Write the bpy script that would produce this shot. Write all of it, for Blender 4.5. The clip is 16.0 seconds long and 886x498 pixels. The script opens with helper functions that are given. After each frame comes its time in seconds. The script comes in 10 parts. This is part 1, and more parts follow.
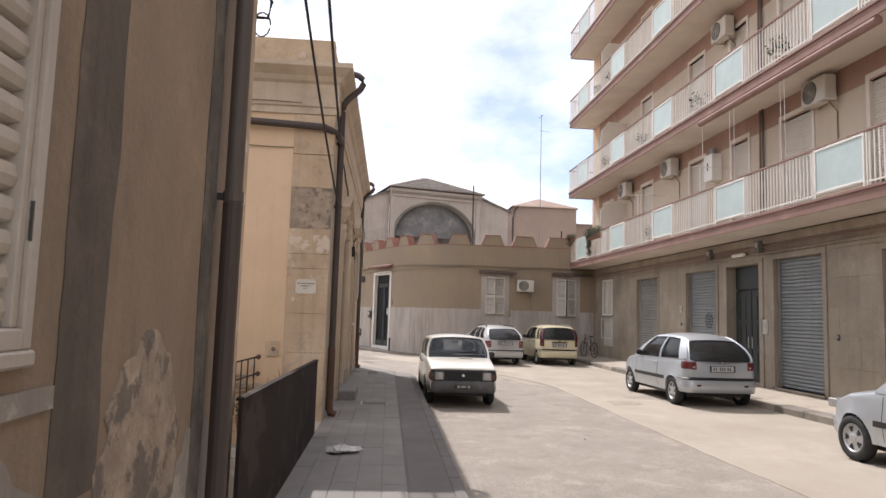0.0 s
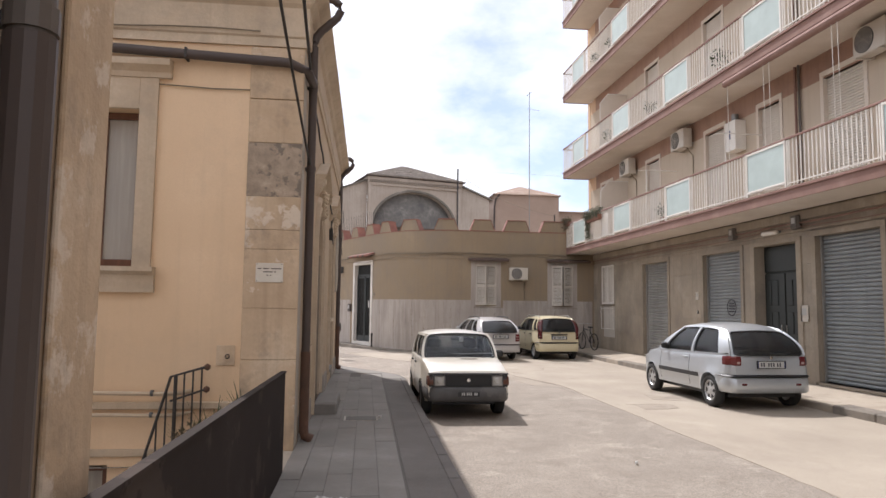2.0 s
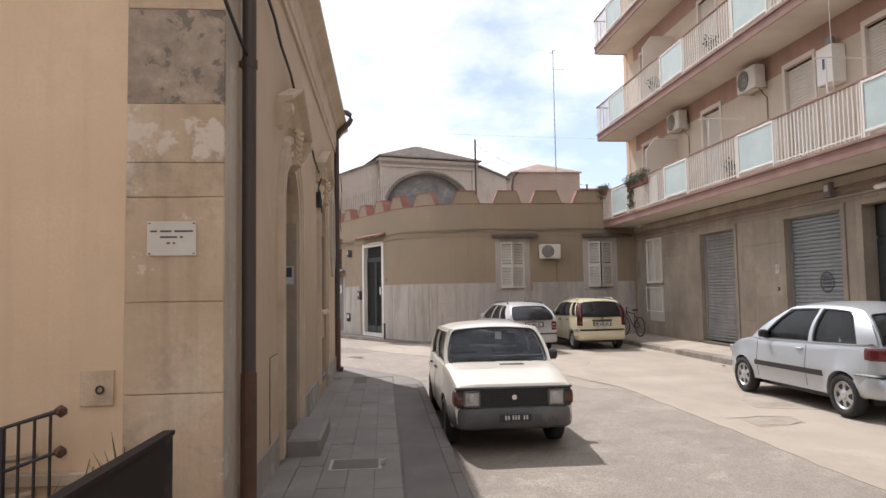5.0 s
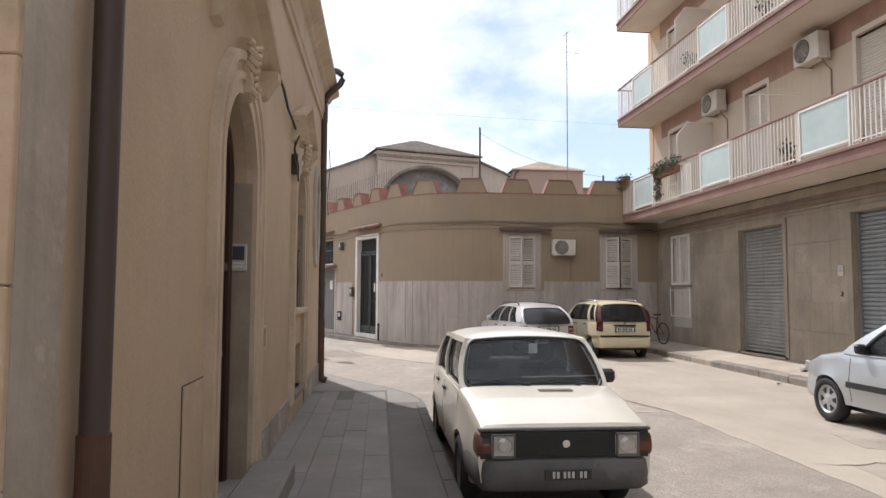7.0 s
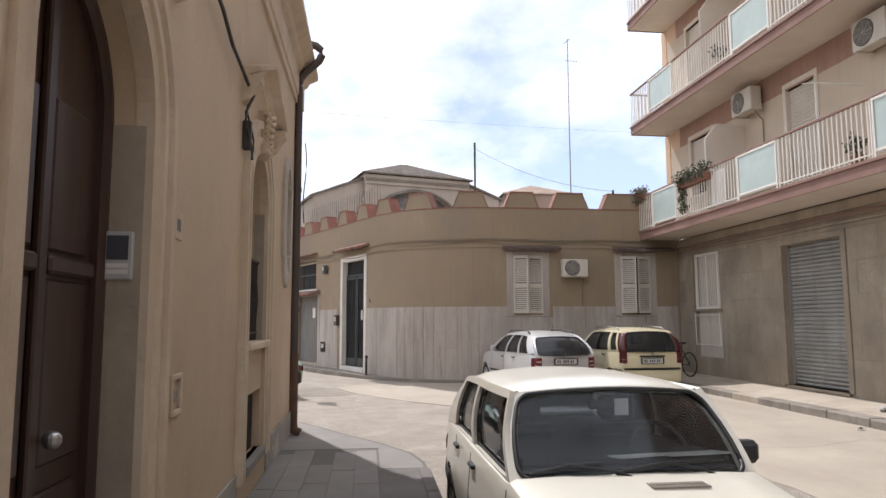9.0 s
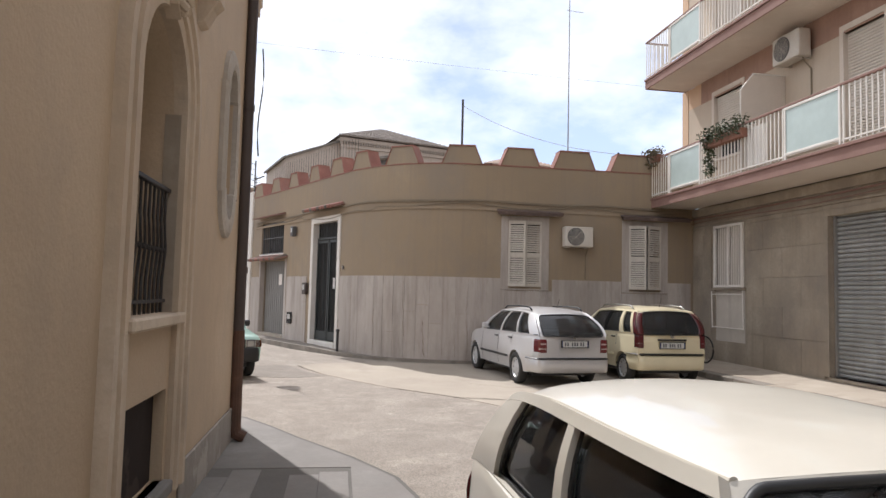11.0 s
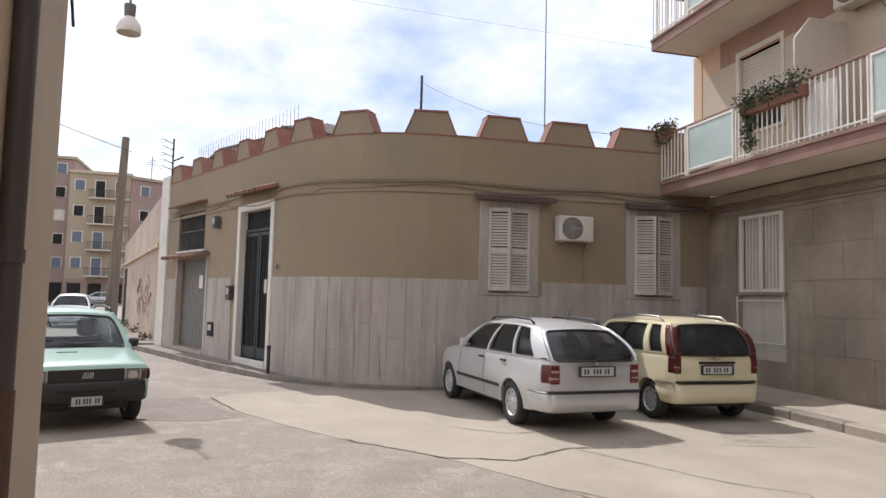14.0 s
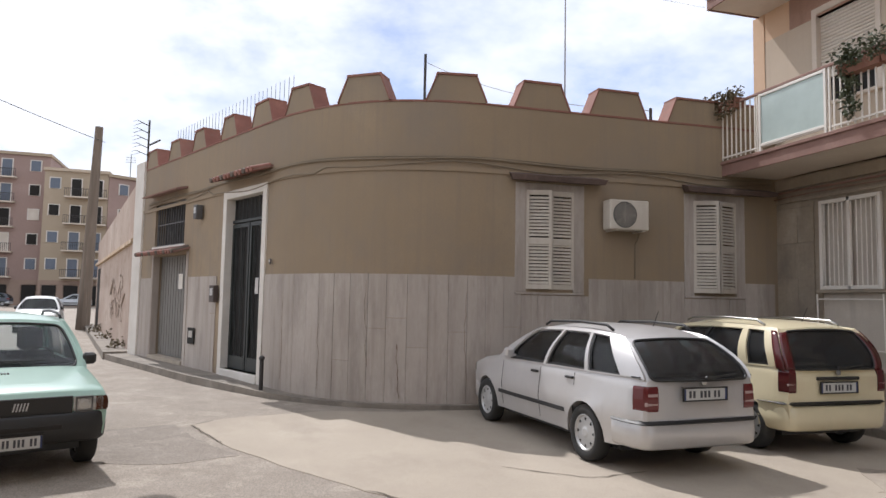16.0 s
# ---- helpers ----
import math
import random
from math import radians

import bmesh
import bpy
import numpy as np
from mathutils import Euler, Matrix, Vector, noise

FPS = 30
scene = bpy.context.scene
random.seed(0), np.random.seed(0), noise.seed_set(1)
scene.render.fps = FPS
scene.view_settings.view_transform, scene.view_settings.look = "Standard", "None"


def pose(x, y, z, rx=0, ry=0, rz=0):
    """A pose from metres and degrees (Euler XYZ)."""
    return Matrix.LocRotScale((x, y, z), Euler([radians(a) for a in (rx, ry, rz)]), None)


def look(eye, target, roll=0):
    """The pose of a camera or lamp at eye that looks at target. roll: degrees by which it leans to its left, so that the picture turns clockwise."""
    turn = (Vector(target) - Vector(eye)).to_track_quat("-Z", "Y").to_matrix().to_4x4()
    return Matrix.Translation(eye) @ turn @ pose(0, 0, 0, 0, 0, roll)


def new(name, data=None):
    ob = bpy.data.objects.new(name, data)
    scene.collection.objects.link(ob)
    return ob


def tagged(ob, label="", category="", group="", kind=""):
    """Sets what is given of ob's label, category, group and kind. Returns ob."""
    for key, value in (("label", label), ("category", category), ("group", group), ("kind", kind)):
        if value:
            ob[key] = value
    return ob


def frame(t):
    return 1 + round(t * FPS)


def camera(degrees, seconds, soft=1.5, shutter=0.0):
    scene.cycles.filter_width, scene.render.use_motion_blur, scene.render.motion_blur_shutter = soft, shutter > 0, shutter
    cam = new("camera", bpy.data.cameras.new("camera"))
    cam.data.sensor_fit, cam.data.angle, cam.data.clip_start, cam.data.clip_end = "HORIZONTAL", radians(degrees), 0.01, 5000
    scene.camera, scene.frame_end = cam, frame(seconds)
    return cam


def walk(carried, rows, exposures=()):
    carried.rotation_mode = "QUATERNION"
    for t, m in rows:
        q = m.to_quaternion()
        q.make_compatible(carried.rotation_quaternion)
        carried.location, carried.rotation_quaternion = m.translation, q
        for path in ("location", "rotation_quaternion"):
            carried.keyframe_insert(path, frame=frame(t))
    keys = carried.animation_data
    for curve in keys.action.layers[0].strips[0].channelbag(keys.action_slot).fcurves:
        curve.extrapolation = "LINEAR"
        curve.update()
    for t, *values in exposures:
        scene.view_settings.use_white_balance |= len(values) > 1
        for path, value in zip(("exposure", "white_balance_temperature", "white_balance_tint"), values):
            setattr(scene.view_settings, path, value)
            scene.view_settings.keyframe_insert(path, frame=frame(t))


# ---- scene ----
cam = camera(66.3, 16.0)
METRES, EYE, TILT, LEAN, TURN = 18.965, 1.65, 0.0, 0.0, -5.4
ROWS = [
    (0.0, 0.0, 0.0, 0.0, -0.17, 5.63, -1.75),
    (0.5, -0.0049, 0.0303, 0.0014, -0.45, 4.91, -1.53),
    (1.0, -0.0104, 0.0627, 0.002, -0.82, 4.87, -2.11),
    (1.5, -0.0127, 0.0934, 0.0013, -1.53, 4.8, -1.43),
    (2.0, -0.0171, 0.1256, -0.0001, -1.98, 4.98, -0.68),
    (2.5, -0.0186, 0.154, -0.0005, -2.19, 5.0, 0.31),
    (3.0, -0.0198, 0.1856, -0.0007, -2.59, 4.57, 1.23),
    (3.5, -0.0202, 0.2142, 0.0002, -3.41, 3.81, 0.82),
    (4.0, -0.0195, 0.2457, 0.0001, -1.11, 3.86, 0.57),
    (6.5, -0.0228, 0.3948, -0.0009, -0.29, 3.54, 0.97),
    (7.0, -0.0268, 0.4296, -0.0022, -0.91, 3.69, -0.26),
    (7.5, -0.0274, 0.4598, -0.0025, -0.89, 4.38, -0.52),
    (8.0, -0.0308, 0.4933, -0.004, -1.25, 5.17, -0.62),
    (8.5, -0.0342, 0.5231, -0.003, -1.59, 5.33, -0.31),
    (9.0, -0.0375, 0.5563, -0.0034, -1.94, 6.06, 0.2),
    (9.5, -0.0416, 0.5862, -0.0046, -2.5, 4.97, -0.55),
    (12.0, -0.0467, 0.7491, -0.0039, -5.69, 3.67, -1.06),
    (12.5, -0.0456, 0.7794, -0.0035, -6.74, 3.92, -0.89),
    (13.0, -0.0476, 0.8132, -0.0045, -7.44, 4.0, -0.97),
    (13.5, -0.0484, 0.8426, -0.0035, -8.17, 3.9, -1.25),
    (14.0, -0.0504, 0.8754, -0.0023, -8.83, 4.2, -1.44),
    (14.5, -0.0556, 0.9045, -0.0006, -9.34, 4.23, -1.58),
    (15.0, -0.0617, 0.9344, -0.0012, -9.97, 4.62, -1.42),
    (15.5, -0.0686, 0.9637, -0.0026, -9.68, 4.68, -1.38),
    (16.0, -0.0705, 0.9948, -0.0032, -10.17, 4.28, -1.11),
]
walk(cam, [(t, pose(0, 0, EYE, TILT, LEAN, TURN) @ pose(METRES * x, METRES * y, METRES * z, 90 + pitch, roll, yaw)) for t, x, y, z, yaw, pitch, roll in ROWS],
     exposures=[(0.0, -0.03, 5950, 15), (4.2, -0.06, 5950, 15), (8.0, -0.08, 5870, 13), (12.0, -0.15, 5870, 13), (16.0, -0.30, 5830, 13)])

# ---- world and sun ----
SUN_ELEV, SUN_TURN = 53.0, 21.6
world = bpy.data.worlds.new("sky")
scene.world = world
world.use_nodes = True
wn, wl = world.node_tree.nodes, world.node_tree.links
wn.clear()
w_out = wn.new("ShaderNodeOutputWorld")
w_bg = wn.new("ShaderNodeBackground")
w_bg.inputs["Strength"].default_value = 0.135
w_sky = wn.new("ShaderNodeTexSky")
w_sky.sky_type = "NISHITA"
w_sky.sun_disc = False
w_sky.sun_elevation, w_sky.sun_rotation = radians(SUN_ELEV), radians(SUN_TURN)
w_sky.air_density, w_sky.dust_density = 1.0, 1.6
w_co = wn.new("ShaderNodeTexCoord")
w_map = wn.new("ShaderNodeMapping")
w_map.inputs["Scale"].default_value = (1.0, 1.0, 1.9)
w_map.inputs["Location"].default_value = (0.35, 0.1, 0.0)
w_noise = wn.new("ShaderNodeTexNoise")
w_noise.inputs["Scale"].default_value = 2.6
w_noise.inputs["Detail"].default_value = 9.0
w_noise.inputs["Roughness"].default_value = 0.58
w_ramp = wn.new("ShaderNodeValToRGB")
w_ramp.color_ramp.elements[0].position = 0.28
w_ramp.color_ramp.elements[1].position = 0.48
w_mix = wn.new("ShaderNodeMix")
w_mix.data_type = "RGBA"
w_mix.inputs[7].default_value = (10.5, 10.3, 10.0, 1)
wl.new(w_co.outputs["Generated"], w_map.inputs["Vector"])
wl.new(w_map.outputs["Vector"], w_noise.inputs["Vector"])
w_dot = wn.new("ShaderNodeVectorMath")          # the cloud cover breaks open towards the east
w_dot.operation = "DOT_PRODUCT"
w_dot.inputs[1].default_value = (0.47, 0.81, 0.34)
w_gap = wn.new("ShaderNodeMapRange")
w_gap.interpolation_type = "SMOOTHSTEP"
w_gap.inputs["From Min"].default_value, w_gap.inputs["From Max"].default_value = 0.885, 0.985
w_gap.inputs["To Min"].default_value, w_gap.inputs["To Max"].default_value = 0.0, 0.19
w_sub = wn.new("ShaderNodeMath")
w_sub.operation = "SUBTRACT"
wl.new(w_co.outputs["Generated"], w_dot.inputs[0])
wl.new(w_dot.outputs["Value"], w_gap.inputs["Value"])
wl.new(w_noise.outputs["Fac"], w_sub.inputs[0])
wl.new(w_gap.outputs["Result"], w_sub.inputs[1])
wl.new(w_sub.outputs[0], w_ramp.inputs["Fac"])
wl.new(w_ramp.outputs["Color"], w_mix.inputs[0])
wl.new(w_sky.outputs["Color"], w_mix.inputs[6])
wl.new(w_mix.outputs[2], w_bg.inputs["Color"])
wl.new(w_bg.outputs["Background"], w_out.inputs["Surface"])

sun_data = bpy.data.lights.new("sun", "SUN")
sun_data.energy, sun_data.angle, sun_data.color = 5.0, radians(0.6), (1.0, 0.93, 0.83)
sun = new("sun", sun_data)
_e, _r = radians(SUN_ELEV), radians(SUN_TURN)
sun_way = Vector((-math.cos(_e) * math.sin(_r), math.cos(_e) * math.cos(_r), math.sin(_e)))
sun.matrix_world = look(sun_way * 60, (0, 0, 0))


# ---- materials ----
def mat(name, base, dark=None, light=None, rough=0.8, metal=0.0, big=0.6, fine=30.0, bump=0.15, streak=0.0, streak_col=None,
        island=0.0, chips=0.0, chip_col=(0.5, 0.45, 0.38), coat=0.0, grain=(1, 1, 1), fine_amt=0.35,
        grime=0.0, grime_col=None, grime_scale=0.8, grime_stretch=(1, 1, 1), grime_at=(0.5, 0.66), pits=0.0):
    """A worn surface: a base colour drifting to a darker and a lighter one, fine grain, and water streaks or chips."""
    m = bpy.data.materials.new(name)
    m.use_nodes = True
    n, l = m.node_tree.nodes, m.node_tree.links
    b = n["Principled BSDF"]
    b.inputs["Roughness"].default_value, b.inputs["Metallic"].default_value = rough, metal
    b.inputs["Coat Weight"].default_value = coat
    dark = dark or tuple(c * 0.72 for c in base)
    light = light or tuple(min(1, c * 1.15) for c in base)
    geo = n.new("ShaderNodeNewGeometry")
    pos = n.new("ShaderNodeMapping")
    pos.inputs["Scale"].default_value = grain
    l.new(geo.outputs["Position"], pos.inputs["Vector"])

    def noise_at(scale, detail=5.0, rough_=0.6, vec=pos):
        t = n.new("ShaderNodeTexNoise")
        t.inputs["Scale"].default_value, t.inputs["Detail"].default_value, t.inputs["Roughness"].default_value = scale, detail, rough_
        l.new(vec.outputs["Vector"], t.inputs["Vector"])
        return t

    def mixed(fac, a, c):
        x = n.new("ShaderNodeMix")
        x.data_type = "RGBA"
        if isinstance(fac, float):
            x.inputs[0].default_value = fac
        else:
            l.new(fac, x.inputs[0])
        for sock, v in ((x.inputs[6], a), (x.inputs[7], c)):
            if isinstance(v, tuple):
                sock.default_value = (*v, 1)
            else:
                l.new(v, sock)
        return x.outputs[2]

    def ramp(src, lo, hi):
        r = n.new("ShaderNodeMapRange")
        r.inputs["From Min"].default_value, r.inputs["From Max"].default_value = lo, hi
        l.new(src, r.inputs["Value"])
        return r.outputs["Result"]

    nb = noise_at(big, 6.0, 0.62)
    nf = noise_at(fine, 4.0, 0.65)
    col = mixed(ramp(nb.outputs["Fac"], 0.32, 0.62), dark, base)
    col = mixed(ramp(nb.outputs["Fac"], 0.58, 0.75), col, light)
    sc = n.new("ShaderNodeMath")
    sc.operation = "MULTIPLY"
    sc.inputs[1].default_value = fine_amt
    l.new(ramp(nf.outputs["Fac"], 0.62, 0.36), sc.inputs[0])
    col = mixed(sc.outputs[0], col, dark)
    if streak:
        sm = n.new("ShaderNodeMapping")
        sm.inputs["Scale"].default_value = (7.0, 7.0, 0.35)
        l.new(geo.outputs["Position"], sm.inputs["Vector"])
        ns = noise_at(1.0, 4.0, 0.6, sm)
        ml = n.new("ShaderNodeMath")
        ml.operation = "MULTIPLY"
        ml.inputs[1].default_value = streak
        l.new(ramp(ns.outputs["Fac"], 0.50, 0.72), ml.inputs[0])
        col = mixed(ml.outputs[0], col, streak_col or tuple(c * 0.5 for c in dark))
    if chips:
        nc = noise_at(1.7, 9.0, 0.66)
        mc = n.new("ShaderNodeMath")
        mc.operation = "MULTIPLY"
        mc.inputs[1].default_value = chips
        l.new(ramp(nc.outputs["Fac"], 0.57, 0.60), mc.inputs[0])
        col = mixed(mc.outputs[0], col, chip_col)
    if grime:
        gm = n.new("ShaderNodeMapping")
        gm.inputs["Scale"].default_value = grime_stretch
        gm.inputs["Location"].default_value = (3.7, 1.9, 5.3)
        l.new(geo.outputs["Position"], gm.inputs["Vector"])
        ng = noise_at(grime_scale, 10.0, 0.68, gm)
        mg = n.new("ShaderNodeMath")
        mg.operation = "MULTIPLY"
        mg.inputs[1].default_value = grime
        l.new(ramp(ng.outputs["Fac"], *grime_at), mg.inputs[0])
        col = mixed(mg.outputs[0], col, grime_col or tuple(c * 0.6 for c in dark))
    if pits:
        vo = n.new("ShaderNodeTexVoronoi")
        vo.inputs["Scale"].default_value = 75.0
        l.new(pos.outputs["Vector"], vo.inputs["Vector"])
        mp = n.new("ShaderNodeMath")
        mp.operation = "MULTIPLY"
        mp.inputs[1].default_value = pits
        l.new(ramp(vo.outputs["Distance"], 0.35, 0.75), mp.inputs[0])
        col = mixed(mp.outputs[0], col, tuple(c * 0.55 for c in dark))
    if island:
        oi = n.new("ShaderNodeObjectInfo")
        hs = n.new("ShaderNodeHueSaturation")
        mr = n.new("ShaderNodeMapRange")
        mr.inputs["To Min"].default_value, mr.inputs["To Max"].default_value = 1 - island, 1 + island
        l.new(oi.outputs["Random"], mr.inputs["Value"])
        l.new(mr.outputs["Result"], hs.inputs["Value"])
        l.new(col, hs.inputs["Color"])
        col = hs.outputs["Color"]
    l.new(col, b.inputs["Base Color"])
    if bump:
        bp = n.new("ShaderNodeBump")
        bp.inputs["Strength"].default_value, bp.inputs["Distance"].default_value = bump, 0.02
        l.new(nf.outputs["Fac"], bp.inputs["Height"])
        l.new(bp.outputs["Normal"], b.inputs["Normal"])
    return m


def plain(name, base, rough=0.5, metal=0.0, coat=0.0, alpha=1.0, spec=0.5):
    """A smooth made surface with a little grime."""
    m = mat(name, base, tuple(c * 0.86 for c in base), tuple(min(1, c * 1.05) for c in base), rough, metal, 2.0, 60.0, 0.0, coat=coat, fine_amt=0.2)
    b = m.node_tree.nodes["Principled BSDF"]
    b.inputs["Specular IOR Level"].default_value = spec
    if alpha < 1:
        b.inputs["Alpha"].default_value = alpha
    return m


M = {}
M["plaster_tan"] = mat("tan plaster", (0.545, 0.425, 0.29), (0.465, 0.355, 0.238), (0.60, 0.485, 0.345), big=0.5, fine=38, bump=0.22, fine_amt=0.5, streak=0.06, streak_col=(0.33, 0.25, 0.17), grime=0.30, grime_col=(0.33, 0.27, 0.205), grime_scale=1.3, grime_stretch=(1, 1, 0.8))
M["plaster_old"] = mat("old stained plaster", (0.335, 0.25, 0.17), (0.25, 0.19, 0.135), (0.41, 0.315, 0.22), rough=0.9, big=0.9, fine=22, bump=0.35, streak=0.22, streak_col=(0.21, 0.17, 0.13), grime=0.6, grime_col=(0.165, 0.13, 0.10), grime_scale=1.1, grime_stretch=(1, 1, 0.5))
# yellower paint, also lightened for the brighter skylight on the court side
M["plaster_side_lit"] = mat("warm yellow-tan plaster, lightened", (0.78, 0.585, 0.385), (0.69, 0.505, 0.32), (0.82, 0.645, 0.45), big=0.5, fine=45, bump=0.10, streak=0.15, streak_col=(0.46, 0.34, 0.22), grime=0.22, grime_col=(0.52, 0.40, 0.28), grime_scale=1.0)
M["stone_pilaster"] = mat("weathered patchy limestone", (0.60, 0.46, 0.315), (0.47, 0.35, 0.23), (0.66, 0.54, 0.40), rough=0.9, big=1.6, fine=18, bump=0.4, streak=0.3, streak_col=(0.30, 0.22, 0.15), chips=0.8, chip_col=(0.69, 0.60, 0.49), grime=0.6, grime_col=(0.27, 0.22, 0.17), grime_scale=2.4, grime_at=(0.53, 0.68))
M["pale_render"] = mat("patched pale cement render", (0.50, 0.455, 0.39), (0.38, 0.335, 0.275), (0.58, 0.535, 0.47), rough=0.92, big=1.4, fine=20, bump=0.3, streak=0.3, chips=0.5, chip_col=(0.60, 0.55, 0.48), grime=0.45, grime_col=(0.30, 0.25, 0.195), grime_scale=2.2)
M["grey_render"] = mat("grey cement render", (0.37, 0.335, 0.29), (0.28, 0.25, 0.215), (0.44, 0.41, 0.365), rough=0.92, big=1.3, fine=20, bump=0.3, streak=0.25, chips=0.6, chip_col=(0.50, 0.46, 0.40), grime=0.4, grime_scale=2.0)
M["peeled"] = mat("flaking blackened plaster", (0.46, 0.365, 0.27), (0.27, 0.215, 0.165), (0.56, 0.47, 0.36), rough=0.95, big=5.0, fine=14, bump=0.7, chips=0.85, chip_col=(0.17, 0.145, 0.12), grime=0.8, grime_col=(0.15, 0.13, 0.11), grime_scale=6.0, grime_at=(0.52, 0.58))
M["moulding"] = mat("cream stone moulding", (0.58, 0.475, 0.35), (0.47, 0.37, 0.26), (0.66, 0.57, 0.45), big=1.2, fine=25, bump=0.2, streak=0.2, grime=0.45, grime_col=(0.34, 0.28, 0.215), grime_scale=1.8)
M["castle_plaster"] = mat("ochre plaster", (0.30, 0.226, 0.145), (0.247, 0.187, 0.122), (0.337, 0.262, 0.173), big=0.35, fine=40, bump=0.12, streak=0.45, streak_col=(0.22, 0.175, 0.13), grime=0.7, grime_col=(0.225, 0.185, 0.143), grime_scale=0.75, grime_stretch=(1, 1, 0.7), grime_at=(0.46, 0.68))
M["travertine"] = mat("travertine cladding slab", (0.43, 0.38, 0.335), (0.345, 0.30, 0.26), (0.485, 0.435, 0.39), rough=0.7, big=0.9, fine=26, bump=0.16, streak=0.55, streak_col=(0.25, 0.205, 0.17), island=0.06, grain=(1, 1, 0.35), grime=0.5, grime_col=(0.215, 0.18, 0.155), grime_scale=2.2, grime_stretch=(1.6, 1.6, 0.30), grime_at=(0.49, 0.68))
M["limestone"] = mat("limestone facing slab", (0.345, 0.288, 0.218), (0.258, 0.211, 0.157), (0.405, 0.347, 0.272), rough=0.75, big=1.0, fine=16, bump=0.2, streak=0.4, streak_col=(0.20, 0.16, 0.12), island=0.07, grime=0.7, grime_col=(0.19, 0.16, 0.132), grime_scale=0.9, grime_stretch=(1, 1, 0.8), grime_at=(0.47, 0.65))
M["terracotta"] = mat("terracotta red paint", (0.275, 0.12, 0.09), (0.20, 0.085, 0.063), (0.33, 0.165, 0.125), big=2, fine=30, bump=0.15, grime=0.5, grime_col=(0.20, 0.13, 0.10), grime_scale=3.0)
M["brick_pink"] = mat("brownish pink brick facing", (0.36, 0.225, 0.165), (0.295, 0.18, 0.13), (0.41, 0.265, 0.20), big=0.9, fine=24, bump=0.25, streak=0.2, grime=0.3, grime_scale=1.5)
M["canopy_brown"] = mat("weathered dark brown canopy", (0.125, 0.085, 0.07), (0.08, 0.056, 0.047), (0.19, 0.13, 0.105), rough=0.9, big=3.0, fine=24, bump=0.3, grime=0.4, grime_scale=4.0)
M["beige"] = mat("beige painted render", (0.52, 0.435, 0.335), (0.455, 0.372, 0.282), (0.57, 0.487, 0.386), big=0.4, fine=40, bump=0.06, streak=0.22, streak_col=(0.36, 0.29, 0.22), grime=0.25, grime_col=(0.38, 0.31, 0.24), grime_scale=1.0)
M["pink_plaster"] = mat("pale pink plaster", (0.60, 0.42, 0.28), (0.54, 0.37, 0.24), (0.64, 0.47, 0.33), big=0.5, fine=40, bump=0.06)
M["soffit"] = mat("white painted concrete soffit", (0.65, 0.575, 0.49), (0.555, 0.48, 0.40), (0.70, 0.635, 0.56), big=0.8, fine=30, bump=0.06)
M["fascia"] = mat("rust-brown balcony fascia", (0.26, 0.155, 0.125), (0.20, 0.11, 0.085), (0.32, 0.20, 0.165), big=1.3, fine=30, bump=0.1)
M["asphalt"] = mat("worn pale asphalt", (0.445, 0.387, 0.322), (0.32, 0.275, 0.228), (0.52, 0.455, 0.38), rough=0.92, big=1.2, fine=40, bump=1.0, fine_amt=0.85, grime=0.7, grime_col=(0.26, 0.22, 0.18), grime_scale=2.4, grime_at=(0.48, 0.68), chips=0.5, chip_col=(0.52, 0.455, 0.375), pits=0.7)
M["concrete_road"] = mat("pale road concrete", (0.41, 0.355, 0.285), (0.345, 0.295, 0.235), (0.46, 0.405, 0.335), rough=0.9, big=0.5, fine=60, bump=0.25, fine_amt=0.4, grime=0.6, grime_col=(0.27, 0.225, 0.18), grime_scale=1.1, grime_stretch=(1.0, 0.55, 1), grime_at=(0.48, 0.72), pits=0.2, chips=0.12, chip_col=(0.31, 0.265, 0.215))
M["asphalt_dark"] = mat("dark patched asphalt", (0.17, 0.155, 0.14), (0.125, 0.113, 0.10), (0.215, 0.195, 0.178), rough=0.92, big=1.4, fine=40, bump=0.5, fine_amt=0.6)
M["asphalt_coarse"] = mat("coarse broken asphalt", (0.34, 0.295, 0.25), (0.25, 0.215, 0.18), (0.44, 0.385, 0.33), rough=0.95, big=4.0, fine=22, bump=1.0, fine_amt=0.85, pits=0.7, chips=0.4, chip_col=(0.44, 0.38, 0.32))
M["concrete_stain"] = mat("stained road concrete", (0.365, 0.315, 0.255), (0.29, 0.245, 0.195), (0.41, 0.36, 0.295), rough=0.9, big=1.6, fine=50, bump=0.3, grime=0.6, grime_scale=3.0)
M["damp_plaster"] = mat("blackened damp plaster", (0.145, 0.118, 0.095), (0.105, 0.086, 0.07), (0.20, 0.16, 0.125), rough=0.95, big=2.0, fine=22, bump=0.3, streak=0.4, grime=0.5, grime_col=(0.20, 0.16, 0.125), grime_scale=3.0)
M["cement_band"] = mat("mottled dark cement", (0.19, 0.165, 0.135), (0.10, 0.088, 0.073), (0.27, 0.235, 0.195), rough=0.95, big=3.5, fine=20, bump=0.5, grime=0.8, grime_col=(0.08, 0.07, 0.06), grime_scale=4.0, grime_at=(0.46, 0.62))
M["rust_stain"] = mat("rusty stain line", (0.20, 0.135, 0.095), (0.13, 0.09, 0.065), (0.27, 0.20, 0.15), rough=0.95, big=6, fine=30, bump=0.2)
M["crack"] = mat("dirt-filled crack", (0.14, 0.115, 0.09), rough=1.0, bump=0.2)
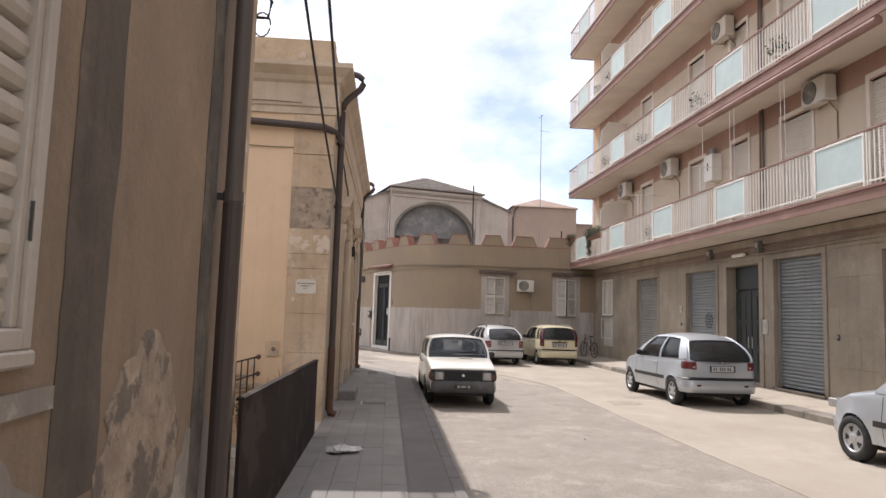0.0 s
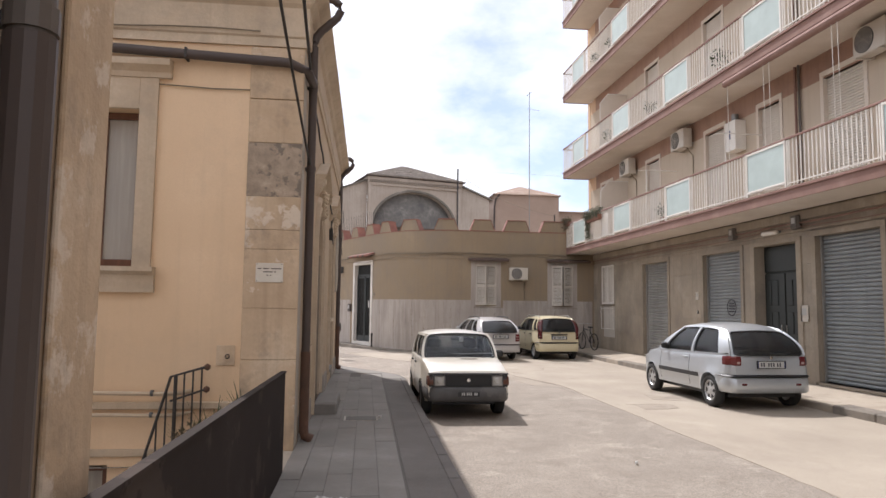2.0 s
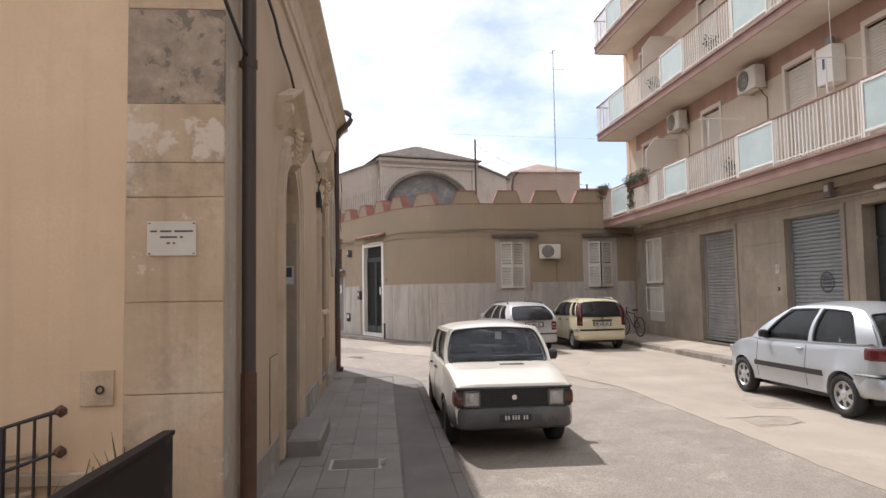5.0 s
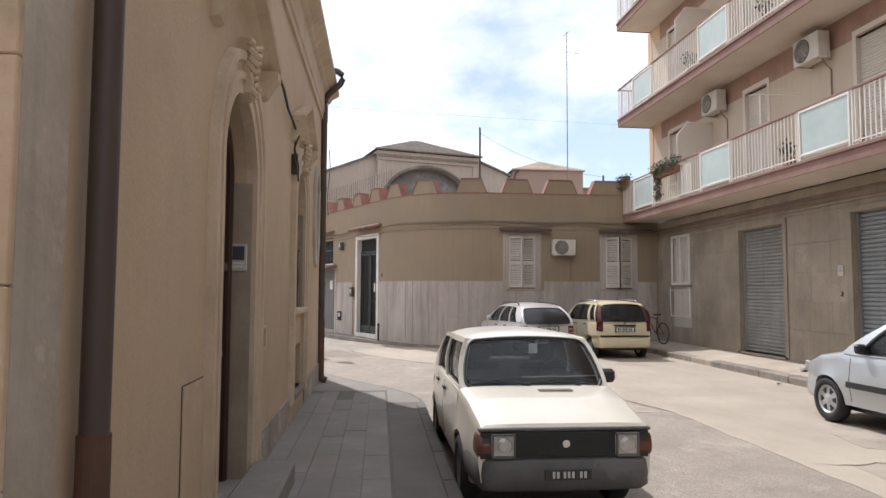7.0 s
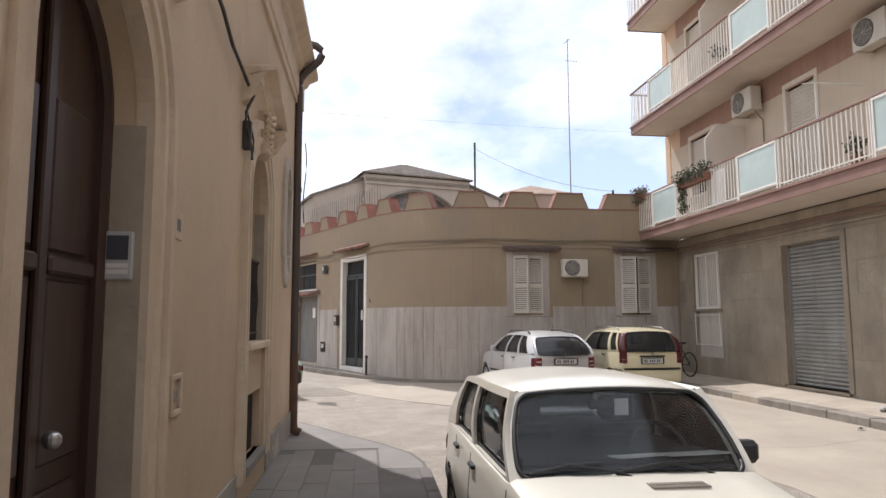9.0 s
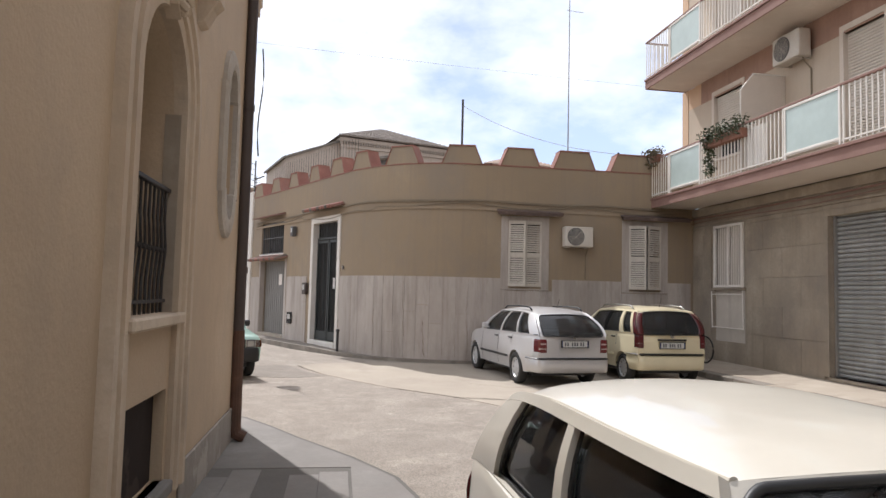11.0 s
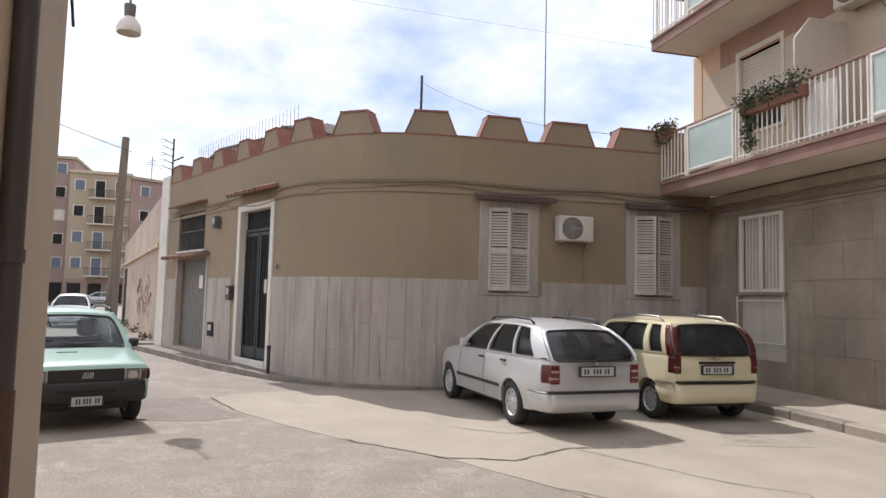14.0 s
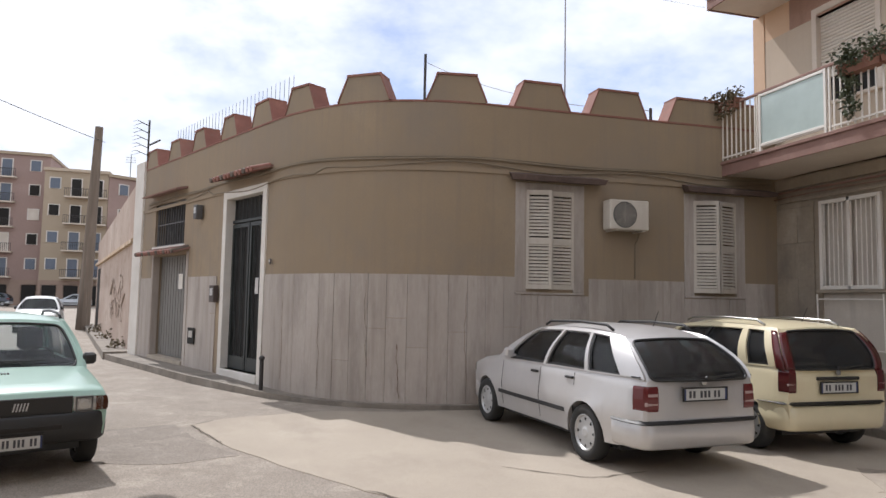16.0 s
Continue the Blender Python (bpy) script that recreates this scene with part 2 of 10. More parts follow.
M["paver"] = mat("grey stone paver", (0.225, 0.208, 0.188), (0.18, 0.165, 0.148), (0.27, 0.25, 0.228), rough=0.85, big=1.6, fine=22, bump=0.2, island=0.04, grime=0.55, grime_col=(0.19, 0.168, 0.148), grime_scale=2.0)
M["joint"] = mat("dusty mortar joint", (0.155, 0.142, 0.125), rough=0.95, fine=40, bump=0.2)
M["kerb_worn"] = mat("worn dirty kerbstone", (0.27, 0.235, 0.195), (0.19, 0.165, 0.135), (0.34, 0.30, 0.25), rough=0.85, big=1.5, fine=25, bump=0.3, island=0.1, grime=0.6, grime_scale=2.5)
M["kerb_dark"] = mat("dark lava kerb", (0.165, 0.15, 0.135), (0.12, 0.105, 0.095), (0.21, 0.195, 0.175), rough=0.85, big=1.5, fine=25, bump=0.25, island=0.1)
M["pavement"] = mat("pale concrete pavement", (0.43, 0.37, 0.295), (0.36, 0.305, 0.24), (0.48, 0.425, 0.35), rough=0.9, big=0.9, fine=30, bump=0.2, grime=0.5, grime_col=(0.25, 0.205, 0.16), grime_scale=1.4)
M["pipe_brown"] = plain("brown painted downpipe", (0.075, 0.055, 0.047), 0.55)
M["pipe_rust"] = mat("rusty iron pipe foot", (0.13, 0.065, 0.04), (0.08, 0.045, 0.03), (0.19, 0.10, 0.06), rough=0.8, big=4, fine=40)
M["pipe_grey"] = plain("grey painted downpipe", (0.115, 0.095, 0.08), 0.55)
M["iron"] = plain("dark wrought iron", (0.035, 0.03, 0.028), 0.6)
M["gate_sheet"] = mat("dark brown painted sheet", (0.040, 0.031, 0.028), (0.032, 0.025, 0.022), (0.06, 0.048, 0.043), rough=0.85, big=1.0, fine=40, bump=0.04, chips=0.15, chip_col=(0.2, 0.15, 0.12))
M["gate_sheet"].node_tree.nodes["Principled BSDF"].inputs["Specular IOR Level"].default_value = 0.12
M["white_paint"] = mat("white paint", (0.74, 0.70, 0.64), (0.64, 0.60, 0.54), (0.79, 0.76, 0.71), rough=0.5, big=1.2, fine=35, bump=0.04)
M["white_frame"] = mat("white stone door frame", (0.70, 0.66, 0.60), (0.58, 0.54, 0.48), (0.76, 0.73, 0.68), rough=0.6, big=1.2, fine=35, bump=0.05)
M["shutter_white"] = mat("weathered off-white shutter", (0.53, 0.48, 0.41), (0.44, 0.39, 0.33), (0.59, 0.54, 0.47), rough=0.6, big=1.2, fine=35, bump=0.05, streak=0.3, streak_col=(0.27, 0.23, 0.19))
M["shutter_grey"] = mat("grey-blue roller shutter", (0.265, 0.28, 0.285), (0.215, 0.225, 0.23), (0.31, 0.325, 0.33), rough=0.5, big=1.0, fine=30, bump=0.05, metal=0.2, streak=0.25)
M["shutter_galv"] = mat("galvanised roller shutter", (0.38, 0.375, 0.36), (0.27, 0.265, 0.25), (0.45, 0.44, 0.43), rough=0.45, big=1.6, fine=30, bump=0.05, metal=0.45, streak=0.3)
M["roller"] = mat("pale roller blind", (0.63, 0.575, 0.50), (0.55, 0.49, 0.42), (0.68, 0.63, 0.56), rough=0.6, big=1.2, fine=30, bump=0.03)
M["wood_dark"] = mat("dark varnished wood", (0.055, 0.028, 0.02), (0.035, 0.018, 0.013), (0.085, 0.045, 0.03), rough=0.4, big=2.5, fine=30, bump=0.08, grain=(6, 6, 0.5))
M["wood_red"] = mat("red-brown window wood", (0.145, 0.062, 0.035), (0.10, 0.042, 0.024), (0.19, 0.085, 0.05), rough=0.5, big=2.5, fine=30, bump=0.08, grain=(6, 6, 0.5))
M["door_green"] = plain("dark green-black iron door", (0.022, 0.026, 0.024), 0.5)
M["garage_grey"] = mat("grey sheet gate", (0.19, 0.18, 0.165), (0.16, 0.15, 0.135), (0.22, 0.21, 0.195), rough=0.55, big=1.0, fine=40, bump=0.03)
# near-black base stands in for shade inside rooms, panes, niches and slots
M["dark_hole"] = plain("dark interior", (0.02, 0.018, 0.016), 0.9)
M["curtain"] = mat("pale net curtain", (0.40, 0.38, 0.34), (0.34, 0.32, 0.29), (0.45, 0.43, 0.39), rough=0.9, big=2, fine=30, bump=0.05, grain=(8, 8, 0.4))
M["frosted"] = plain("frosted balcony glass", (0.44, 0.515, 0.485), 0.3, spec=0.5)
M["ac_white"] = mat("yellowed off-white metal casing", (0.57, 0.525, 0.455), (0.49, 0.44, 0.375), (0.62, 0.58, 0.515), rough=0.5, big=2, fine=30, bump=0.02, streak=0.2, streak_col=(0.30, 0.25, 0.2))
M["fan_dark"] = plain("dark fan grille", (0.07, 0.065, 0.06), 0.6)
# darker than the tile itself: the church roof's backlit shade is in the colour
M["roof_tile"] = mat("weathered clay roof tile, darkened", (0.17, 0.135, 0.11), (0.10, 0.08, 0.065), (0.24, 0.195, 0.16), rough=0.9, big=1.2, fine=3, bump=0.3, fine_amt=0.6)
M["church_wall"] = mat("grey-pink church plaster", (0.40, 0.345, 0.295), (0.32, 0.27, 0.225), (0.46, 0.405, 0.35), rough=0.9, big=0.25, fine=4, bump=0.2, streak=0.3)
M["church_dark"] = mat("mossy dark masonry", (0.185, 0.165, 0.14), (0.11, 0.10, 0.085), (0.29, 0.26, 0.22), rough=0.95, big=0.5, fine=3, bump=0.4, fine_amt=0.6)
M["church_moss"] = mat("mossy blue-grey lichen plaster", (0.20, 0.185, 0.17), (0.10, 0.095, 0.09), (0.36, 0.335, 0.30), rough=0.95, big=0.45, fine=2.5, bump=0.4, fine_amt=0.7, grime=0.7, grime_col=(0.09, 0.09, 0.09), grime_scale=0.6)
M["roof_pale"] = mat("faded pinkish clay tile", (0.42, 0.32, 0.26), (0.32, 0.235, 0.185), (0.50, 0.40, 0.33), rough=0.9, big=0.8, fine=4, bump=0.2, fine_amt=0.5)
M["house_brown"] = mat("brownish pink plaster", (0.33, 0.245, 0.195), (0.28, 0.205, 0.16), (0.38, 0.29, 0.235), rough=0.9, big=0.3, fine=6, bump=0.1)
# distance haze is put into the colour of both far facades
M["far_pink"] = mat("haze-paled pink facade", (0.34, 0.245, 0.215), (0.29, 0.205, 0.175), (0.38, 0.28, 0.245), big=0.15, fine=4, bump=0.05)
M["far_cream"] = mat("haze-paled cream facade", (0.40, 0.325, 0.235), (0.35, 0.285, 0.205), (0.44, 0.365, 0.275), big=0.15, fine=4, bump=0.05)
M["far_blue"] = plain("blue-grey shutter", (0.13, 0.155, 0.20), 0.6)
M["pale_wall"] = mat("peeling pale boundary wall", (0.50, 0.41, 0.34), (0.40, 0.30, 0.24), (0.58, 0.50, 0.43), rough=0.9, big=0.6, fine=14, bump=0.2, streak=0.3, chips=0.5, chip_col=(0.34, 0.25, 0.19))
M["graffiti"] = plain("faded brown spray paint", (0.30, 0.235, 0.19), 0.9)
M["pole_wood"] = mat("weathered timber pole", (0.20, 0.16, 0.125), (0.14, 0.11, 0.085), (0.26, 0.21, 0.17), rough=0.9, big=1.5, fine=20, bump=0.2, grain=(5, 5, 0.3))
M["leaf"] = mat("dusty green leaf", (0.075, 0.088, 0.042), (0.04, 0.05, 0.024), (0.135, 0.13, 0.075), rough=0.6, big=5, fine=30, bump=0.05)
M["leaf_dry"] = mat("dry brownish leaf", (0.14, 0.105, 0.055), (0.08, 0.065, 0.035), (0.20, 0.16, 0.09), rough=0.7, big=5, fine=30, bump=0.05)
M["pot"] = mat("terracotta pot", (0.24, 0.11, 0.07), big=3, fine=30, bump=0.1)
M["cable"] = plain("black cable", (0.03, 0.027, 0.025), 0.6)
M["cable_grey"] = plain("painted-over grey cable", (0.22, 0.175, 0.12), 0.8)
M["sign_white"] = mat("white enamel street sign", (0.66, 0.62, 0.54), (0.60, 0.55, 0.47), (0.70, 0.67, 0.60), rough=0.4, big=4, fine=40, bump=0.02)
M["ink"] = plain("dark lettering", (0.05, 0.05, 0.06), 0.6)
M["steel"] = plain("brushed steel", (0.50, 0.49, 0.47), 0.32, 0.9)
M["paper"] = mat("crumpled paper", (0.62, 0.60, 0.57), rough=0.8, big=8, fine=30, bump=0.3)


# ---- building blocks ----
def part(name, bm, material, parent=None, label="", smooth=False):
    """Links a bmesh as one mesh object, under a thing or a part where one is given."""
    me = bpy.data.meshes.new(name)
    bmesh.ops.recalc_face_normals(bm, faces=bm.faces)
    if smooth:
        for f in bm.faces:
            f.smooth = True
    bm.to_mesh(me)
    bm.free()
    me.materials.append(M[material] if isinstance(material, str) else material)
    ob = new(name, me)
    if parent is not None:
        ob.parent = parent
    if label:
        ob["label"] = label
    return ob


def thing(name, label, category, m=None, group="", kind=""):
    ob = new(name)
    ob.empty_display_size = 0.1
    if m is not None:
        ob.matrix_world = m
    return tagged(ob, label, category, group, kind)


def piece(name, mesh, parent, loc, scale=(1, 1, 1), rz=0.0):
    """A repeat on shared mesh data."""
    ob = new(name, mesh)
    ob.parent = parent
    ob.location, ob.scale, ob.rotation_euler = loc, scale, (0, 0, rz)
    return ob


def hexa(bm, c):
    """A solid from eight corners: four below, four above, in turn."""
    v = [bm.verts.new(p) for p in c]
    for f in ((3, 2, 1, 0), (4, 5, 6, 7), (0, 1, 5, 4), (1, 2, 6, 5), (2, 3, 7, 6), (3, 0, 4, 7)):
        bm.faces.new([v[i] for i in f])
    return v


def box(bm, x0, y0, z0, x1, y1, z1, ch=0.0):
    """A block; ch chamfers its edges."""
    x0, x1, y0, y1, z0, z1 = min(x0, x1), max(x0, x1), min(y0, y1), max(y0, y1), min(z0, z1), max(z0, z1)
    ch = min(ch, (x1 - x0) * 0.45, (y1 - y0) * 0.45, (z1 - z0) * 0.45)
    v = hexa(bm, [(x0, y0, z0), (x1, y0, z0), (x1, y1, z0), (x0, y1, z0), (x0, y0, z1), (x1, y0, z1), (x1, y1, z1), (x0, y1, z1)])
    if ch > 0:
        es = {e for w in v for e in w.link_edges}
        bmesh.ops.bevel(bm, geom=list(es), offset=ch, segments=1, affect="EDGES")


def tube(bm, pts, r, n=8, r1=None):
    """A round bar along points."""
    pts = [Vector(p) for p in pts]
    rings = []
    for i, p in enumerate(pts):
        d = (pts[min(i + 1, len(pts) - 1)] - pts[max(i - 1, 0)]).normalized()
        u = d.cross(Vector((0, 0, 1)))
        if u.length < 1e-3:
            u = d.cross(Vector((0, 1, 0)))
        u.normalize()
        w = d.cross(u)
        rr = r if r1 is None else r + (r1 - r) * i / (len(pts) - 1)
        rings.append([bm.verts.new(p + rr * (math.cos(a) * u + math.sin(a) * w)) for a in [2 * math.pi * k / n for k in range(n)]])
    for a, b in zip(rings, rings[1:]):
        for k in range(n):
            bm.faces.new((a[k], a[(k + 1) % n], b[(k + 1) % n], b[k]))
    bm.faces.new(rings[0])
    bm.faces.new(rings[-1])


def prism(bm, pts, axis, a, b):
    """A flat outline (2D points) made solid along an axis from a to b."""
    def at(p, v):
        return {"x": (v, p[0], p[1]), "y": (p[0], v, p[1]), "z": (p[0], p[1], v)}[axis]
    lo, hi = [bm.verts.new(at(p, a)) for p in pts], [bm.verts.new(at(p, b)) for p in pts]
    bm.faces.new(lo)
    bm.faces.new(hi)
    n = len(pts)
    for i in range(n):
        bm.faces.new((lo[i], lo[(i + 1) % n], hi[(i + 1) % n], hi[i]))


def arch_z(o, a):
    """Top of an opening (a0, a1, z0, z1, rise) at a."""
    a0, a1, z0, z1, rise = o
    if rise <= 0:
        return z1
    u = (a - (a0 + a1) / 2) / ((a1 - a0) / 2)
    return z1 - rise + rise * math.sqrt(max(0.0, 1 - u * u))


def wall_with_openings(bm, a0, a1, z0, z1, openings, x0, x1):
    """A wall along local y from a0 to a1, between x0 and x1, with openings (a0, a1, z0, z1, rise) through it."""
    cuts = {a0, a1}
    for o in openings:
        n = 14 if o[4] > 0 else 1
        cuts |= {round(o[0] + (o[1] - o[0]) * (0.5 - 0.5 * math.cos(math.pi * i / n)), 4) for i in range(n + 1)}
    cuts = sorted(c for c in cuts if a0 <= c <= a1)
    for s, e in zip(cuts, cuts[1:]):
        mid = (s + e) / 2
        here = sorted([o for o in openings if o[0] < mid < o[1]], key=lambda o: o[2])
        lo_s = lo_e = z0
        spans = []
        for o in here:
            if o[2] > lo_s + 1e-4:
                spans.append((lo_s, lo_e, o[2], o[2]))
            lo_s, lo_e = arch_z(o, s), arch_z(o, e)
        spans.append((lo_s, lo_e, z1, z1))
        for bs, be, ts, te in spans:
            hexa(bm, [(x0, s, bs), (x1, s, bs), (x1, e, be), (x0, e, be), (x0, s, ts), (x1, s, ts), (x1, e, te), (x0, e, te)])


def sweep(bm, path, prof, close=False):
    """A moulding: profile points (out, up) carried along a path of (place, outward, upward)."""
    rings = []
    for p, o, u in path:
        p, o, u = Vector(p), Vector(o), Vector(u)
        rings.append([bm.verts.new(p + a * o + b * u) for a, b in prof])
    n = len(prof)
    pairs = list(zip(rings, rings[1:])) + ([(rings[-1], rings[0])] if close else [])
    for a, b in pairs:
        for k in range(n):
            bm.faces.new((a[k], a[(k + 1) % n], b[(k + 1) % n], b[k]))
    if not close:
        bm.faces.new(rings[0])
        bm.faces.new(rings[-1])


def unit_box(name, material, ch=0.0):
    """Mesh data of a 1 m block with its base at the middle of its foot."""
    bm = bmesh.new()
    box(bm, -0.5, -0.5, 0, 0.5, 0.5, 1, ch)
    me = bpy.data.meshes.new(name)
    bm.to_mesh(me)
    bm.free()
    me.materials.append(M[material])
    return me



# ---- ground, road and pavements ----
ROAD, WALK = -0.09, 0.08
HOLE = (-7.0, -0.93, 4.88, 10.18)      # sunken court beside the second house


def quad_grid(bm, x0, y0, x1, y1, z):
    bm.faces.new([bm.verts.new(p) for p in ((x0, y0, z), (x1, y0, z), (x1, y1, z), (x0, y1, z))])


bm = bmesh.new()
R_ = 900.0
quad_grid(bm, -R_, -R_, R_, HOLE[2], ROAD)
quad_grid(bm, -R_, HOLE[3], R_, R_, ROAD)
quad_grid(bm, -R_, HOLE[2], HOLE[0], HOLE[3], ROAD)
quad_grid(bm, HOLE[1], HOLE[2], R_, HOLE[3], ROAD)
bmesh.ops.remove_doubles(bm, verts=bm.verts, dist=1e-4)
tagged(part("ground", bm, "asphalt"), "worn pale asphalt street with coarse gritty patches", "road", kind="structure")

bm = bmesh.new()
box(bm, HOLE[0], HOLE[2], -1.75, HOLE[1], HOLE[3], -1.6)
box(bm, HOLE[1] - 0.004, HOLE[2], -1.6, HOLE[1] + 0.1, HOLE[3], ROAD - 0.005)
box(bm, HOLE[0], HOLE[2] - 0.1, -1.6, HOLE[1], HOLE[2] + 0.004, ROAD - 0.005)
tagged(part("court_floor", bm, "grey_render"), "sunken concrete court floor behind the gate", "floor", kind="structure")


def wobble(i, s=1.0):
    return s * (noise.noise(Vector((i * 0.77, 3.1, 0.4))) * 0.7 + noise.noise(Vector((i * 2.9, 8.1, 1.4))) * 0.3)


def polyline(pts, step):
    out = []
    for (x0, y0), (x1, y1) in zip(pts, pts[1:]):
        n = max(1, int(math.hypot(x1 - x0, y1 - y0) / step))
        out += [(x0 + (x1 - x0) * i / n, y0 + (y1 - y0) * i / n) for i in range(n)]
    return out + [pts[-1]]


def flat_sheet(name, pts, z, material, label, thick=0.006):
    bm = bmesh.new()
    v = [bm.verts.new((x, y, z + thick)) for x, y in pts]
    f = bm.faces.new(v)
    w = [bm.verts.new((x, y, z - 0.002)) for x, y in pts]
    n = len(v)
    for i in range(n):
        bm.faces.new((v[i], v[(i + 1) % n], w[(i + 1) % n], w[i]))
    bmesh.ops.triangulate(bm, faces=[f])
    return tagged(part(name, bm, material), label, "road", kind="structure")


SEAM = [(4.5, -30), (4.45, 6), (4.5, 10.3), (4.58, 13.9), (4.62, 17.6), (4.05, 20), (3.3, 22.3), (2.55, 23.7), (1.45, 24.9), (0.6, 26.3), (0.15, 27.1), (-0.25, 28.3), (0.1, 28.75), (0.9, 29.0), (1.6, 29.15)]
edge = [(x + wobble(i, 0.07), y + wobble(i + 50, 0.07)) for i, (x, y) in enumerate(polyline(SEAM, 0.25))]
flat_sheet("road_concrete", edge + [(2.6, 28.9), (9.4, 28.9), (8.4, 28), (8.4, -30)], ROAD, "concrete_road", "smooth pale concrete road surface with cracked joints")


def blob(cx, cy, rx, ry, seed, n=40, rough=0.35):
    return [(cx + rx * math.cos(a) * (1 + wobble(seed + 3 * math.cos(a) + 2, rough) + wobble(seed * 3 + 9 * math.sin(a), rough * 0.4)),
             cy + ry * math.sin(a) * (1 + wobble(seed + 3 * math.sin(a) + 7, rough))) for a in [2 * math.pi * k / n for k in range(n)]]


def ragged(pts, seed, amount=0.035, step=0.09):
    """A closed outline with a torn, uneven edge."""
    line = polyline(pts + [pts[0]], step)[:-1]
    return [(x + wobble(seed + i * 0.8, amount) + wobble(seed + i * 0.11, amount * 2), y + wobble(seed + 40 + i * 0.8, amount) + wobble(seed + 90 + i * 0.13, amount * 2)) for i, (x, y) in enumerate(line)]


flat_sheet("road_patch", ragged([(5.0, 13.9), (5.7, 14.05), (5.75, 14.6), (5.05, 14.55)], 4), ROAD + 0.006, "concrete_stain", "sunken cracked patch in the road concrete", 0.003)
flat_sheet("road_patch", ragged([(5.75, 15.2), (6.6, 14.9), (7.4, 15.3), (7.3, 16.2), (6.3, 16.5), (5.9, 16.0)], 9), ROAD + 0.006, "concrete_stain", "stained patch on the pale road", 0.003)
flat_sheet("road_patch", ragged([(-1.5, 26.6), (-0.3, 26.2), (0.35, 26.5), (-0.2, 27.6), (-0.45, 28.4), (-1.2, 28.2)], 14), ROAD, "asphalt_coarse", "broken coarse asphalt edge at the junction", 0.003)
flat_sheet("road_patch", ragged([(4.0, 17.6), (4.5, 17.6), (4.05, 20.0), (3.3, 21.4), (3.2, 20.9), (3.7, 19.2)], 24), ROAD, "concrete_stain", "greyish repair along the concrete seam", 0.0035)
flat_sheet("road_patch", ragged([(6.0, 23.9), (7.2, 23.6), (7.6, 24.3), (6.6, 24.7)], 44), ROAD + 0.006, "concrete_stain", "oil-stained concrete behind a parked car", 0.003)


def crack(pts, width, seed):
    line = polyline(pts, 0.09)
    line = [(x + wobble(seed + i * 0.9, 0.05), y + wobble(seed + 31 + i * 0.9, 0.05)) for i, (x, y) in enumerate(line)]
    bm = bmesh.new()
    prev = None
    for i, (x, y) in enumerate(line):
        x1, y1 = line[min(i + 1, len(line) - 1)]
        x0, y0 = line[max(i - 1, 0)]
        d = Vector((x1 - x0, y1 - y0, 0)).normalized()
        w = width * (0.35 + abs(wobble(seed + i * 1.7, 1.8))) * (0.15 if i in (0, len(line) - 1) else 1)
        a, b = Vector((x - d.y * w, y + d.x * w, ROAD + 0.0125)), Vector((x + d.y * w, y - d.x * w, ROAD + 0.0125))
        cur = (bm.verts.new(a), bm.verts.new(b))
        if prev:
            bm.faces.new((prev[0], prev[1], cur[1], cur[0]))
        prev = cur
    tagged(part("road_crack", bm, "crack"), "dark irregular crack in the pale road concrete", "crack", "cracks in the road", "structure")


crack(SEAM[4:7], 0.008, 13)
crack(SEAM[7:9], 0.009, 23)
crack(SEAM[10:13], 0.010, 28)
crack([(2.5, 23.75), (3.2, 23.5), (4.0, 24.0), (5.06, 23.9)], 0.02, 40)
crack([(3.2, 22.5), (4.0, 21.4), (4.4, 20.3)], 0.012, 55)
crack([(4.0, 24.1), (4.9, 22.4), (5.4, 21.9), (5.2, 21.4)], 0.009, 70)
crack([(4.7, 14.62), (5.1, 14.5), (5.35, 14.6), (5.8, 14.4)], 0.014, 90)
crack([(5.0, 14.05), (5.4, 13.95), (5.7, 14.15), (5.72, 14.5)], 0.008, 97)
crack([(5.0, 19.2), (6.2, 19.0), (7.3, 19.4), (8.1, 19.2)], 0.007, 131)
crack([(2.9, 25.5), (3.6, 24.9), (4.3, 25.0)], 0.012, 141)

# left pavement, in the frame of the left-hand houses
LF = pose(-0.74, 10.2, 0, 0, 0, -0.95)
lp = thing("pavement_left", "grey stone paved footway in the shade of the houses", "pavement", LF, kind="structure")
bm = bmesh.new()
outline = [(-0.002, -16), (1.66, -16), (1.66, 7.9), (1.55, 8.45), (1.2, 9.15), (0.67, 10.0), (0.34, 10.6), (0.02, 11.1), (-0.3, 11.45), (-0.9, 11.75), (-7, 11.9), (-7, 10.6), (-0.002, 10.6)]
prism(bm, outline, "z", ROAD - 0.2, WALK - 0.013)
part("bed", bm, "joint", lp)
bm = bmesh.new()
prism(bm, [(1.17, -16), (1.64, -16), (1.64, 7.6), (1.17, 7.6)], "z", WALK - 0.05, WALK - 0.006)
part("asphalt_strip", bm, "asphalt_dark", lp, "dark asphalt strip along the footway")
bm = bmesh.new()
prism(bm, [(-7, 10.62), (-0.34, 10.62), (-0.34, 11.36), (-0.9, 11.70), (-7, 11.86)], "z", WALK - 0.05, WALK - 0.01)
part("concrete_strip", bm, "pavement", lp)
bm = bmesh.new()
prism(bm, [(0.01, 8.77), (1.17, 8.77), (1.17, 7.62), (1.62, 7.62), (1.62, 7.89), (1.51, 8.43), (1.16, 9.13), (0.63, 9.98), (0.30, 10.58), (-0.02, 11.06), (-0.32, 11.38), (-0.32, 10.62), (0.01, 10.62)], "z", WALK - 0.05, WALK - 0.008)
part("concrete_corner", bm, "paver", lp)
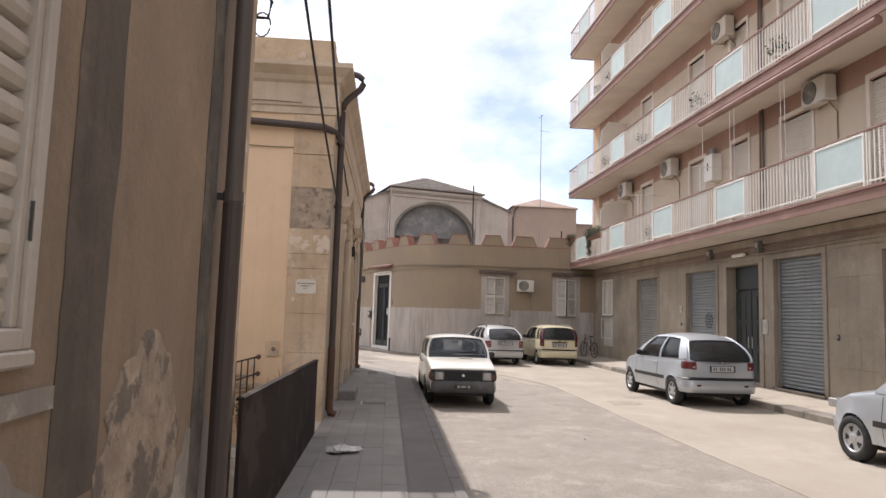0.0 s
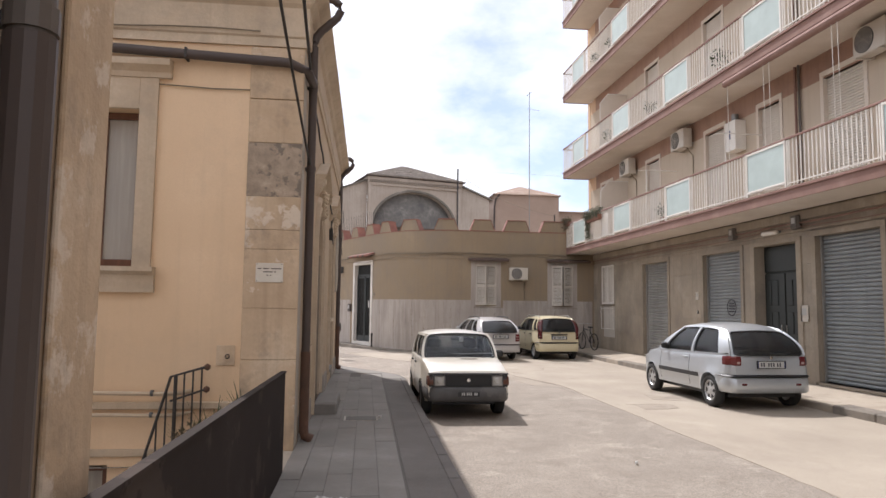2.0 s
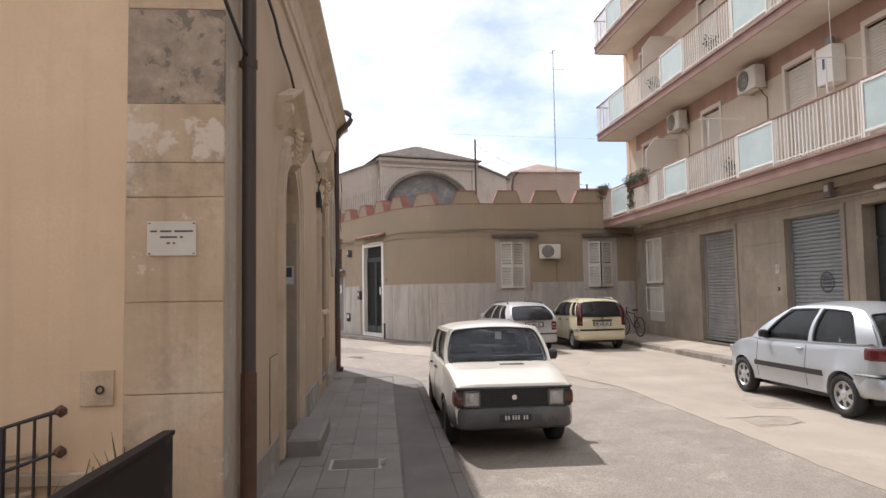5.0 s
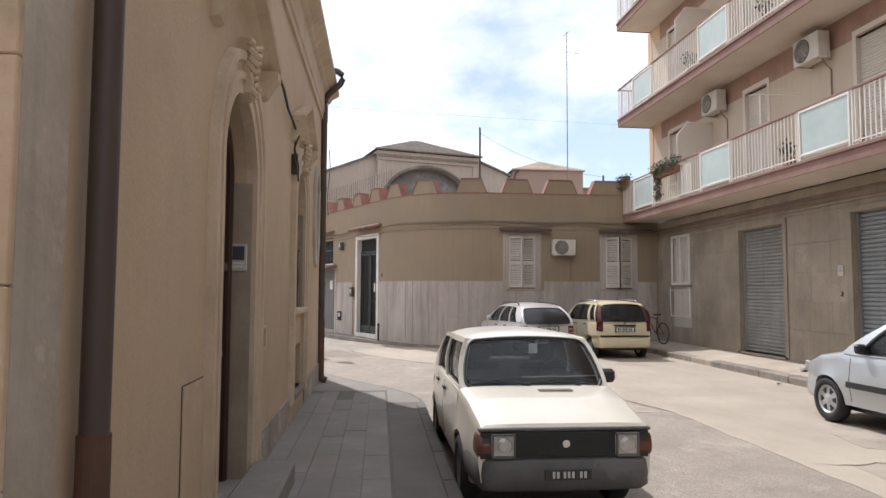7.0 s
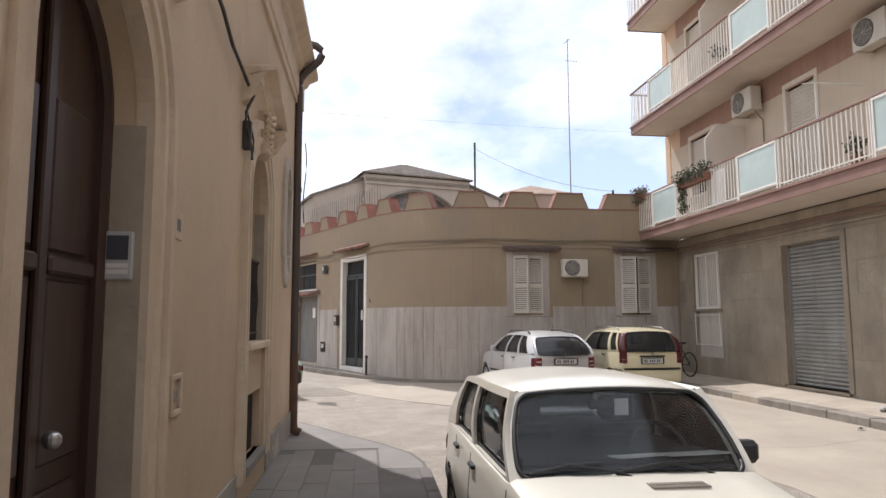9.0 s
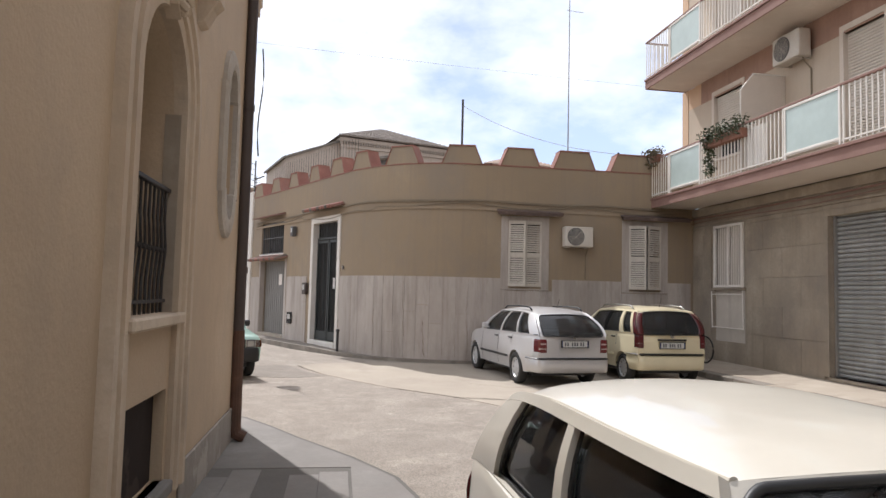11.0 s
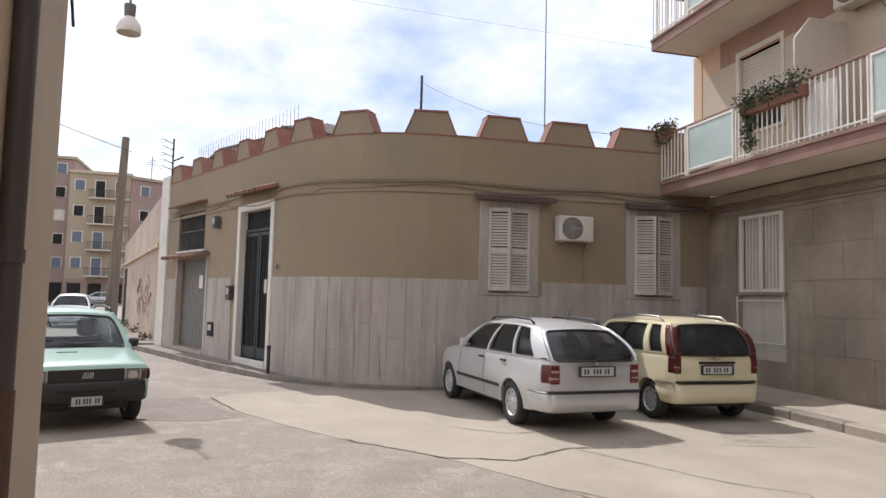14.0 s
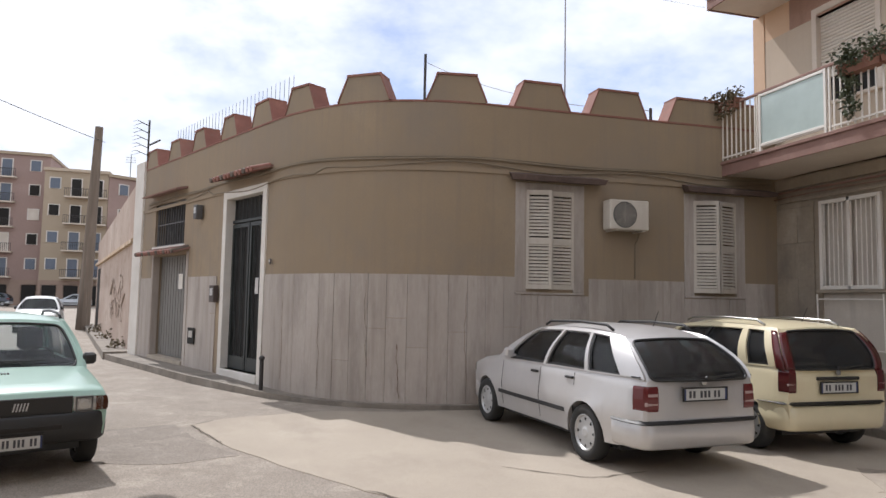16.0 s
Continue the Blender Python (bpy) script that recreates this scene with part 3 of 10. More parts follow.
for j in range(23):
    bm = bmesh.new()
    box(bm, 1.55, -15.4 + j, ROAD - 0.1, 1.685, -14.41 + j, WALK + 0.004, 0.018)
    part("kerbstone", bm, "kerb_dark", lp)
PAVERS = []
row_w = [0.20, 0.235, 0.235, 0.235, 0.235]
paver_me = unit_box("paver", "paver", 0.012)
rng = random.Random(5)
x = 0.005
for i, w in enumerate(row_w):
    y = -9.3 - rng.random() * 0.4
    while y < 7.8:
        l = 0.95 if i % 2 else 0.82
        x_end = 1.17
        if x + w <= x_end + 0.01:
            PAVERS.append((x + w / 2, y + l / 2, w - 0.005, l - 0.005, WALK - rng.random() * 0.004))
        y += l
    x += w

# right pavement: kerb of stones and a concrete top that rises to the wall
rp = thing("pavement_right", "sunlit pale concrete footway with a stone kerb", "pavement", kind="structure")
bm = bmesh.new()
hexa(bm, [(8.52, -30, ROAD - 0.2), (9.6, -30, ROAD - 0.2), (9.6, 29.05, ROAD - 0.2), (8.52, 29.05, ROAD - 0.2), (8.52, -30, 0.055), (9.6, -30, 0.14), (9.6, 29.05, 0.14), (8.52, 29.05, 0.055)])
part("concrete_top", bm, "pavement", rp)
for j in range(36):
    y0 = -6.6 + j
    dx = 0.25 * max(0.0, (y0 - 12) / 14.0) - 0.1
    if y0 > 28.2:
        continue
    bm = bmesh.new()
    box(bm, 8.20 + dx * 0.6, y0, ROAD - 0.1, 8.535, y0 + 0.985, 0.05 + 0.01 * rng.random(), 0.02)
    part("kerbstone", bm, "kerb_worn" if j % 5 else "pavement", rp)

# ---- right apartment building ----
RX = 9.55                         # face of its street wall
RF = pose(RX, 29.6, 0, 0, 0, 180)  # local x runs out to the street, local y runs back along it


def ry(y):
    return 29.6 - y


SLABS = [3.89, 7.09, 10.33, 13.58, 16.8]
flats = thing("apartment_building", "tall beige apartment block with long balconies and a stone-faced ground floor", "building", RF, kind="structure")
GARAGES = [(22.47, 24.3, 0.2, 3.2), (18.42, 20.28, 0.2, 3.2), (16.2, 17.8, 0.2, 3.22), (13.77, 15.58, 0.2, 3.26), (10.4, 12.0, 0.2, 3.17), (6.5, 8.1, 0.2, 3.17)]
g_open = [(ry(b), ry(a), c, d, 0) for a, b, c, d in GARAGES] + [(ry(28.12), ry(26.95), 1.88, 3.36, 0), (ry(28.12), ry(26.93), 0.62, 1.82, 0)]
bm = bmesh.new()
wall_with_openings(bm, 0, 44, -0.2, SLABS[0], g_open, -0.45, -0.03)
part("ground_wall", bm, "limestone", flats)
WIN_Y = [(26.95, 28.1), (22.9, 23.85), (19.0, 19.98), (16.62, 17.46), (14.0, 15.15), (11.2, 12.2), (8.3, 9.3)]
for k in range(4):
    zb, zt = SLABS[k] + 0.2, SLABS[k + 1]
    bm = bmesh.new()
    wall_with_openings(bm, 0, 44, zb, zt - 0.55, [(ry(b), ry(a), zb - 0.01 if i != 0 else zb + 0.9, zb + 2.5, 0) for i, (a, b) in enumerate(WIN_Y)], -0.35, 0)
    part("storey_wall", bm, "beige", flats, "beige painted render")
    bm = bmesh.new()
    box(bm, -0.35, 0.9, zt - 0.55, 0.004, 44, zt)
    part("brick_band", bm, "brick_pink", flats, "pinkish brick band under the balcony")
    bm = bmesh.new()
    box(bm, -0.35, -0.004, zt - 0.55, 0.0, 0.9, zt)
    box(bm, -0.012, -0.012, zb, 0.012, 0.28, zt - 0.004)
    part("corner_strip", bm, "pink_plaster", flats)
bm = bmesh.new()
box(bm, -9, 0.0, -0.2, -0.451, 0.35, 17)
box(bm, -9, 43.6, -0.2, -0.45, 44, 17)
box(bm, -9, 0.35, -0.2, -8.7, 43.6, 17)
box(bm, -9, 0.0, 16.9, 0.0, 44, 17.2)
part("shell", bm, "pink_plaster", flats)
# unseen near-black sheet added behind the openings, in place of unlit rooms
bm = bmesh.new()
box(bm, -1.3, 0.4, 0.0, -1.2, 43, 16.8)
part("inner_wall", bm, "dark_hole", flats)
bm = bmesh.new()
box(bm, -0.06, -0.002, 3.66, 0.03, 44, 3.86, 0.01)
box(bm, -0.06, -0.002, 3.42, 0.012, 44, 3.47, 0.006)
part("string_course", bm, "limestone", flats)

# balconies
BAL_OUT = 1.15
balconies = []
for k in range(4):
    z = SLABS[k]
    b = thing("balcony", "long balcony with white bars, frosted panels and a brown edge", "balcony", RF @ pose(0, 0, z), "balconies of the apartment block")
    balconies.append(b)
    bm = bmesh.new()
    box(bm, 0.004, 0.15, 0.0, BAL_OUT - 0.03, 40, 0.2)
    part("slab", bm, "soffit", b)
    bm = bmesh.new()
    box(bm, BAL_OUT - 0.03, 0.12, -0.02, BAL_OUT, 40, 0.24, 0.006)
    box(bm, 0.004, 0.12, -0.02, BAL_OUT - 0.03, 0.149, 0.24)
    part("fascia", bm, "fascia", b, "rust-brown painted edge")
    bm = bmesh.new()
    box(bm, BAL_OUT + 0.002, 0.12, 0.18, BAL_OUT + 0.03, 40, 0.235, 0.006)
    part("edge_lip", bm, "fascia", b)

# windows and roller blinds of the flats
for k in range(4):
    zb = SLABS[k] + 0.2
    for i, (a, c) in enumerate(WIN_Y):
        if k == 3 and i > 4:
            continue
        w = thing("balcony_window", "tall window with a lowered pale roller blind and stone surround", "window", RF @ pose(0, ry(c), zb), "windows of the apartment block", "structure")
        W_ = c - a
        z0 = 0.9 if i == 0 else 0.0
        bm = bmesh.new()
        box(bm, -0.2, -0.09, z0, 0.025, 0.008, 2.5, 0.006)
        box(bm, -0.2, W_ - 0.008, z0, 0.025, W_ + 0.09, 2.5, 0.006)
        box(bm, -0.2, -0.09, 2.492, 0.025, W_ + 0.09, 2.6, 0.006)
        if z0:
            box(bm, -0.2, -0.12, z0 - 0.05, 0.06, W_ + 0.12, z0, 0.006)
        part("surround", bm, "soffit", w)
        bm = bmesh.new()
        zlow = z0 + (0.0 if (i + 2 * k) % 5 else 0.45)
        zz = zlow
        while zz < 2.47:
            prism(bm, [(-0.10, zz), (-0.075, zz + 0.012), (-0.07, zz + 0.035), (-0.08, zz + 0.055), (-0.10, zz + 0.058)], "y", 0.0, W_)
            zz += 0.058
        part("roller_blind", bm, "roller", w, "pale slatted roller blind")
        if zlow > z0:
            bm = bmesh.new()
            box(bm, -0.19, 0, z0, -0.17, W_, zlow + 0.02)
            part("pane", bm, "dark_hole", w, "dark window pane")

# ---- left houses ----
HF = pose(-0.95, 4.85, 0, 0, 0, -0.95)
h1 = thing("near_house", "old tan plastered house with stained and peeling walls", "house", HF, kind="structure")
bm = bmesh.new()
wall_with_openings(bm, -16, -0.12, -0.3, 6.2, [(-3.83, -2.81, 1.52, 3.5, 0)], -0.4, 0)
part("street_wall", bm, "plaster_old", h1)
bm = bmesh.new()
box(bm, -8, -0.52, -1.8, -0.4, -0.12, 6.2)
box(bm, -8, -16, -0.3, -0.4, -15.6, 6.2)
box(bm, -8, -15.6, 6.0, -0.4, -0.52, 6.2)
part("side_wall", bm, "plaster_old", h1)
# added near-black sheet that keeps the shuttered window dark inside
bm = bmesh.new()
box(bm, -1.0, -4.2, 1.2, -0.95, -2.2, 4)
part("inner_wall", bm, "dark_hole", h1)
bm = bmesh.new()
prism(bm, [(0.001, -3.95), (0.014, -3.95), (0.014, -2.62), (0.001, -2.62)], "z", 1.33, 1.40)
part("sill", bm, "grey_render", h1)
bm = bmesh.new()
box(bm, -0.05, -0.119, -0.3, 0.0, -0.09, 6.2)
box(bm, 0.001, -0.42, -0.3, 0.02, -0.09, 6.2, 0.006)
part("corner_quoin", bm, "stone_pilaster", h1, "worn pale corner strip")


def wall_patch(name, parent, material, label, cy, cz, ry_, rz_, seed, x=0.0, thick=0.006):
    """A torn patch of plaster on a wall that faces local x."""
    bm = bmesh.new()
    pts = blob(cy, cz, ry_, rz_, seed, 48, 0.6)
    prism(bm, pts, "x", x, x + thick)
    return part(name, bm, material, parent, label)


def wall_band(name, parent, material, label, y0, y1, z0, z1, seed, thick=0.004, sway=0.035):
    """A long stain or strip with a wandering edge on a wall that faces local x."""
    n_ = 40
    a = [(y0 + wobble(seed + 0.35 * k, sway), z0 + (z1 - z0) * k / n_) for k in range(n_ + 1)]
    b = [(y1 + wobble(seed + 60 + 0.35 * k, sway) + wobble(seed + 7 + 1.9 * k, sway * 0.6), z0 + (z1 - z0) * k / n_) for k in range(n_ + 1)]
    bm = bmesh.new()
    prism(bm, a + b[::-1], "x", 0.0, thick)
    return part(name, bm, material, parent, label)


wall_band("damp_band", h1, "damp_plaster", "blackened damp band down the plaster", -2.60, -2.25, 1.0, 5.9, 5)
wall_band("damp_band", h1, "cement_band", "dark cement band beside the downpipe", -1.05, -0.84, 0.3, 5.9, 15, 0.006, 0.06)
wall_patch("bare_patch", h1, "peeled", "peeled grey patch of bare plaster", -1.74, 0.95, 0.46, 0.60, 3)
wall_patch("bare_patch", h1, "grey_render", "grey cement repair", -0.90, 0.55, 0.40, 0.5, 8, thick=0.004)
wall_patch("bare_patch", h1, "grey_render", "grey cement repair", -2.9, 0.75, 0.35, 0.45, 18, thick=0.004)

# second house: street front with a door and a window under arches
H2L, H2H = 10.52, 5.25
h2 = thing("corner_house", "tan plastered corner house with moulded arches and a deep cornice", "house", LF, kind="structure")
DOOR = (2.45, 3.60, 0.12, 3.06, 0.57)
WIN2 = (6.28, 7.26, 1.41, 3.14, 0.49)
CELLAR = (6.30, 7.20, 0.40, 0.95, 0)
OVAL = (8.72, 9.18, 2.18, 3.48, 0)
bm = bmesh.new()
wall_with_openings(bm, 0, H2L, -0.3, H2H, [DOOR, WIN2, CELLAR, OVAL], -0.38, 0)
part("street_wall", bm, "plaster_tan", h2)
# added near-black sheet in place of the unlit rooms behind
bm = bmesh.new()
box(bm, -0.55, 0.4, -0.2, -0.5, H2L - 0.4, H2H)
part("inner_wall", bm, "dark_hole", h2)
bm = bmesh.new()
wall_with_openings(bm, 0.0, 7.839, -1.8, H2H, [(8.22 - 2.70, 8.22 - 1.80, 2.06, 3.83, 0), (8.22 - 3.4, 8.22 - 1.95, -1.4, -0.07, 0)], -0.38, 0)
for v in bm.verts:                  # turned to face the court
    x_, y_ = v.co.x, v.co.y
    v.co.x, v.co.y = y_ - 8.22, -x_
part("side_wall", bm, "plaster_side_lit", h2)
bm = bmesh.new()
box(bm, -9, H2L - 0.38, -0.3, -0.381, H2L, H2H)
box(bm, -9, 0.38, -0.3, -8.6, H2L - 0.38, H2H)
box(bm, -9, 0, H2H - 0.2, 0, H2L, H2H - 0.004)
part("back_walls", bm, "plaster_tan", h2)
# cornice round the front and the court side
CORN = [(0, -0.62), (0.03, -0.62), (0.03, -0.52), (0.05, -0.5), (0.05, -0.16), (0.09, -0.12), (0.12, -0.05), (0.20, 0.02), (0.24, 0.06), (0.24, 0.13), (0.0, 0.13)]
bm = bmesh.new()
zc = H2H
s2 = math.sqrt(2)
sweep(bm, [((-8.6, 0, zc), (0, -1, 0), (0, 0, 1)), ((0, 0, zc), (1, -1, 0), (0, 0, 1)), ((0, H2L, zc), (1, 1, 0), (0, 0, 1)), ((-8.6, H2L, zc), (0, 1, 0), (0, 0, 1))], CORN)
part("cornice", bm, "moulding", h2)
bm = bmesh.new()
box(bm, -8.6, 0.05, zc + 0.131, -0.06, 0.30, zc + 0.58, 0.01)
box(bm, -0.30, 0.30, zc + 0.131, -0.06, H2L - 0.05, zc + 0.50, 0.01)
part("parapet", bm, "stone_pilaster", h2)
for a0_, a1_ in ((2.0, 4.1), (5.9, 8.0)):
    bm = bmesh.new()
    box(bm, -0.30, a0_, zc + 0.501, -0.04, a1_, zc + 0.62, 0.01)
    part("parapet_block", bm, "stone_pilaster", h2)
bm = bmesh.new()
for s, e in ((0.42, 2.31), (3.94, 6.02), (7.62, H2L)):
    box(bm, 0.0, s, -0.2, 0.022, e, 0.40 if s > 3 else 0.36, 0.008)
part("plinth", bm, "grey_render", h2, "grey cement plinth")


def arch_path(o, grow, n=16, foot=None):
    """Points up one side of an opening, over its arch and down, grown outward."""
    a0, a1, z0, z1, rise = o
    c, hw, sp = (a0 + a1) / 2, (a1 - a0) / 2, z1 - rise
    f = z0 if foot is None else foot
    pts = [((a0, f), (-1, 0))] + [((c - hw * math.cos(t), sp + rise * math.sin(t)), (-math.cos(t), math.sin(t))) for t in [math.pi * i / n for i in range(n + 1)]] + [((a1, f), (1, 0))]
    return [((0, p[0] + d[0] * grow, p[1] + d[1] * grow), (0, d[0], d[1]), (1, 0, 0)) for p, d in pts]


def arch_trim(o, parent, foot):
    """Stepped stone moulding round an arched opening."""
    bm = bmesh.new()
    sweep(bm, arch_path(o, -0.006, foot=foot), [(0.0, -0.05), (0.0, 0.035), (0.09, 0.035), (0.10, 0.055), (0.15, 0.055), (0.16, 0.03), (0.22, 0.03), (0.235, 0.06), (0.30, 0.06), (0.32, 0.0), (0.32, -0.02)])
    part("arch_moulding", bm, "moulding", parent, "stepped stone moulding")


def carved_key(parent, a, z):
    """Carved scroll keystone: a rounded, leafy boss."""
    bm = bmesh.new()
    prism(bm, [(a - 0.10, z + 0.30), (a + 0.10, z + 0.30), (a + 0.075, z - 0.1), (a, z - 0.16), (a - 0.075, z - 0.1)], "x", 0.0, 0.08)
    for i in range(7):
        dz = 0.24 - 0.055 * i
        w_ = 0.115 - 0.011 * i
        tube(bm, [(0.07, a - w_, z + dz + 0.03), (0.105 + 0.02 * math.sin(i * 1.1), a - w_ * 0.5, z + dz - 0.015), (0.135 - 0.006 * i, a, z + dz + 0.012), (0.105 + 0.02 * math.cos(i * 1.3), a + w_ * 0.5, z + dz - 0.015), (0.07, a + w_, z + dz + 0.03)], 0.026, 6)
    for i, (dy, dz, r, px) in enumerate(((-0.095, 0.26, 0.032, 0.09), (0.095, 0.26, 0.032, 0.09), (0, -0.11, 0.035, 0.085))):
        bmesh.ops.create_icosphere(bm, subdivisions=2, radius=r, matrix=Matrix.Translation((px, a + dy, z + dz)))
    part("keystone", bm, "moulding", parent, "carved leafy keystone")


def gable_hood(parent, a0, a1, z, rise):
    """Small raking hood on end brackets over an arch."""
    c = (a0 + a1) / 2
    bm = bmesh.new()
    prof = [(0.0, -0.05), (0.0, 0.0), (0.05, 0.06), (0.08, 0.15), (0.12, 0.16), (0.12, 0.0)]
    sweep(bm, [((0, a0, z), (0, 0, 1), (1, 0, 0)), ((0, c, z + rise), (0, 0, 1), (1, 0, 0)), ((0, a1, z), (0, 0, 1), (1, 0, 0))], prof)
    part("hood", bm, "moulding", parent, "raking stone hood")
    for a in (a0 + 0.09, a1 - 0.09):
        bm = bmesh.new()
        prism(bm, [(0, z + 0.05), (0.15, z + 0.05), (0.15, z - 0.01), (0.10, z - 0.06), (0.05, z - 0.16), (0, z - 0.18)], "y", a - 0.085, a + 0.085)
        part("bracket", bm, "moulding", parent)


arch_trim(DOOR, h2, 0.12)
bm = bmesh.new()
box(bm, -0.198, DOOR[1] - 0.008, DOOR[2], -0.002, DOOR[1] + 0.003, DOOR[3] - DOOR[4])
part("door_reveal", bm, "limestone", h2, "grey stained stone reveal")
bm = bmesh.new()
box(bm, -0.10, WIN2[1] - 0.008, WIN2[2], -0.002, WIN2[1] + 0.003, WIN2[3] - WIN2[4])
part("window_reveal", bm, "limestone", h2, "grey stained stone reveal")
carved_key(h2, 3.025, 3.16)
gable_hood(h2, 2.09, 3.98, 3.45, 0.36)
arch_trim((WIN2[0], WIN2[1], 0.30, WIN2[3], WIN2[4]), h2, 0.30)
carved_key(h2, 6.77, 3.24)
gable_hood(h2, 5.86, 7.70, 3.54, 0.36)
bm = bmesh.new()
nc, nw, nl = 8.95, 0.235, 0.19          # middle, half width, half width of the end lobes
ov = []
for z_, sgn in ((3.24, 1), (2.42, -1)):
    run = [((0, nc + sgn * nw, z_ - 0.06 * sgn), (0, sgn, 0), (1, 0, 0)), ((0, nc + sgn * nw, z_), (0, sgn, 0.35 * sgn), (1, 0, 0))]
    for k in range(13):
        a_ = math.pi * k / 12
        c_, s_ = math.cos(a_) * sgn, math.sin(a_) * sgn
        run.append(((0, nc + nl * c_, z_ + 0.02 * sgn + 0.235 * s_), (0, c_, s_), (1, 0, 0)))
    run += [((0, nc - sgn * nw, z_), (0, -sgn, 0.35 * sgn), (1, 0, 0)), ((0, nc - sgn * nw, z_ - 0.06 * sgn), (0, -sgn, 0), (1, 0, 0))]
    ov += run
sweep(bm, ov, [(0.0, -0.05), (0.0, 0.045), (0.05, 0.055), (0.12, 0.05), (0.16, 0.035), (0.165, 0.0)], close=True)
part("niche_frame", bm, "pale_render", h2, "shaped stone frame round a blind oval niche")
bm = bmesh.new()
box(bm, -0.16, 8.6, 2.05, -0.12, 9.45, 3.7)
part("niche_back", bm, "grey_render", h2)
bm = bmesh.new()
box(bm, 0.0, -0.004, -0.2, 0.006, 0.30, zc - 0.63)
part("corner_render", bm, "pale_render", h2, "patchy pale plaster strip at the corner")
bm = bmesh.new()
box(bm, 0.0, 9.90, 0.41, 0.007, H2L + 0.004, zc - 0.63)
box(bm, -0.5, H2L, 0.41, 0.0, H2L + 0.007, zc - 0.63)
part("corner_strip", bm, "beige", h2, "pale plaster strip at the street corner")

# pilaster of old stone on the court side
bm = bmesh.new()
for z0, z1 in ((0.0, 1.05), (1.054, 1.62), (1.623, 2.28), (2.283, 2.5), (2.503, 2.88), (3.5, 4.0), (4.01, zc - 0.64)):
    box(bm, -0.60, -0.03, z0, 0.004, 0.004, z1, 0.005)
part("court_pilaster", bm, "stone_pilaster", h2, "weathered stone corner pilaster with patchy render")
bm = bmesh.new()
box(bm, -0.60, -0.026, 2.881, 0.004, 0.004, 3.499, 0.004)
part("blackened_block", bm, "peeled", h2, "blackened peeling stone block")
bm = bmesh.new()
box(bm, -8.4, -0.05, 0.52, -0.62, 0.004, 0.60, 0.01)
box(bm, -8.4, -0.03, 0.02, -0.62, 0.004, 0.10, 0.006)
part("string_course", bm, "moulding", h2)

# ---- battlemented house at the corner ----
P0, P1 = Vector((0.75, 31.2, 0)), Vector((-2.6, 38.2, 0))
CASTLE_TOP = 4.76
arc = [Vector((4.2, 29.1, 0)), Vector((3.5, 29.13, 0)), Vector((2.85, 29.27, 0)), Vector((2.25, 29.52, 0)), Vector((1.72, 29.9, 0)), Vector((1.28, 30.38, 0)), Vector((0.97, 30.8, 0)), Vector((0.75, 31.2, 0))]
castle = thing("battlemented_house", "low ochre house with a rounded corner, stone-clad base and red-edged battlements", "house", kind="structure")
CF = pose(4.2, 29.1, 0, 0, 0, -90)
_n = (P1 - P0).normalized()
WF = Matrix.Translation(P1) @ Matrix(((-_n.y, -_n.x, 0, 0), (_n.x, -_n.y, 0, 0), (0, 0, 1, 0), (0, 0, 0, 1)))
WL = (P1 - P0).length


def moved(bm, m):
    bm.transform(m)
    return bm


bm = bmesh.new()
C_WIN = [(4.66 - 4.2, 5.50 - 4.2, 1.79, 3.40, 0), (7.80 - 4.2, 8.66 - 4.2, 1.79, 3.40, 0)]
wall_with_openings(bm, 0, 5.4, -0.2, CASTLE_TOP, C_WIN, -0.4, 0)
part("front_wall", moved(bm, CF), "castle_plaster", castle)
W_DOOR = (WL - 2.0, WL - 0.42, 0.18, 3.50, 0)
W_GATE = (WL - 6.25, WL - 4.1, 0.12, 2.50, 0)
W_GRILLE = (WL - 6.25, WL - 4.3, 2.73, 3.76, 0)
bm = bmesh.new()
wall_with_openings(bm, 0, WL, -0.2, CASTLE_TOP, [W_DOOR, W_GATE, W_GRILLE], -0.4, 0)
part("street_wall", moved(bm, WF), "castle_plaster", castle)


def off(a, b, c):
    """Outward way at a corner of the rounded wall."""
    n1, n2 = (b - a).normalized(), (c - b).normalized()
    o = Vector((-n1.y, n1.x, 0)) + Vector((-n2.y, n2.x, 0))
    o.normalize()
    return -o if o.y > 0.2 and o.x > 0 else o


fine = []
for i in range(len(arc) - 1):
    for k in range(4):
        u = k / 4
        p = [arc[max(i - 1, 0)], arc[i], arc[i + 1], arc[min(i + 2, len(arc) - 1)]]
        fine.append(0.5 * ((2 * p[1]) + (p[2] - p[0]) * u + (2 * p[0] - 5 * p[1] + 4 * p[2] - p[3]) * u * u + (3 * p[1] - p[0] - 3 * p[2] + p[3]) * u ** 3))
fine.append(arc[-1])
full = [Vector((9.6, 29.1, 0))] + fine + [P1]
outs = []
for i, p in enumerate(fine):
    a, b = fine[max(i - 1, 0)], fine[min(i + 1, len(fine) - 1)]
    if i == 0:
        a = Vector((5, 29.1, 0))
    if i == len(fine) - 1:
        b = P1
    d = (b - a).normalized()
    o = Vector((-d.y, d.x, 0))
    outs.append(o if o.dot(Vector((-1, -1, 0))) > 0 else -o)


def ribbon(bm, z0, z1, inner, outer):
    for i in range(len(fine) - 1):
        p, q, o, r = fine[i], fine[i + 1], outs[i], outs[i + 1]
        c = [p + o * inner, p + o * outer, q + r * outer, q + r * inner]
        hexa(bm, [(*v.xy, z0) for v in c] + [(*v.xy, z1) for v in c])
    bmesh.ops.remove_doubles(bm, verts=bm.verts, dist=1e-4)


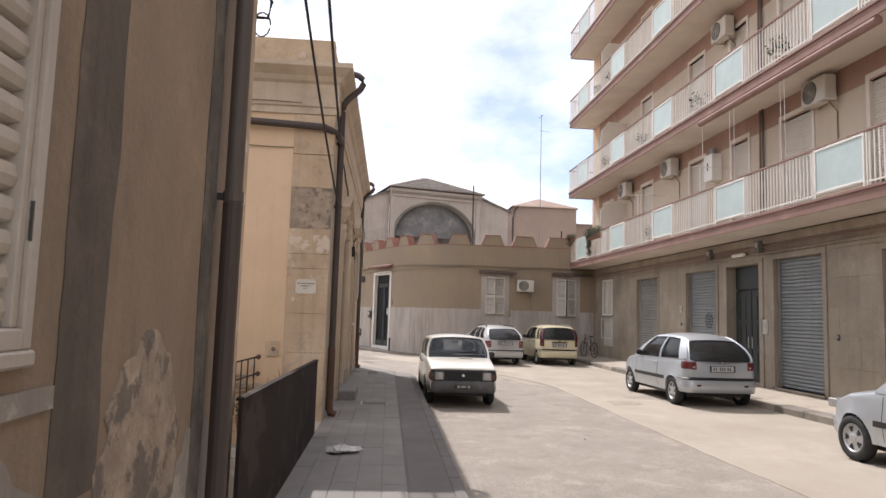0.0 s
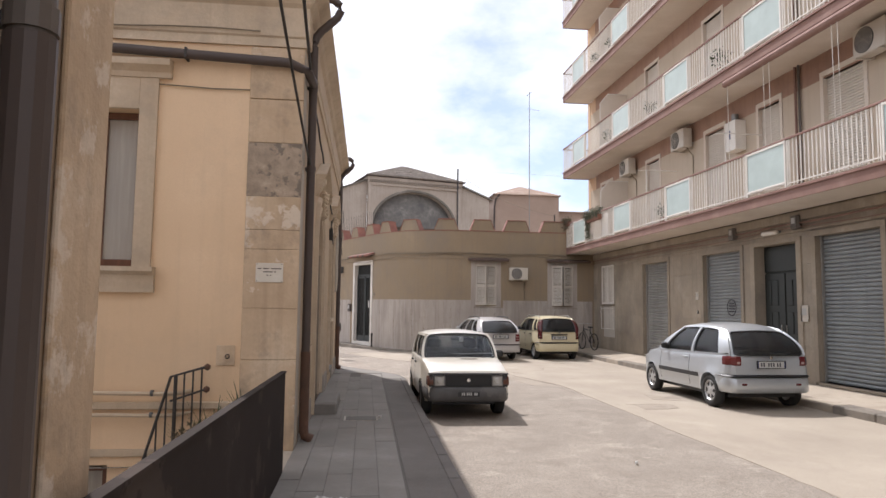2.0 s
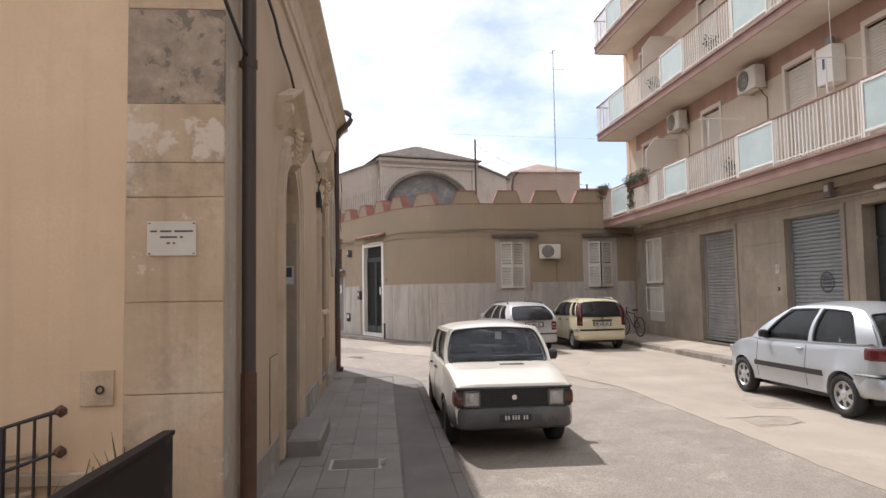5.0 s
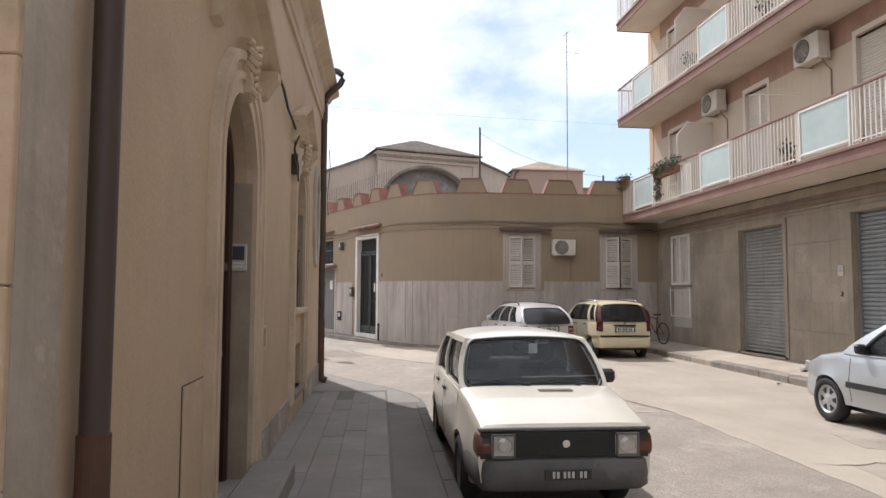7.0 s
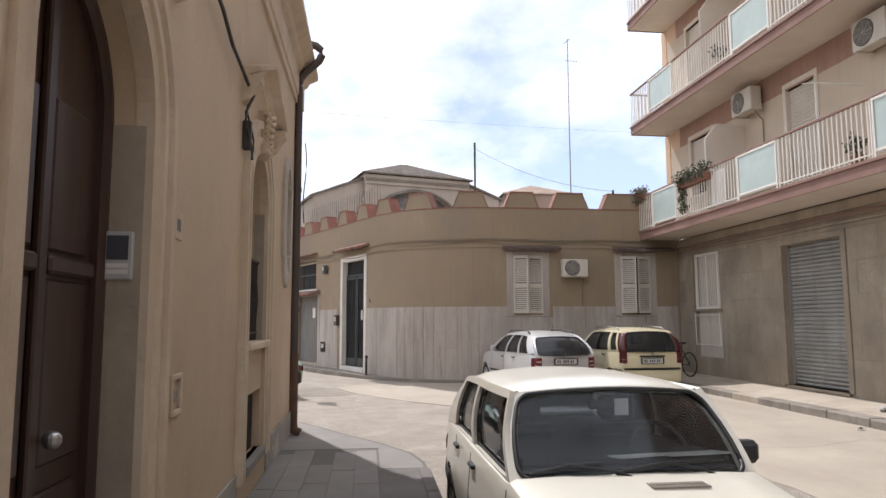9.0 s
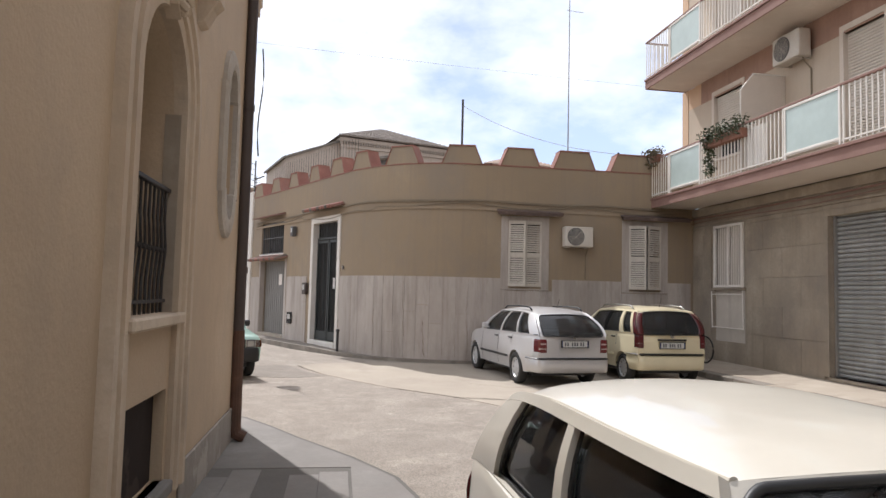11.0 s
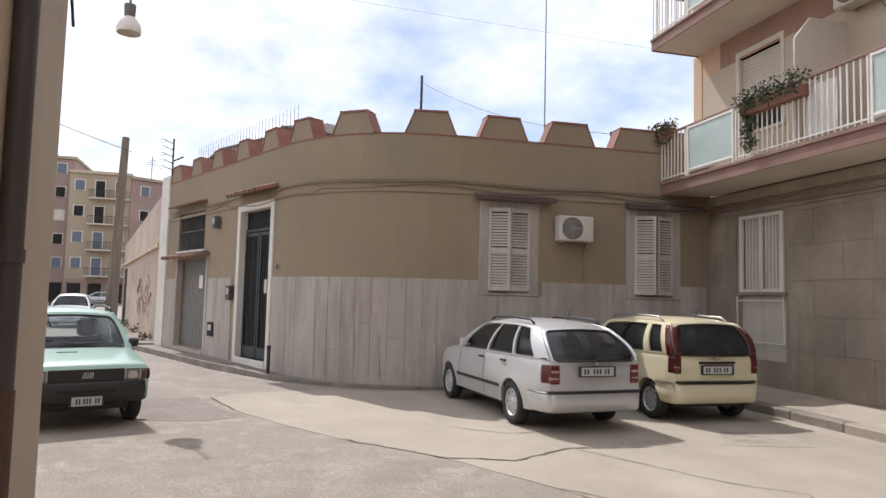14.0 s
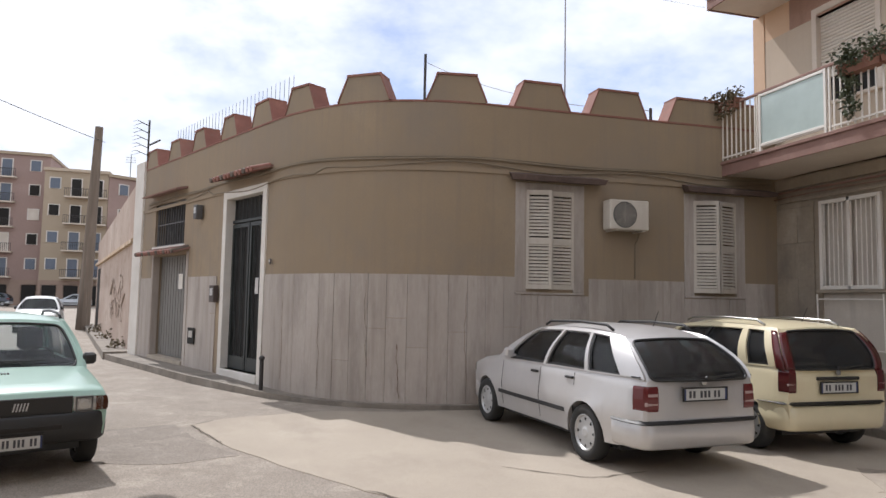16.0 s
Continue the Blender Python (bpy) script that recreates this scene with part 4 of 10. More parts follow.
bm = bmesh.new()
ribbon(bm, -0.2, CASTLE_TOP, -0.4, 0)
part("curved_wall", bm, "castle_plaster", castle)
bm = bmesh.new()
box(bm, 0.7, 31.5, 4.2, 9.4, 42, 4.4)
part("roof_slab", bm, "grey_render", castle)
bm = bmesh.new()
hexa(bm, [(P1.x, P1.y, -0.2), (P1.x + 0.4, P1.y - 0.1, -0.2), (9, 40, -0.2), (9, 40.4, -0.2), (P1.x, P1.y, CASTLE_TOP), (P1.x + 0.4, P1.y - 0.1, CASTLE_TOP), (9, 40, CASTLE_TOP), (9, 40.4, CASTLE_TOP)])
part("back_wall", bm, "castle_plaster", castle)
# added near-black sheets behind front and street openings, for their unlit inside
bm = bmesh.new()
box(bm, 4.0, 29.75, -0.1, 9.4, 29.8, 4.3)
hexa(moved(bm, Matrix()), [tuple(WF @ Vector(c)) for c in ((-0.8, 0.3, 0), (-0.75, 0.3, 0), (-0.75, WL - 0.3, 0), (-0.8, WL - 0.3, 0), (-0.8, 0.3, 4.2), (-0.75, 0.3, 4.2), (-0.75, WL - 0.3, 4.2), (-0.8, WL - 0.3, 4.2))])
part("inner_wall", bm, "dark_hole", castle)
# dark skirting along the foot and string course under the battlements
bm = bmesh.new()
ribbon(bm, 3.63, 3.70, 0.0, 0.025)
part("string_course", bm, "castle_plaster", castle)
bm = bmesh.new()
box(bm, 0.0, 0.0, 3.63, 0.025, 5.35, 3.70)
part("string_course", moved(bm, CF), "castle_plaster", castle)
bm = bmesh.new()
box(bm, 0.0, 0.0, 3.63, 0.025, WL, 3.70)
part("string_course", moved(bm, WF), "castle_plaster", castle)
bm = bmesh.new()
box(bm, -0.02, -0.02, -0.1, 0.06, 0.62, 5.0, 0.01)
part("white_pilaster", moved(bm, WF), "white_frame", castle, "white painted end pilaster")

# merlons: trapezoid heads with red-painted edges
full_len = [0.0]
line = [Vector((9.6, 29.1, 0))] + fine + [P1]
for a, b in zip(line, line[1:]):
    full_len.append(full_len[-1] + (b - a).length)


def on_line(s):
    for i in range(len(line) - 1):
        if s <= full_len[i + 1] or i == len(line) - 2:
            u = (s - full_len[i]) / (full_len[i + 1] - full_len[i])
            d = (line[i + 1] - line[i]).normalized()
            o = Vector((-d.y, d.x, 0))
            if o.dot(Vector((-1, -1, 0))) < 0:
                o = -o
            return line[i].lerp(line[i + 1], u), d, o


def merlon(s0, s1, top, inset=0.17, cut=False):
    """One merlon between s0 and s1 along the wall's line."""
    t = thing("merlon", "trapezoid ochre merlon with red-painted edges", "merlon", None, "merlons along the parapet")
    mid, d, o = on_line((s0 + s1) / 2)
    h = (s1 - s0) / 2
    t.matrix_world = Matrix.Translation((mid.x, mid.y, CASTLE_TOP)) @ Matrix(((o.x, d.x, 0, 0), (o.y, d.y, 0, 0), (0, 0, 1, 0), (0, 0, 0, 1)))
    H = top - CASTLE_TOP
    i0, i1 = inset, (0.0 if cut else inset)
    bm = bmesh.new()
    hexa(bm, [(-0.34, -h, 0), (-0.004, -h, 0), (-0.004, h, 0), (-0.34, h, 0), (-0.34, -h + i1, H), (-0.004, -h + i1, H), (-0.004, h - i0, H), (-0.34, h - i0, H)])
    part("merlon_body", bm, "castle_plaster", t)
    bm = bmesh.new()
    e = 0.022
    hexa(bm, [(-0.35, -h + i1 - e, H), (0.02, -h + i1 - e, H), (0.02, h - i0 + e, H), (-0.35, h - i0 + e, H), (-0.35, -h + i1 - e, H + 0.035), (0.02, -h + i1 - e, H + 0.035), (0.02, h - i0 + e, H + 0.035), (-0.35, h - i0 + e, H + 0.035)])
    for sg, ii in ((-1, i1), (1, i0)):
        a, b = sg * h, sg * (h - ii)
        c = [(-0.35, a, 0.012), (0.012, a, 0.012), (0.012, a + sg * e, 0.012), (-0.35, a + sg * e, 0.012), (-0.35, b, H), (0.012, b, H), (0.012, b + sg * e, H), (-0.35, b + sg * e, H)]
        hexa(bm, c)
    part("red_edge", bm, "terracotta", t, "terracotta-red painted edge")


MER = []
# from the apartment block leftwards: distance along the wall of each merlon's foot
for x0, x1 in ((5.80, 6.87), (4.44, 5.42)):
    MER.append((9.6 - x1, 9.6 - x0))
MER.append((9.6 - 9.45, 9.6 - 7.31))
MER.append((9.6 - 3.94, 9.6 - 2.98))
s_arc0, s_arc1 = full_len[1], full_len[len(fine)]
MER += [(7.22, 8.12), (8.64, 9.42), (9.92, 10.77), (11.42, 12.2), (12.95, 13.75), (14.40, 15.25), (15.95, 16.85)]
for i, (a, b) in enumerate(MER):
    merlon(a, b, 5.19, 0.17, cut=False)
bm = bmesh.new()
prev = None
ss = [full_len[-1] * k / 60 for k in range(61)]
for a, b in zip(ss, ss[1:]):
    p, d, o = on_line(a)
    q, d2, o2 = on_line(b)
    c = [p - o * 0.36, p + o * 0.012, q + o2 * 0.012, q - o2 * 0.36]
    hexa(bm, [(*v.xy, CASTLE_TOP - 0.02) for v in c] + [(*v.xy, CASTLE_TOP + 0.011) for v in c])
part("coping", bm, "terracotta", castle, "terracotta-red parapet coping")

# ---- parked cars ----
def paint(name, base, metal=0.0, rough=0.35):
    m = mat(name, base, tuple(c * 0.9 for c in base), tuple(min(1, c * 1.04) for c in base), rough, metal, 1.2, 25.0, 0.0, coat=0.5, fine_amt=0.18)
    return m


def glass_material(name, tint, dusty, ior):
    m = bpy.data.materials.new(name)
    m.use_nodes = True
    n, l = m.node_tree.nodes, m.node_tree.links
    n.clear()
    out, mixs, tr, gl, fr = n.new("ShaderNodeOutputMaterial"), n.new("ShaderNodeMixShader"), n.new("ShaderNodeBsdfTransparent"), n.new("ShaderNodeBsdfGlossy"), n.new("ShaderNodeFresnel")
    tr.inputs["Color"].default_value = (*tint, 1)
    gl.inputs["Roughness"].default_value = 0.03
    fr.inputs["IOR"].default_value = ior
    l.new(fr.outputs[0], mixs.inputs[0])
    # dust film, which also stands in for sky reflections greying the glass
    film, dust_sheen = n.new("ShaderNodeMixShader"), n.new("ShaderNodeBsdfDiffuse")
    film.inputs[0].default_value = dusty
    dust_sheen.inputs["Color"].default_value = (0.42, 0.43, 0.44, 1)
    l.new(tr.outputs[0], film.inputs[1])
    l.new(dust_sheen.outputs[0], film.inputs[2])
    l.new(film.outputs[0], mixs.inputs[1])
    l.new(gl.outputs[0], mixs.inputs[2])
    l.new(mixs.outputs[0], out.inputs["Surface"])
    return m


M["glass_clear"] = glass_material("clear car glass", (0.90, 0.93, 0.93), 0.035, 1.33)
M["glass_screen"] = glass_material("clean windscreen glass", (0.92, 0.94, 0.95), 0.022, 1.26)
M["glass_dark"] = glass_material("tinted car glass", (0.38, 0.39, 0.39), 0.06, 1.42)
M["paint_cream"] = paint("chalky cream-white car paint", (0.66, 0.62, 0.53))
M["paint_silver"] = paint("silver metallic car paint", (0.50, 0.525, 0.545), 0.5, 0.34)
M["paint_silver_warm"] = paint("warm silver metallic car paint", (0.56, 0.545, 0.535), 0.4, 0.36)
M["paint_yellow"] = paint("pale yellow car paint", (0.68, 0.60, 0.40))
M["paint_green"] = paint("faded mint green car paint", (0.29, 0.43, 0.36))
M["paint_white"] = paint("white car paint", (0.70, 0.70, 0.69))
M["paint_dark"] = paint("dark blue car paint", (0.04, 0.05, 0.07))
M["trim_black"] = plain("black plastic trim", (0.017, 0.0165, 0.016), 0.5)
M["bumper_grey"] = mat("scuffed grey plastic bumper", (0.095, 0.092, 0.09), (0.065, 0.062, 0.06), (0.15, 0.145, 0.14), rough=0.6, big=3, fine=30, bump=0.05, chips=0.2, chip_col=(0.24, 0.22, 0.2))
M["rubber"] = mat("dusty tyre rubber", (0.028, 0.027, 0.026), (0.02, 0.02, 0.019), (0.06, 0.055, 0.05), rough=0.85, big=4, fine=40, bump=0.1)
M["hub"] = plain("silver wheel cover", (0.50, 0.50, 0.495), 0.38, 0.35)
M["hub_dull"] = plain("dull steel wheel", (0.24, 0.235, 0.23), 0.5, 0.4)
M["lamp_glass"] = plain("ribbed headlamp glass", (0.46, 0.45, 0.42), 0.22, 0.35)
M["lamp_red"] = plain("red tail lamp lens", (0.12, 0.015, 0.017), 0.15, spec=0.7)
M["lamp_dark_red"] = plain("dark red pillar lens", (0.085, 0.010, 0.012), 0.15, spec=0.7)
M["lamp_clear"] = plain("pale lamp lens", (0.42, 0.30, 0.28), 0.15, spec=0.7)
M["lamp_amber"] = plain("amber indicator lens", (0.11, 0.036, 0.018), 0.2)
M["plate_white"] = plain("white number plate", (0.50, 0.50, 0.48), 0.4)
M["plate_black"] = plain("black number plate", (0.02, 0.02, 0.022), 0.4)
M["plate_blue"] = plain("blue plate end", (0.02, 0.035, 0.12), 0.4)
M["seat_cloth"] = mat("grey seat cloth", (0.055, 0.056, 0.06), rough=0.9, fine=60, bump=0.1)
M["chrome"] = plain("chrome trim", (0.62, 0.62, 0.62), 0.15, 1.0)


def lerp_list(pts, y):
    if y <= pts[0][0]:
        return pts[0][1]
    for (a, b), (c, d) in zip(pts, pts[1:]):
        if y <= c:
            u = (y - a) / (c - a)
            return b + (d - b) * u
    return pts[-1][1]


def shell(bm, fn, nu, nv, thick):
    """A curved panel of some thickness: fn(u, v) gives its outer face."""
    P = [[fn(i / nu, j / nv) for j in range(nv + 1)] for i in range(nu + 1)]
    N = []
    for i in range(nu + 1):
        row = []
        for j in range(nv + 1):
            du = P[min(i + 1, nu)][j] - P[max(i - 1, 0)][j]
            dv = P[i][min(j + 1, nv)] - P[i][max(j - 1, 0)]
            row.append(du.cross(dv).normalized())
        N.append(row)
    A = [[bm.verts.new(p) for p in r] for r in P]
    B = [[bm.verts.new(P[i][j] - N[i][j] * thick) for j in range(nv + 1)] for i in range(nu + 1)]
    for i in range(nu):
        for j in range(nv):
            bm.faces.new((A[i][j], A[i + 1][j], A[i + 1][j + 1], A[i][j + 1]))
            bm.faces.new((B[i][j], B[i][j + 1], B[i + 1][j + 1], B[i + 1][j]))
    for i in range(nu):
        bm.faces.new((A[i][0], B[i][0], B[i + 1][0], A[i + 1][0]))
        bm.faces.new((A[i][nv], A[i + 1][nv], B[i + 1][nv], B[i][nv]))
    for j in range(nv):
        bm.faces.new((A[0][j], A[0][j + 1], B[0][j + 1], B[0][j]))
        bm.faces.new((A[nu][j], B[nu][j], B[nu][j + 1], A[nu][j + 1]))


def lathe_x(bm, prof, n=28, caps=True):
    """Turns a profile (x, r) about the x axis."""
    rings = [[bm.verts.new((x, r * math.cos(2 * math.pi * k / n), r * math.sin(2 * math.pi * k / n))) for k in range(n)] for x, r in prof]
    for a, b in zip(rings, rings[1:]):
        for k in range(n):
            bm.faces.new((a[k], a[(k + 1) % n], b[(k + 1) % n], b[k]))
    if caps:
        bm.faces.new(rings[0])
        bm.faces.new(rings[-1])


def make_wheel(parent, x, y, r, width, style, side):
    """A wheel: tyre, and a rim with openings; side is +1 for the right."""
    w = thing("wheel", "", "")
    w.parent = parent
    w.location = (x, y, r)
    hw = width / 2
    bm = bmesh.new()
    lathe_x(bm, [(-hw * 0.8, r * 0.64), (-hw, r * 0.72), (-hw, r * 0.88), (-hw * 0.78, r * 0.985), (0, r), (hw * 0.78, r * 0.985), (hw, r * 0.88), (hw, r * 0.72), (hw * 0.8, r * 0.64)], 28, False)
    part("tyre", bm, "rubber", w, smooth=True)
    bm = bmesh.new()
    s = side
    lathe_x(bm, [(-s * hw * 0.7, r * 0.645), (s * hw * 0.82, r * 0.65), (s * hw * 0.86, r * 0.61), (s * hw * 0.62, r * 0.56), (s * hw * 0.74, r * 0.2), (s * hw * 0.84, r * 0.13), (s * hw * 0.84, 0.01)], 30)
    part("rim", bm, "hub" if style != "steel" else "hub_dull", w, smooth=False)
    k = {"steel": 10, "five": 5, "six": 6, "cover": 8}[style]
    for i in range(k):
        a = 2 * math.pi * i / k
        rr, ww = {"cover": (0.47, 0.055), "steel": (0.46, 0.06)}.get(style, (0.40, 0.135))
        ca, sa = math.cos(a), math.sin(a)
        pts = [(-0.7, -0.45), (0.7, -1.0), (0.7, 1.0), (-0.7, 0.45)]
        q = [((rr + (0.07 if style in ("cover", "steel") else 0.16) * u) * r, ww * v * r) for u, v in pts]
        lo = [(s * hw * 0.50, ca * p - sa * t, sa * p + ca * t) for p, t in q]
        hi = [(s * hw * (0.70 if style in ("cover", "steel") else 0.735), ca * p - sa * t, sa * p + ca * t) for p, t in q]
        # no hole is cut: a solid black block stands in for its shade
        bm = bmesh.new()
        hexa(bm, lo + hi)
        part("opening", bm, "trim_black", w)
    return w


def number_plate(parent, y, z, facing, dark=False, width=0.52, tilt=0.0):
    """A plate whose characters are plain bars."""
    pw, ph = (width, 0.11) if not dark else (0.34, 0.075)
    n = thing("number_plate", "", "")
    n.parent = parent
    n.location = (0, y, z)
    n.rotation_euler = (tilt, 0, 0)
    bm = bmesh.new()
    box(bm, -pw / 2, 0, -ph / 2, pw / 2, facing * 0.012, ph / 2, 0.003)
    part("plate", bm, "plate_black" if dark else "plate_white", n)
    for i, c in enumerate((-0.36, -0.27, -0.10, -0.01, 0.08, 0.22, 0.31)):
        bm = bmesh.new()
        box(bm, (c - 0.026) * pw, facing * 0.012, -ph * 0.3, (c + 0.026) * pw, facing * 0.0145, ph * 0.3)
        part("character_bar", bm, "plate_white" if dark else "ink", n)
    if not dark:
        for e in (-1, 1):
            bm = bmesh.new()
            box(bm, e * pw * 0.46, facing * 0.0121, -ph * 0.49, e * pw * 0.498, facing * 0.0135, ph * 0.49)
            part("blue_end", bm, "plate_blue", n)
        bm = bmesh.new()
        for z0_, z1_ in ((-ph / 2 - 0.012, -ph / 2), (ph / 2, ph / 2 + 0.012)):
            box(bm, -pw / 2 - 0.012, 0, z0_, pw / 2 + 0.012, facing * 0.016, z1_)
        for e in (-1, 1):
            box(bm, e * pw / 2, 0, -ph / 2, e * (pw / 2 + 0.012), facing * 0.016, ph / 2)
        part("holder", bm, "trim_black", n)
    return n


def make_car(spec, m, label, group=""):
    """A car whose front looks along local +y: a body lofted over its length with wheel arches, a glazed cabin, wheels, lamps, bumpers."""
    S = spec
    car = thing(S["name"], label, "car", m, group)
    L, W = S["L"], S["W"]
    y0, y1 = -L / 2, L / 2
    r, ra = S["r"], S["r"] + 0.045
    axles = (y1 - S["fo"] - S["wb"], y1 - S["fo"])
    col = S["paint"]
    sill = S["sill"]
    ys = {y0, y1, y0 + 0.03, y1 - 0.03, y0 + 0.09, y1 - 0.09, y0 + 0.18, y1 - 0.18}
    ys |= {y0 + (L * i / 36) for i in range(1, 36)}
    ys |= {a for a, _ in S["top"]}
    for a in axles:
        ys |= {a + ra * math.cos(math.pi * k / 12) for k in range(13)}
        ys |= {a - ra - 0.004, a + ra + 0.004}
    ys = sorted(y for y in ys if y0 <= y <= y1)
    ys = [y for i, y in enumerate(ys) if i == 0 or y - ys[i - 1] > 0.0035]

    def half(y):
        return W / 2 * lerp_list(S["plan"], y)

    def side_x(y, z):
        zb = lerp_list(S["top"], y)
        u = (z - sill) / max(0.05, S["belt"] - sill)
        f = 1 - 0.05 * max(0, 0.42 - u) / 0.42 - S.get("tumble", 0.03) * max(0, u - 0.5) / 0.5
        return half(y) * f

    bm = bmesh.new()
    rings = []
    for y in ys:
        zt = lerp_list(S["top"], y)
        zb = sill + S.get("lift_f", 0.0) * max(0, (y - (y1 - 0.35)) / 0.35) + S.get("lift_r", 0.08) * max(0, ((y0 + 0.4) - y) / 0.4)
        flare = 0.0
        for a in axles:
            d = abs(y - a)
            if d < ra:
                zb = max(zb, r + math.sqrt(max(0, ra * ra - d * d)) - 0.01)
            if d < ra + 0.06:
                flare = S.get("flare", 0.012)
        cr = lerp_list(S["crown"], y)
        z_side = zt - 0.045
        zb = min(zb, z_side - 0.05)
        pts = []
        for k in range(8):
            z = zb + (z_side - zb) * k / 7
            pts.append((side_x(y, z) + flare * (1 - k / 7) ** 2, z))
        xs = pts[-1][0]
        pts += [(xs - 0.012, zt - 0.02), (xs - 0.045, zt - 0.003), (xs * 0.62, zt + cr * 0.75), (0.0, zt + cr)]
        ring = [bm.verts.new((x, y, z)) for x, z in pts] + [bm.verts.new((-x, y, z)) for x, z in reversed(pts[:-1])]
        rings.append(ring)
    n = len(rings[0])
    for a, b in zip(rings, rings[1:]):
        for k in range(n):
            bm.faces.new((a[k], a[(k + 1) % n], b[(k + 1) % n], b[k]))
    bm.faces.new(rings[0])
    bm.faces.new(rings[-1])
    body = part("body", bm, col, car, smooth=True)
    body.data.set_sharp_from_angle(angle=radians(32))

    # cabin
    g = S["cabin"]
    yfb, yfr, yrr, yrb, zr, wr, wbf = g["yfb"], g["yfr"], g["yrr"], g["yrb"], g["zr"], g["wr"], g["wb"]

    def belt_z(y):
        return lerp_list(S["top"], y) - 0.02

    def side(sg):
        def fn(s, v):
            yb = yfb + (yrb - yfb) * s
            yt = yfr + (yrr - yfr) * s
            zb = belt_z(yb)
            zt = zr - 0.03 - (g.get("drop", 0.02) if s < 0.5 else g.get("drop_r", g.get("drop", 0.02))) * (abs(2 * s - 1) ** 2.5)
            wb_ = min(wbf, side_x(yb, zb) - 0.02)
            wt = wr * (1 - 0.05 * abs(2 * s - 1) ** 3)
            bow = g.get("bow", 0.03) * math.sin(math.pi * v)
            pw = 1 + (g.get("arc_r", 0.0) * s * s + g.get("arc_f", 0.0) * (1 - s) ** 2)
            return Vector((sg * (wb_ + (wt - wb_) * v + bow), yb + (yt - yb) * v ** pw, zb + (zt - zb) * v))
        return fn

    def end(front):
        s = 0.0 if front else 1.0
        L_, R_f = side(-1), side(1)

        def fn(u, v):
            a, b = L_(s, v), R_f(s, v)
            p = a.lerp(b, u)
            bulge = 4 * u * (1 - u)
            p.y += (1 if front else -1) * g.get("bulge", 0.07) * bulge
            p.z += 0.035 * bulge * v + (S["crown_c"] if v < 0.01 else 0)
            return p
        return fn

    frame_bm = bmesh.new()
    v0, v1 = g.get("v0", 0.05), g.get("v1", 0.93)
    for sg in (-1, 1):
        F = side(sg)
        wins = g["windows"]
        # strips below and above the side glass, then the pillars between
        flip = sg < 0

        def span(sa0, sa1, sb0, sb1, va, vb, thick=0.03, target=frame_bm, inset=0.0, nu=6, nv=5):
            def fn(u, v):
                u_ = 1 - u if flip else u
                vv = va + (vb - va) * v
                lo = sa0 + (sa1 - sa0) * u_
                hi = sb0 + (sb1 - sb0) * u_
                t = (vv - v0) / (v1 - v0)
                p = F(lo + (hi - lo) * min(1, max(0, t)), vv)
                p.x -= sg * inset
                return p
            shell(target, fn, nu, nv, -thick if False else thick)
        span(0, 1, 0, 1, 0, v0, nu=12, nv=1)
        span(0, 1, 0, 1, v1, 1, nu=12, nv=1)
        prev = (0.0, 0.0)
        for k, (sb0, st0, sb1, st1, gl) in enumerate(wins):
            if k in g.get("black_pillars", ()):
                bm = bmesh.new()
                span(prev[0], sb0, prev[1], st0, v0, v1, 0.03, bm, 0.004, 2)
                part("pillar_trim", bm, "trim_black", car)
            else:
                span(prev[0], sb0, prev[1], st0, v0, v1, nu=2)
            bm = bmesh.new()
            span(sb0, sb1, st0, st1, v0, v1, 0.005, bm, 0.012, 5, 5)
            part("side_window", bm, "glass_dark" if gl == "d" else "glass_clear", car, smooth=False)
            bm = bmesh.new()
            e = 0.012
            for a, b, c, d, va, vb in ((sb0, sb0 + e, st0, st0 + e, v0, v1), (sb1 - e, sb1, st1 - e, st1, v0, v1), (sb0, sb1, sb0 + (st0 - sb0) * 0.0, sb1, v0, v0 + 0.04)):
                span(a, b, c, d, va, vb, 0.006, bm, -0.002, 4, 4)
            part("window_seal", bm, "trim_black", car)
            for cu, cv, rad in zip((0, 1, 1, 0), (0, 0, 1, 1), g.get("round", (0, 0, 0, 0))):
                if not rad:
                    continue
                ru, rv = rad, rad * g.get("aspect", 1.5)

                def corner(u, v, cu=cu, cv=cv, ru=ru, rv=rv):
                    a_ = u * math.pi / 2
                    e_u, e_v = ru * (1 - math.sin(a_)) * v, rv * (1 - math.cos(a_)) * v
                    if v == 0:
                        e_u = e_v = 0.0
                    uu = e_u if cu == 0 else 1 - e_u
                    tt = e_v if cv == 0 else 1 - e_v
                    lo, hi = sb0 + (sb1 - sb0) * uu, st0 + (st1 - st0) * uu
                    p = F(lo + (hi - lo) * tt, v0 + (v1 - v0) * tt)
                    p.x += sg * 0.001
                    return p
                q_ = [corner(k_ / 6, 1.0) for k_ in range(7)]
                c0 = corner(0, 0.0)
                inn = Vector((-sg * 0.022, 0, 0))
                va_ = [frame_bm.verts.new(p_) for p_ in q_]
                vb_ = [frame_bm.verts.new(p_ + inn) for p_ in q_]
                vc_, vd_ = frame_bm.verts.new(c0), frame_bm.verts.new(c0 + inn)
                for k_ in range(6):
                    frame_bm.faces.new((vc_, va_[k_], va_[k_ + 1]))
                    frame_bm.faces.new((vd_, vb_[k_ + 1], vb_[k_]))
                    frame_bm.faces.new((va_[k_], vb_[k_], vb_[k_ + 1], va_[k_ + 1]))
            prev = (sb1, st1)
        span(prev[0], 1, prev[1], 1, v0, v1, nu=2)
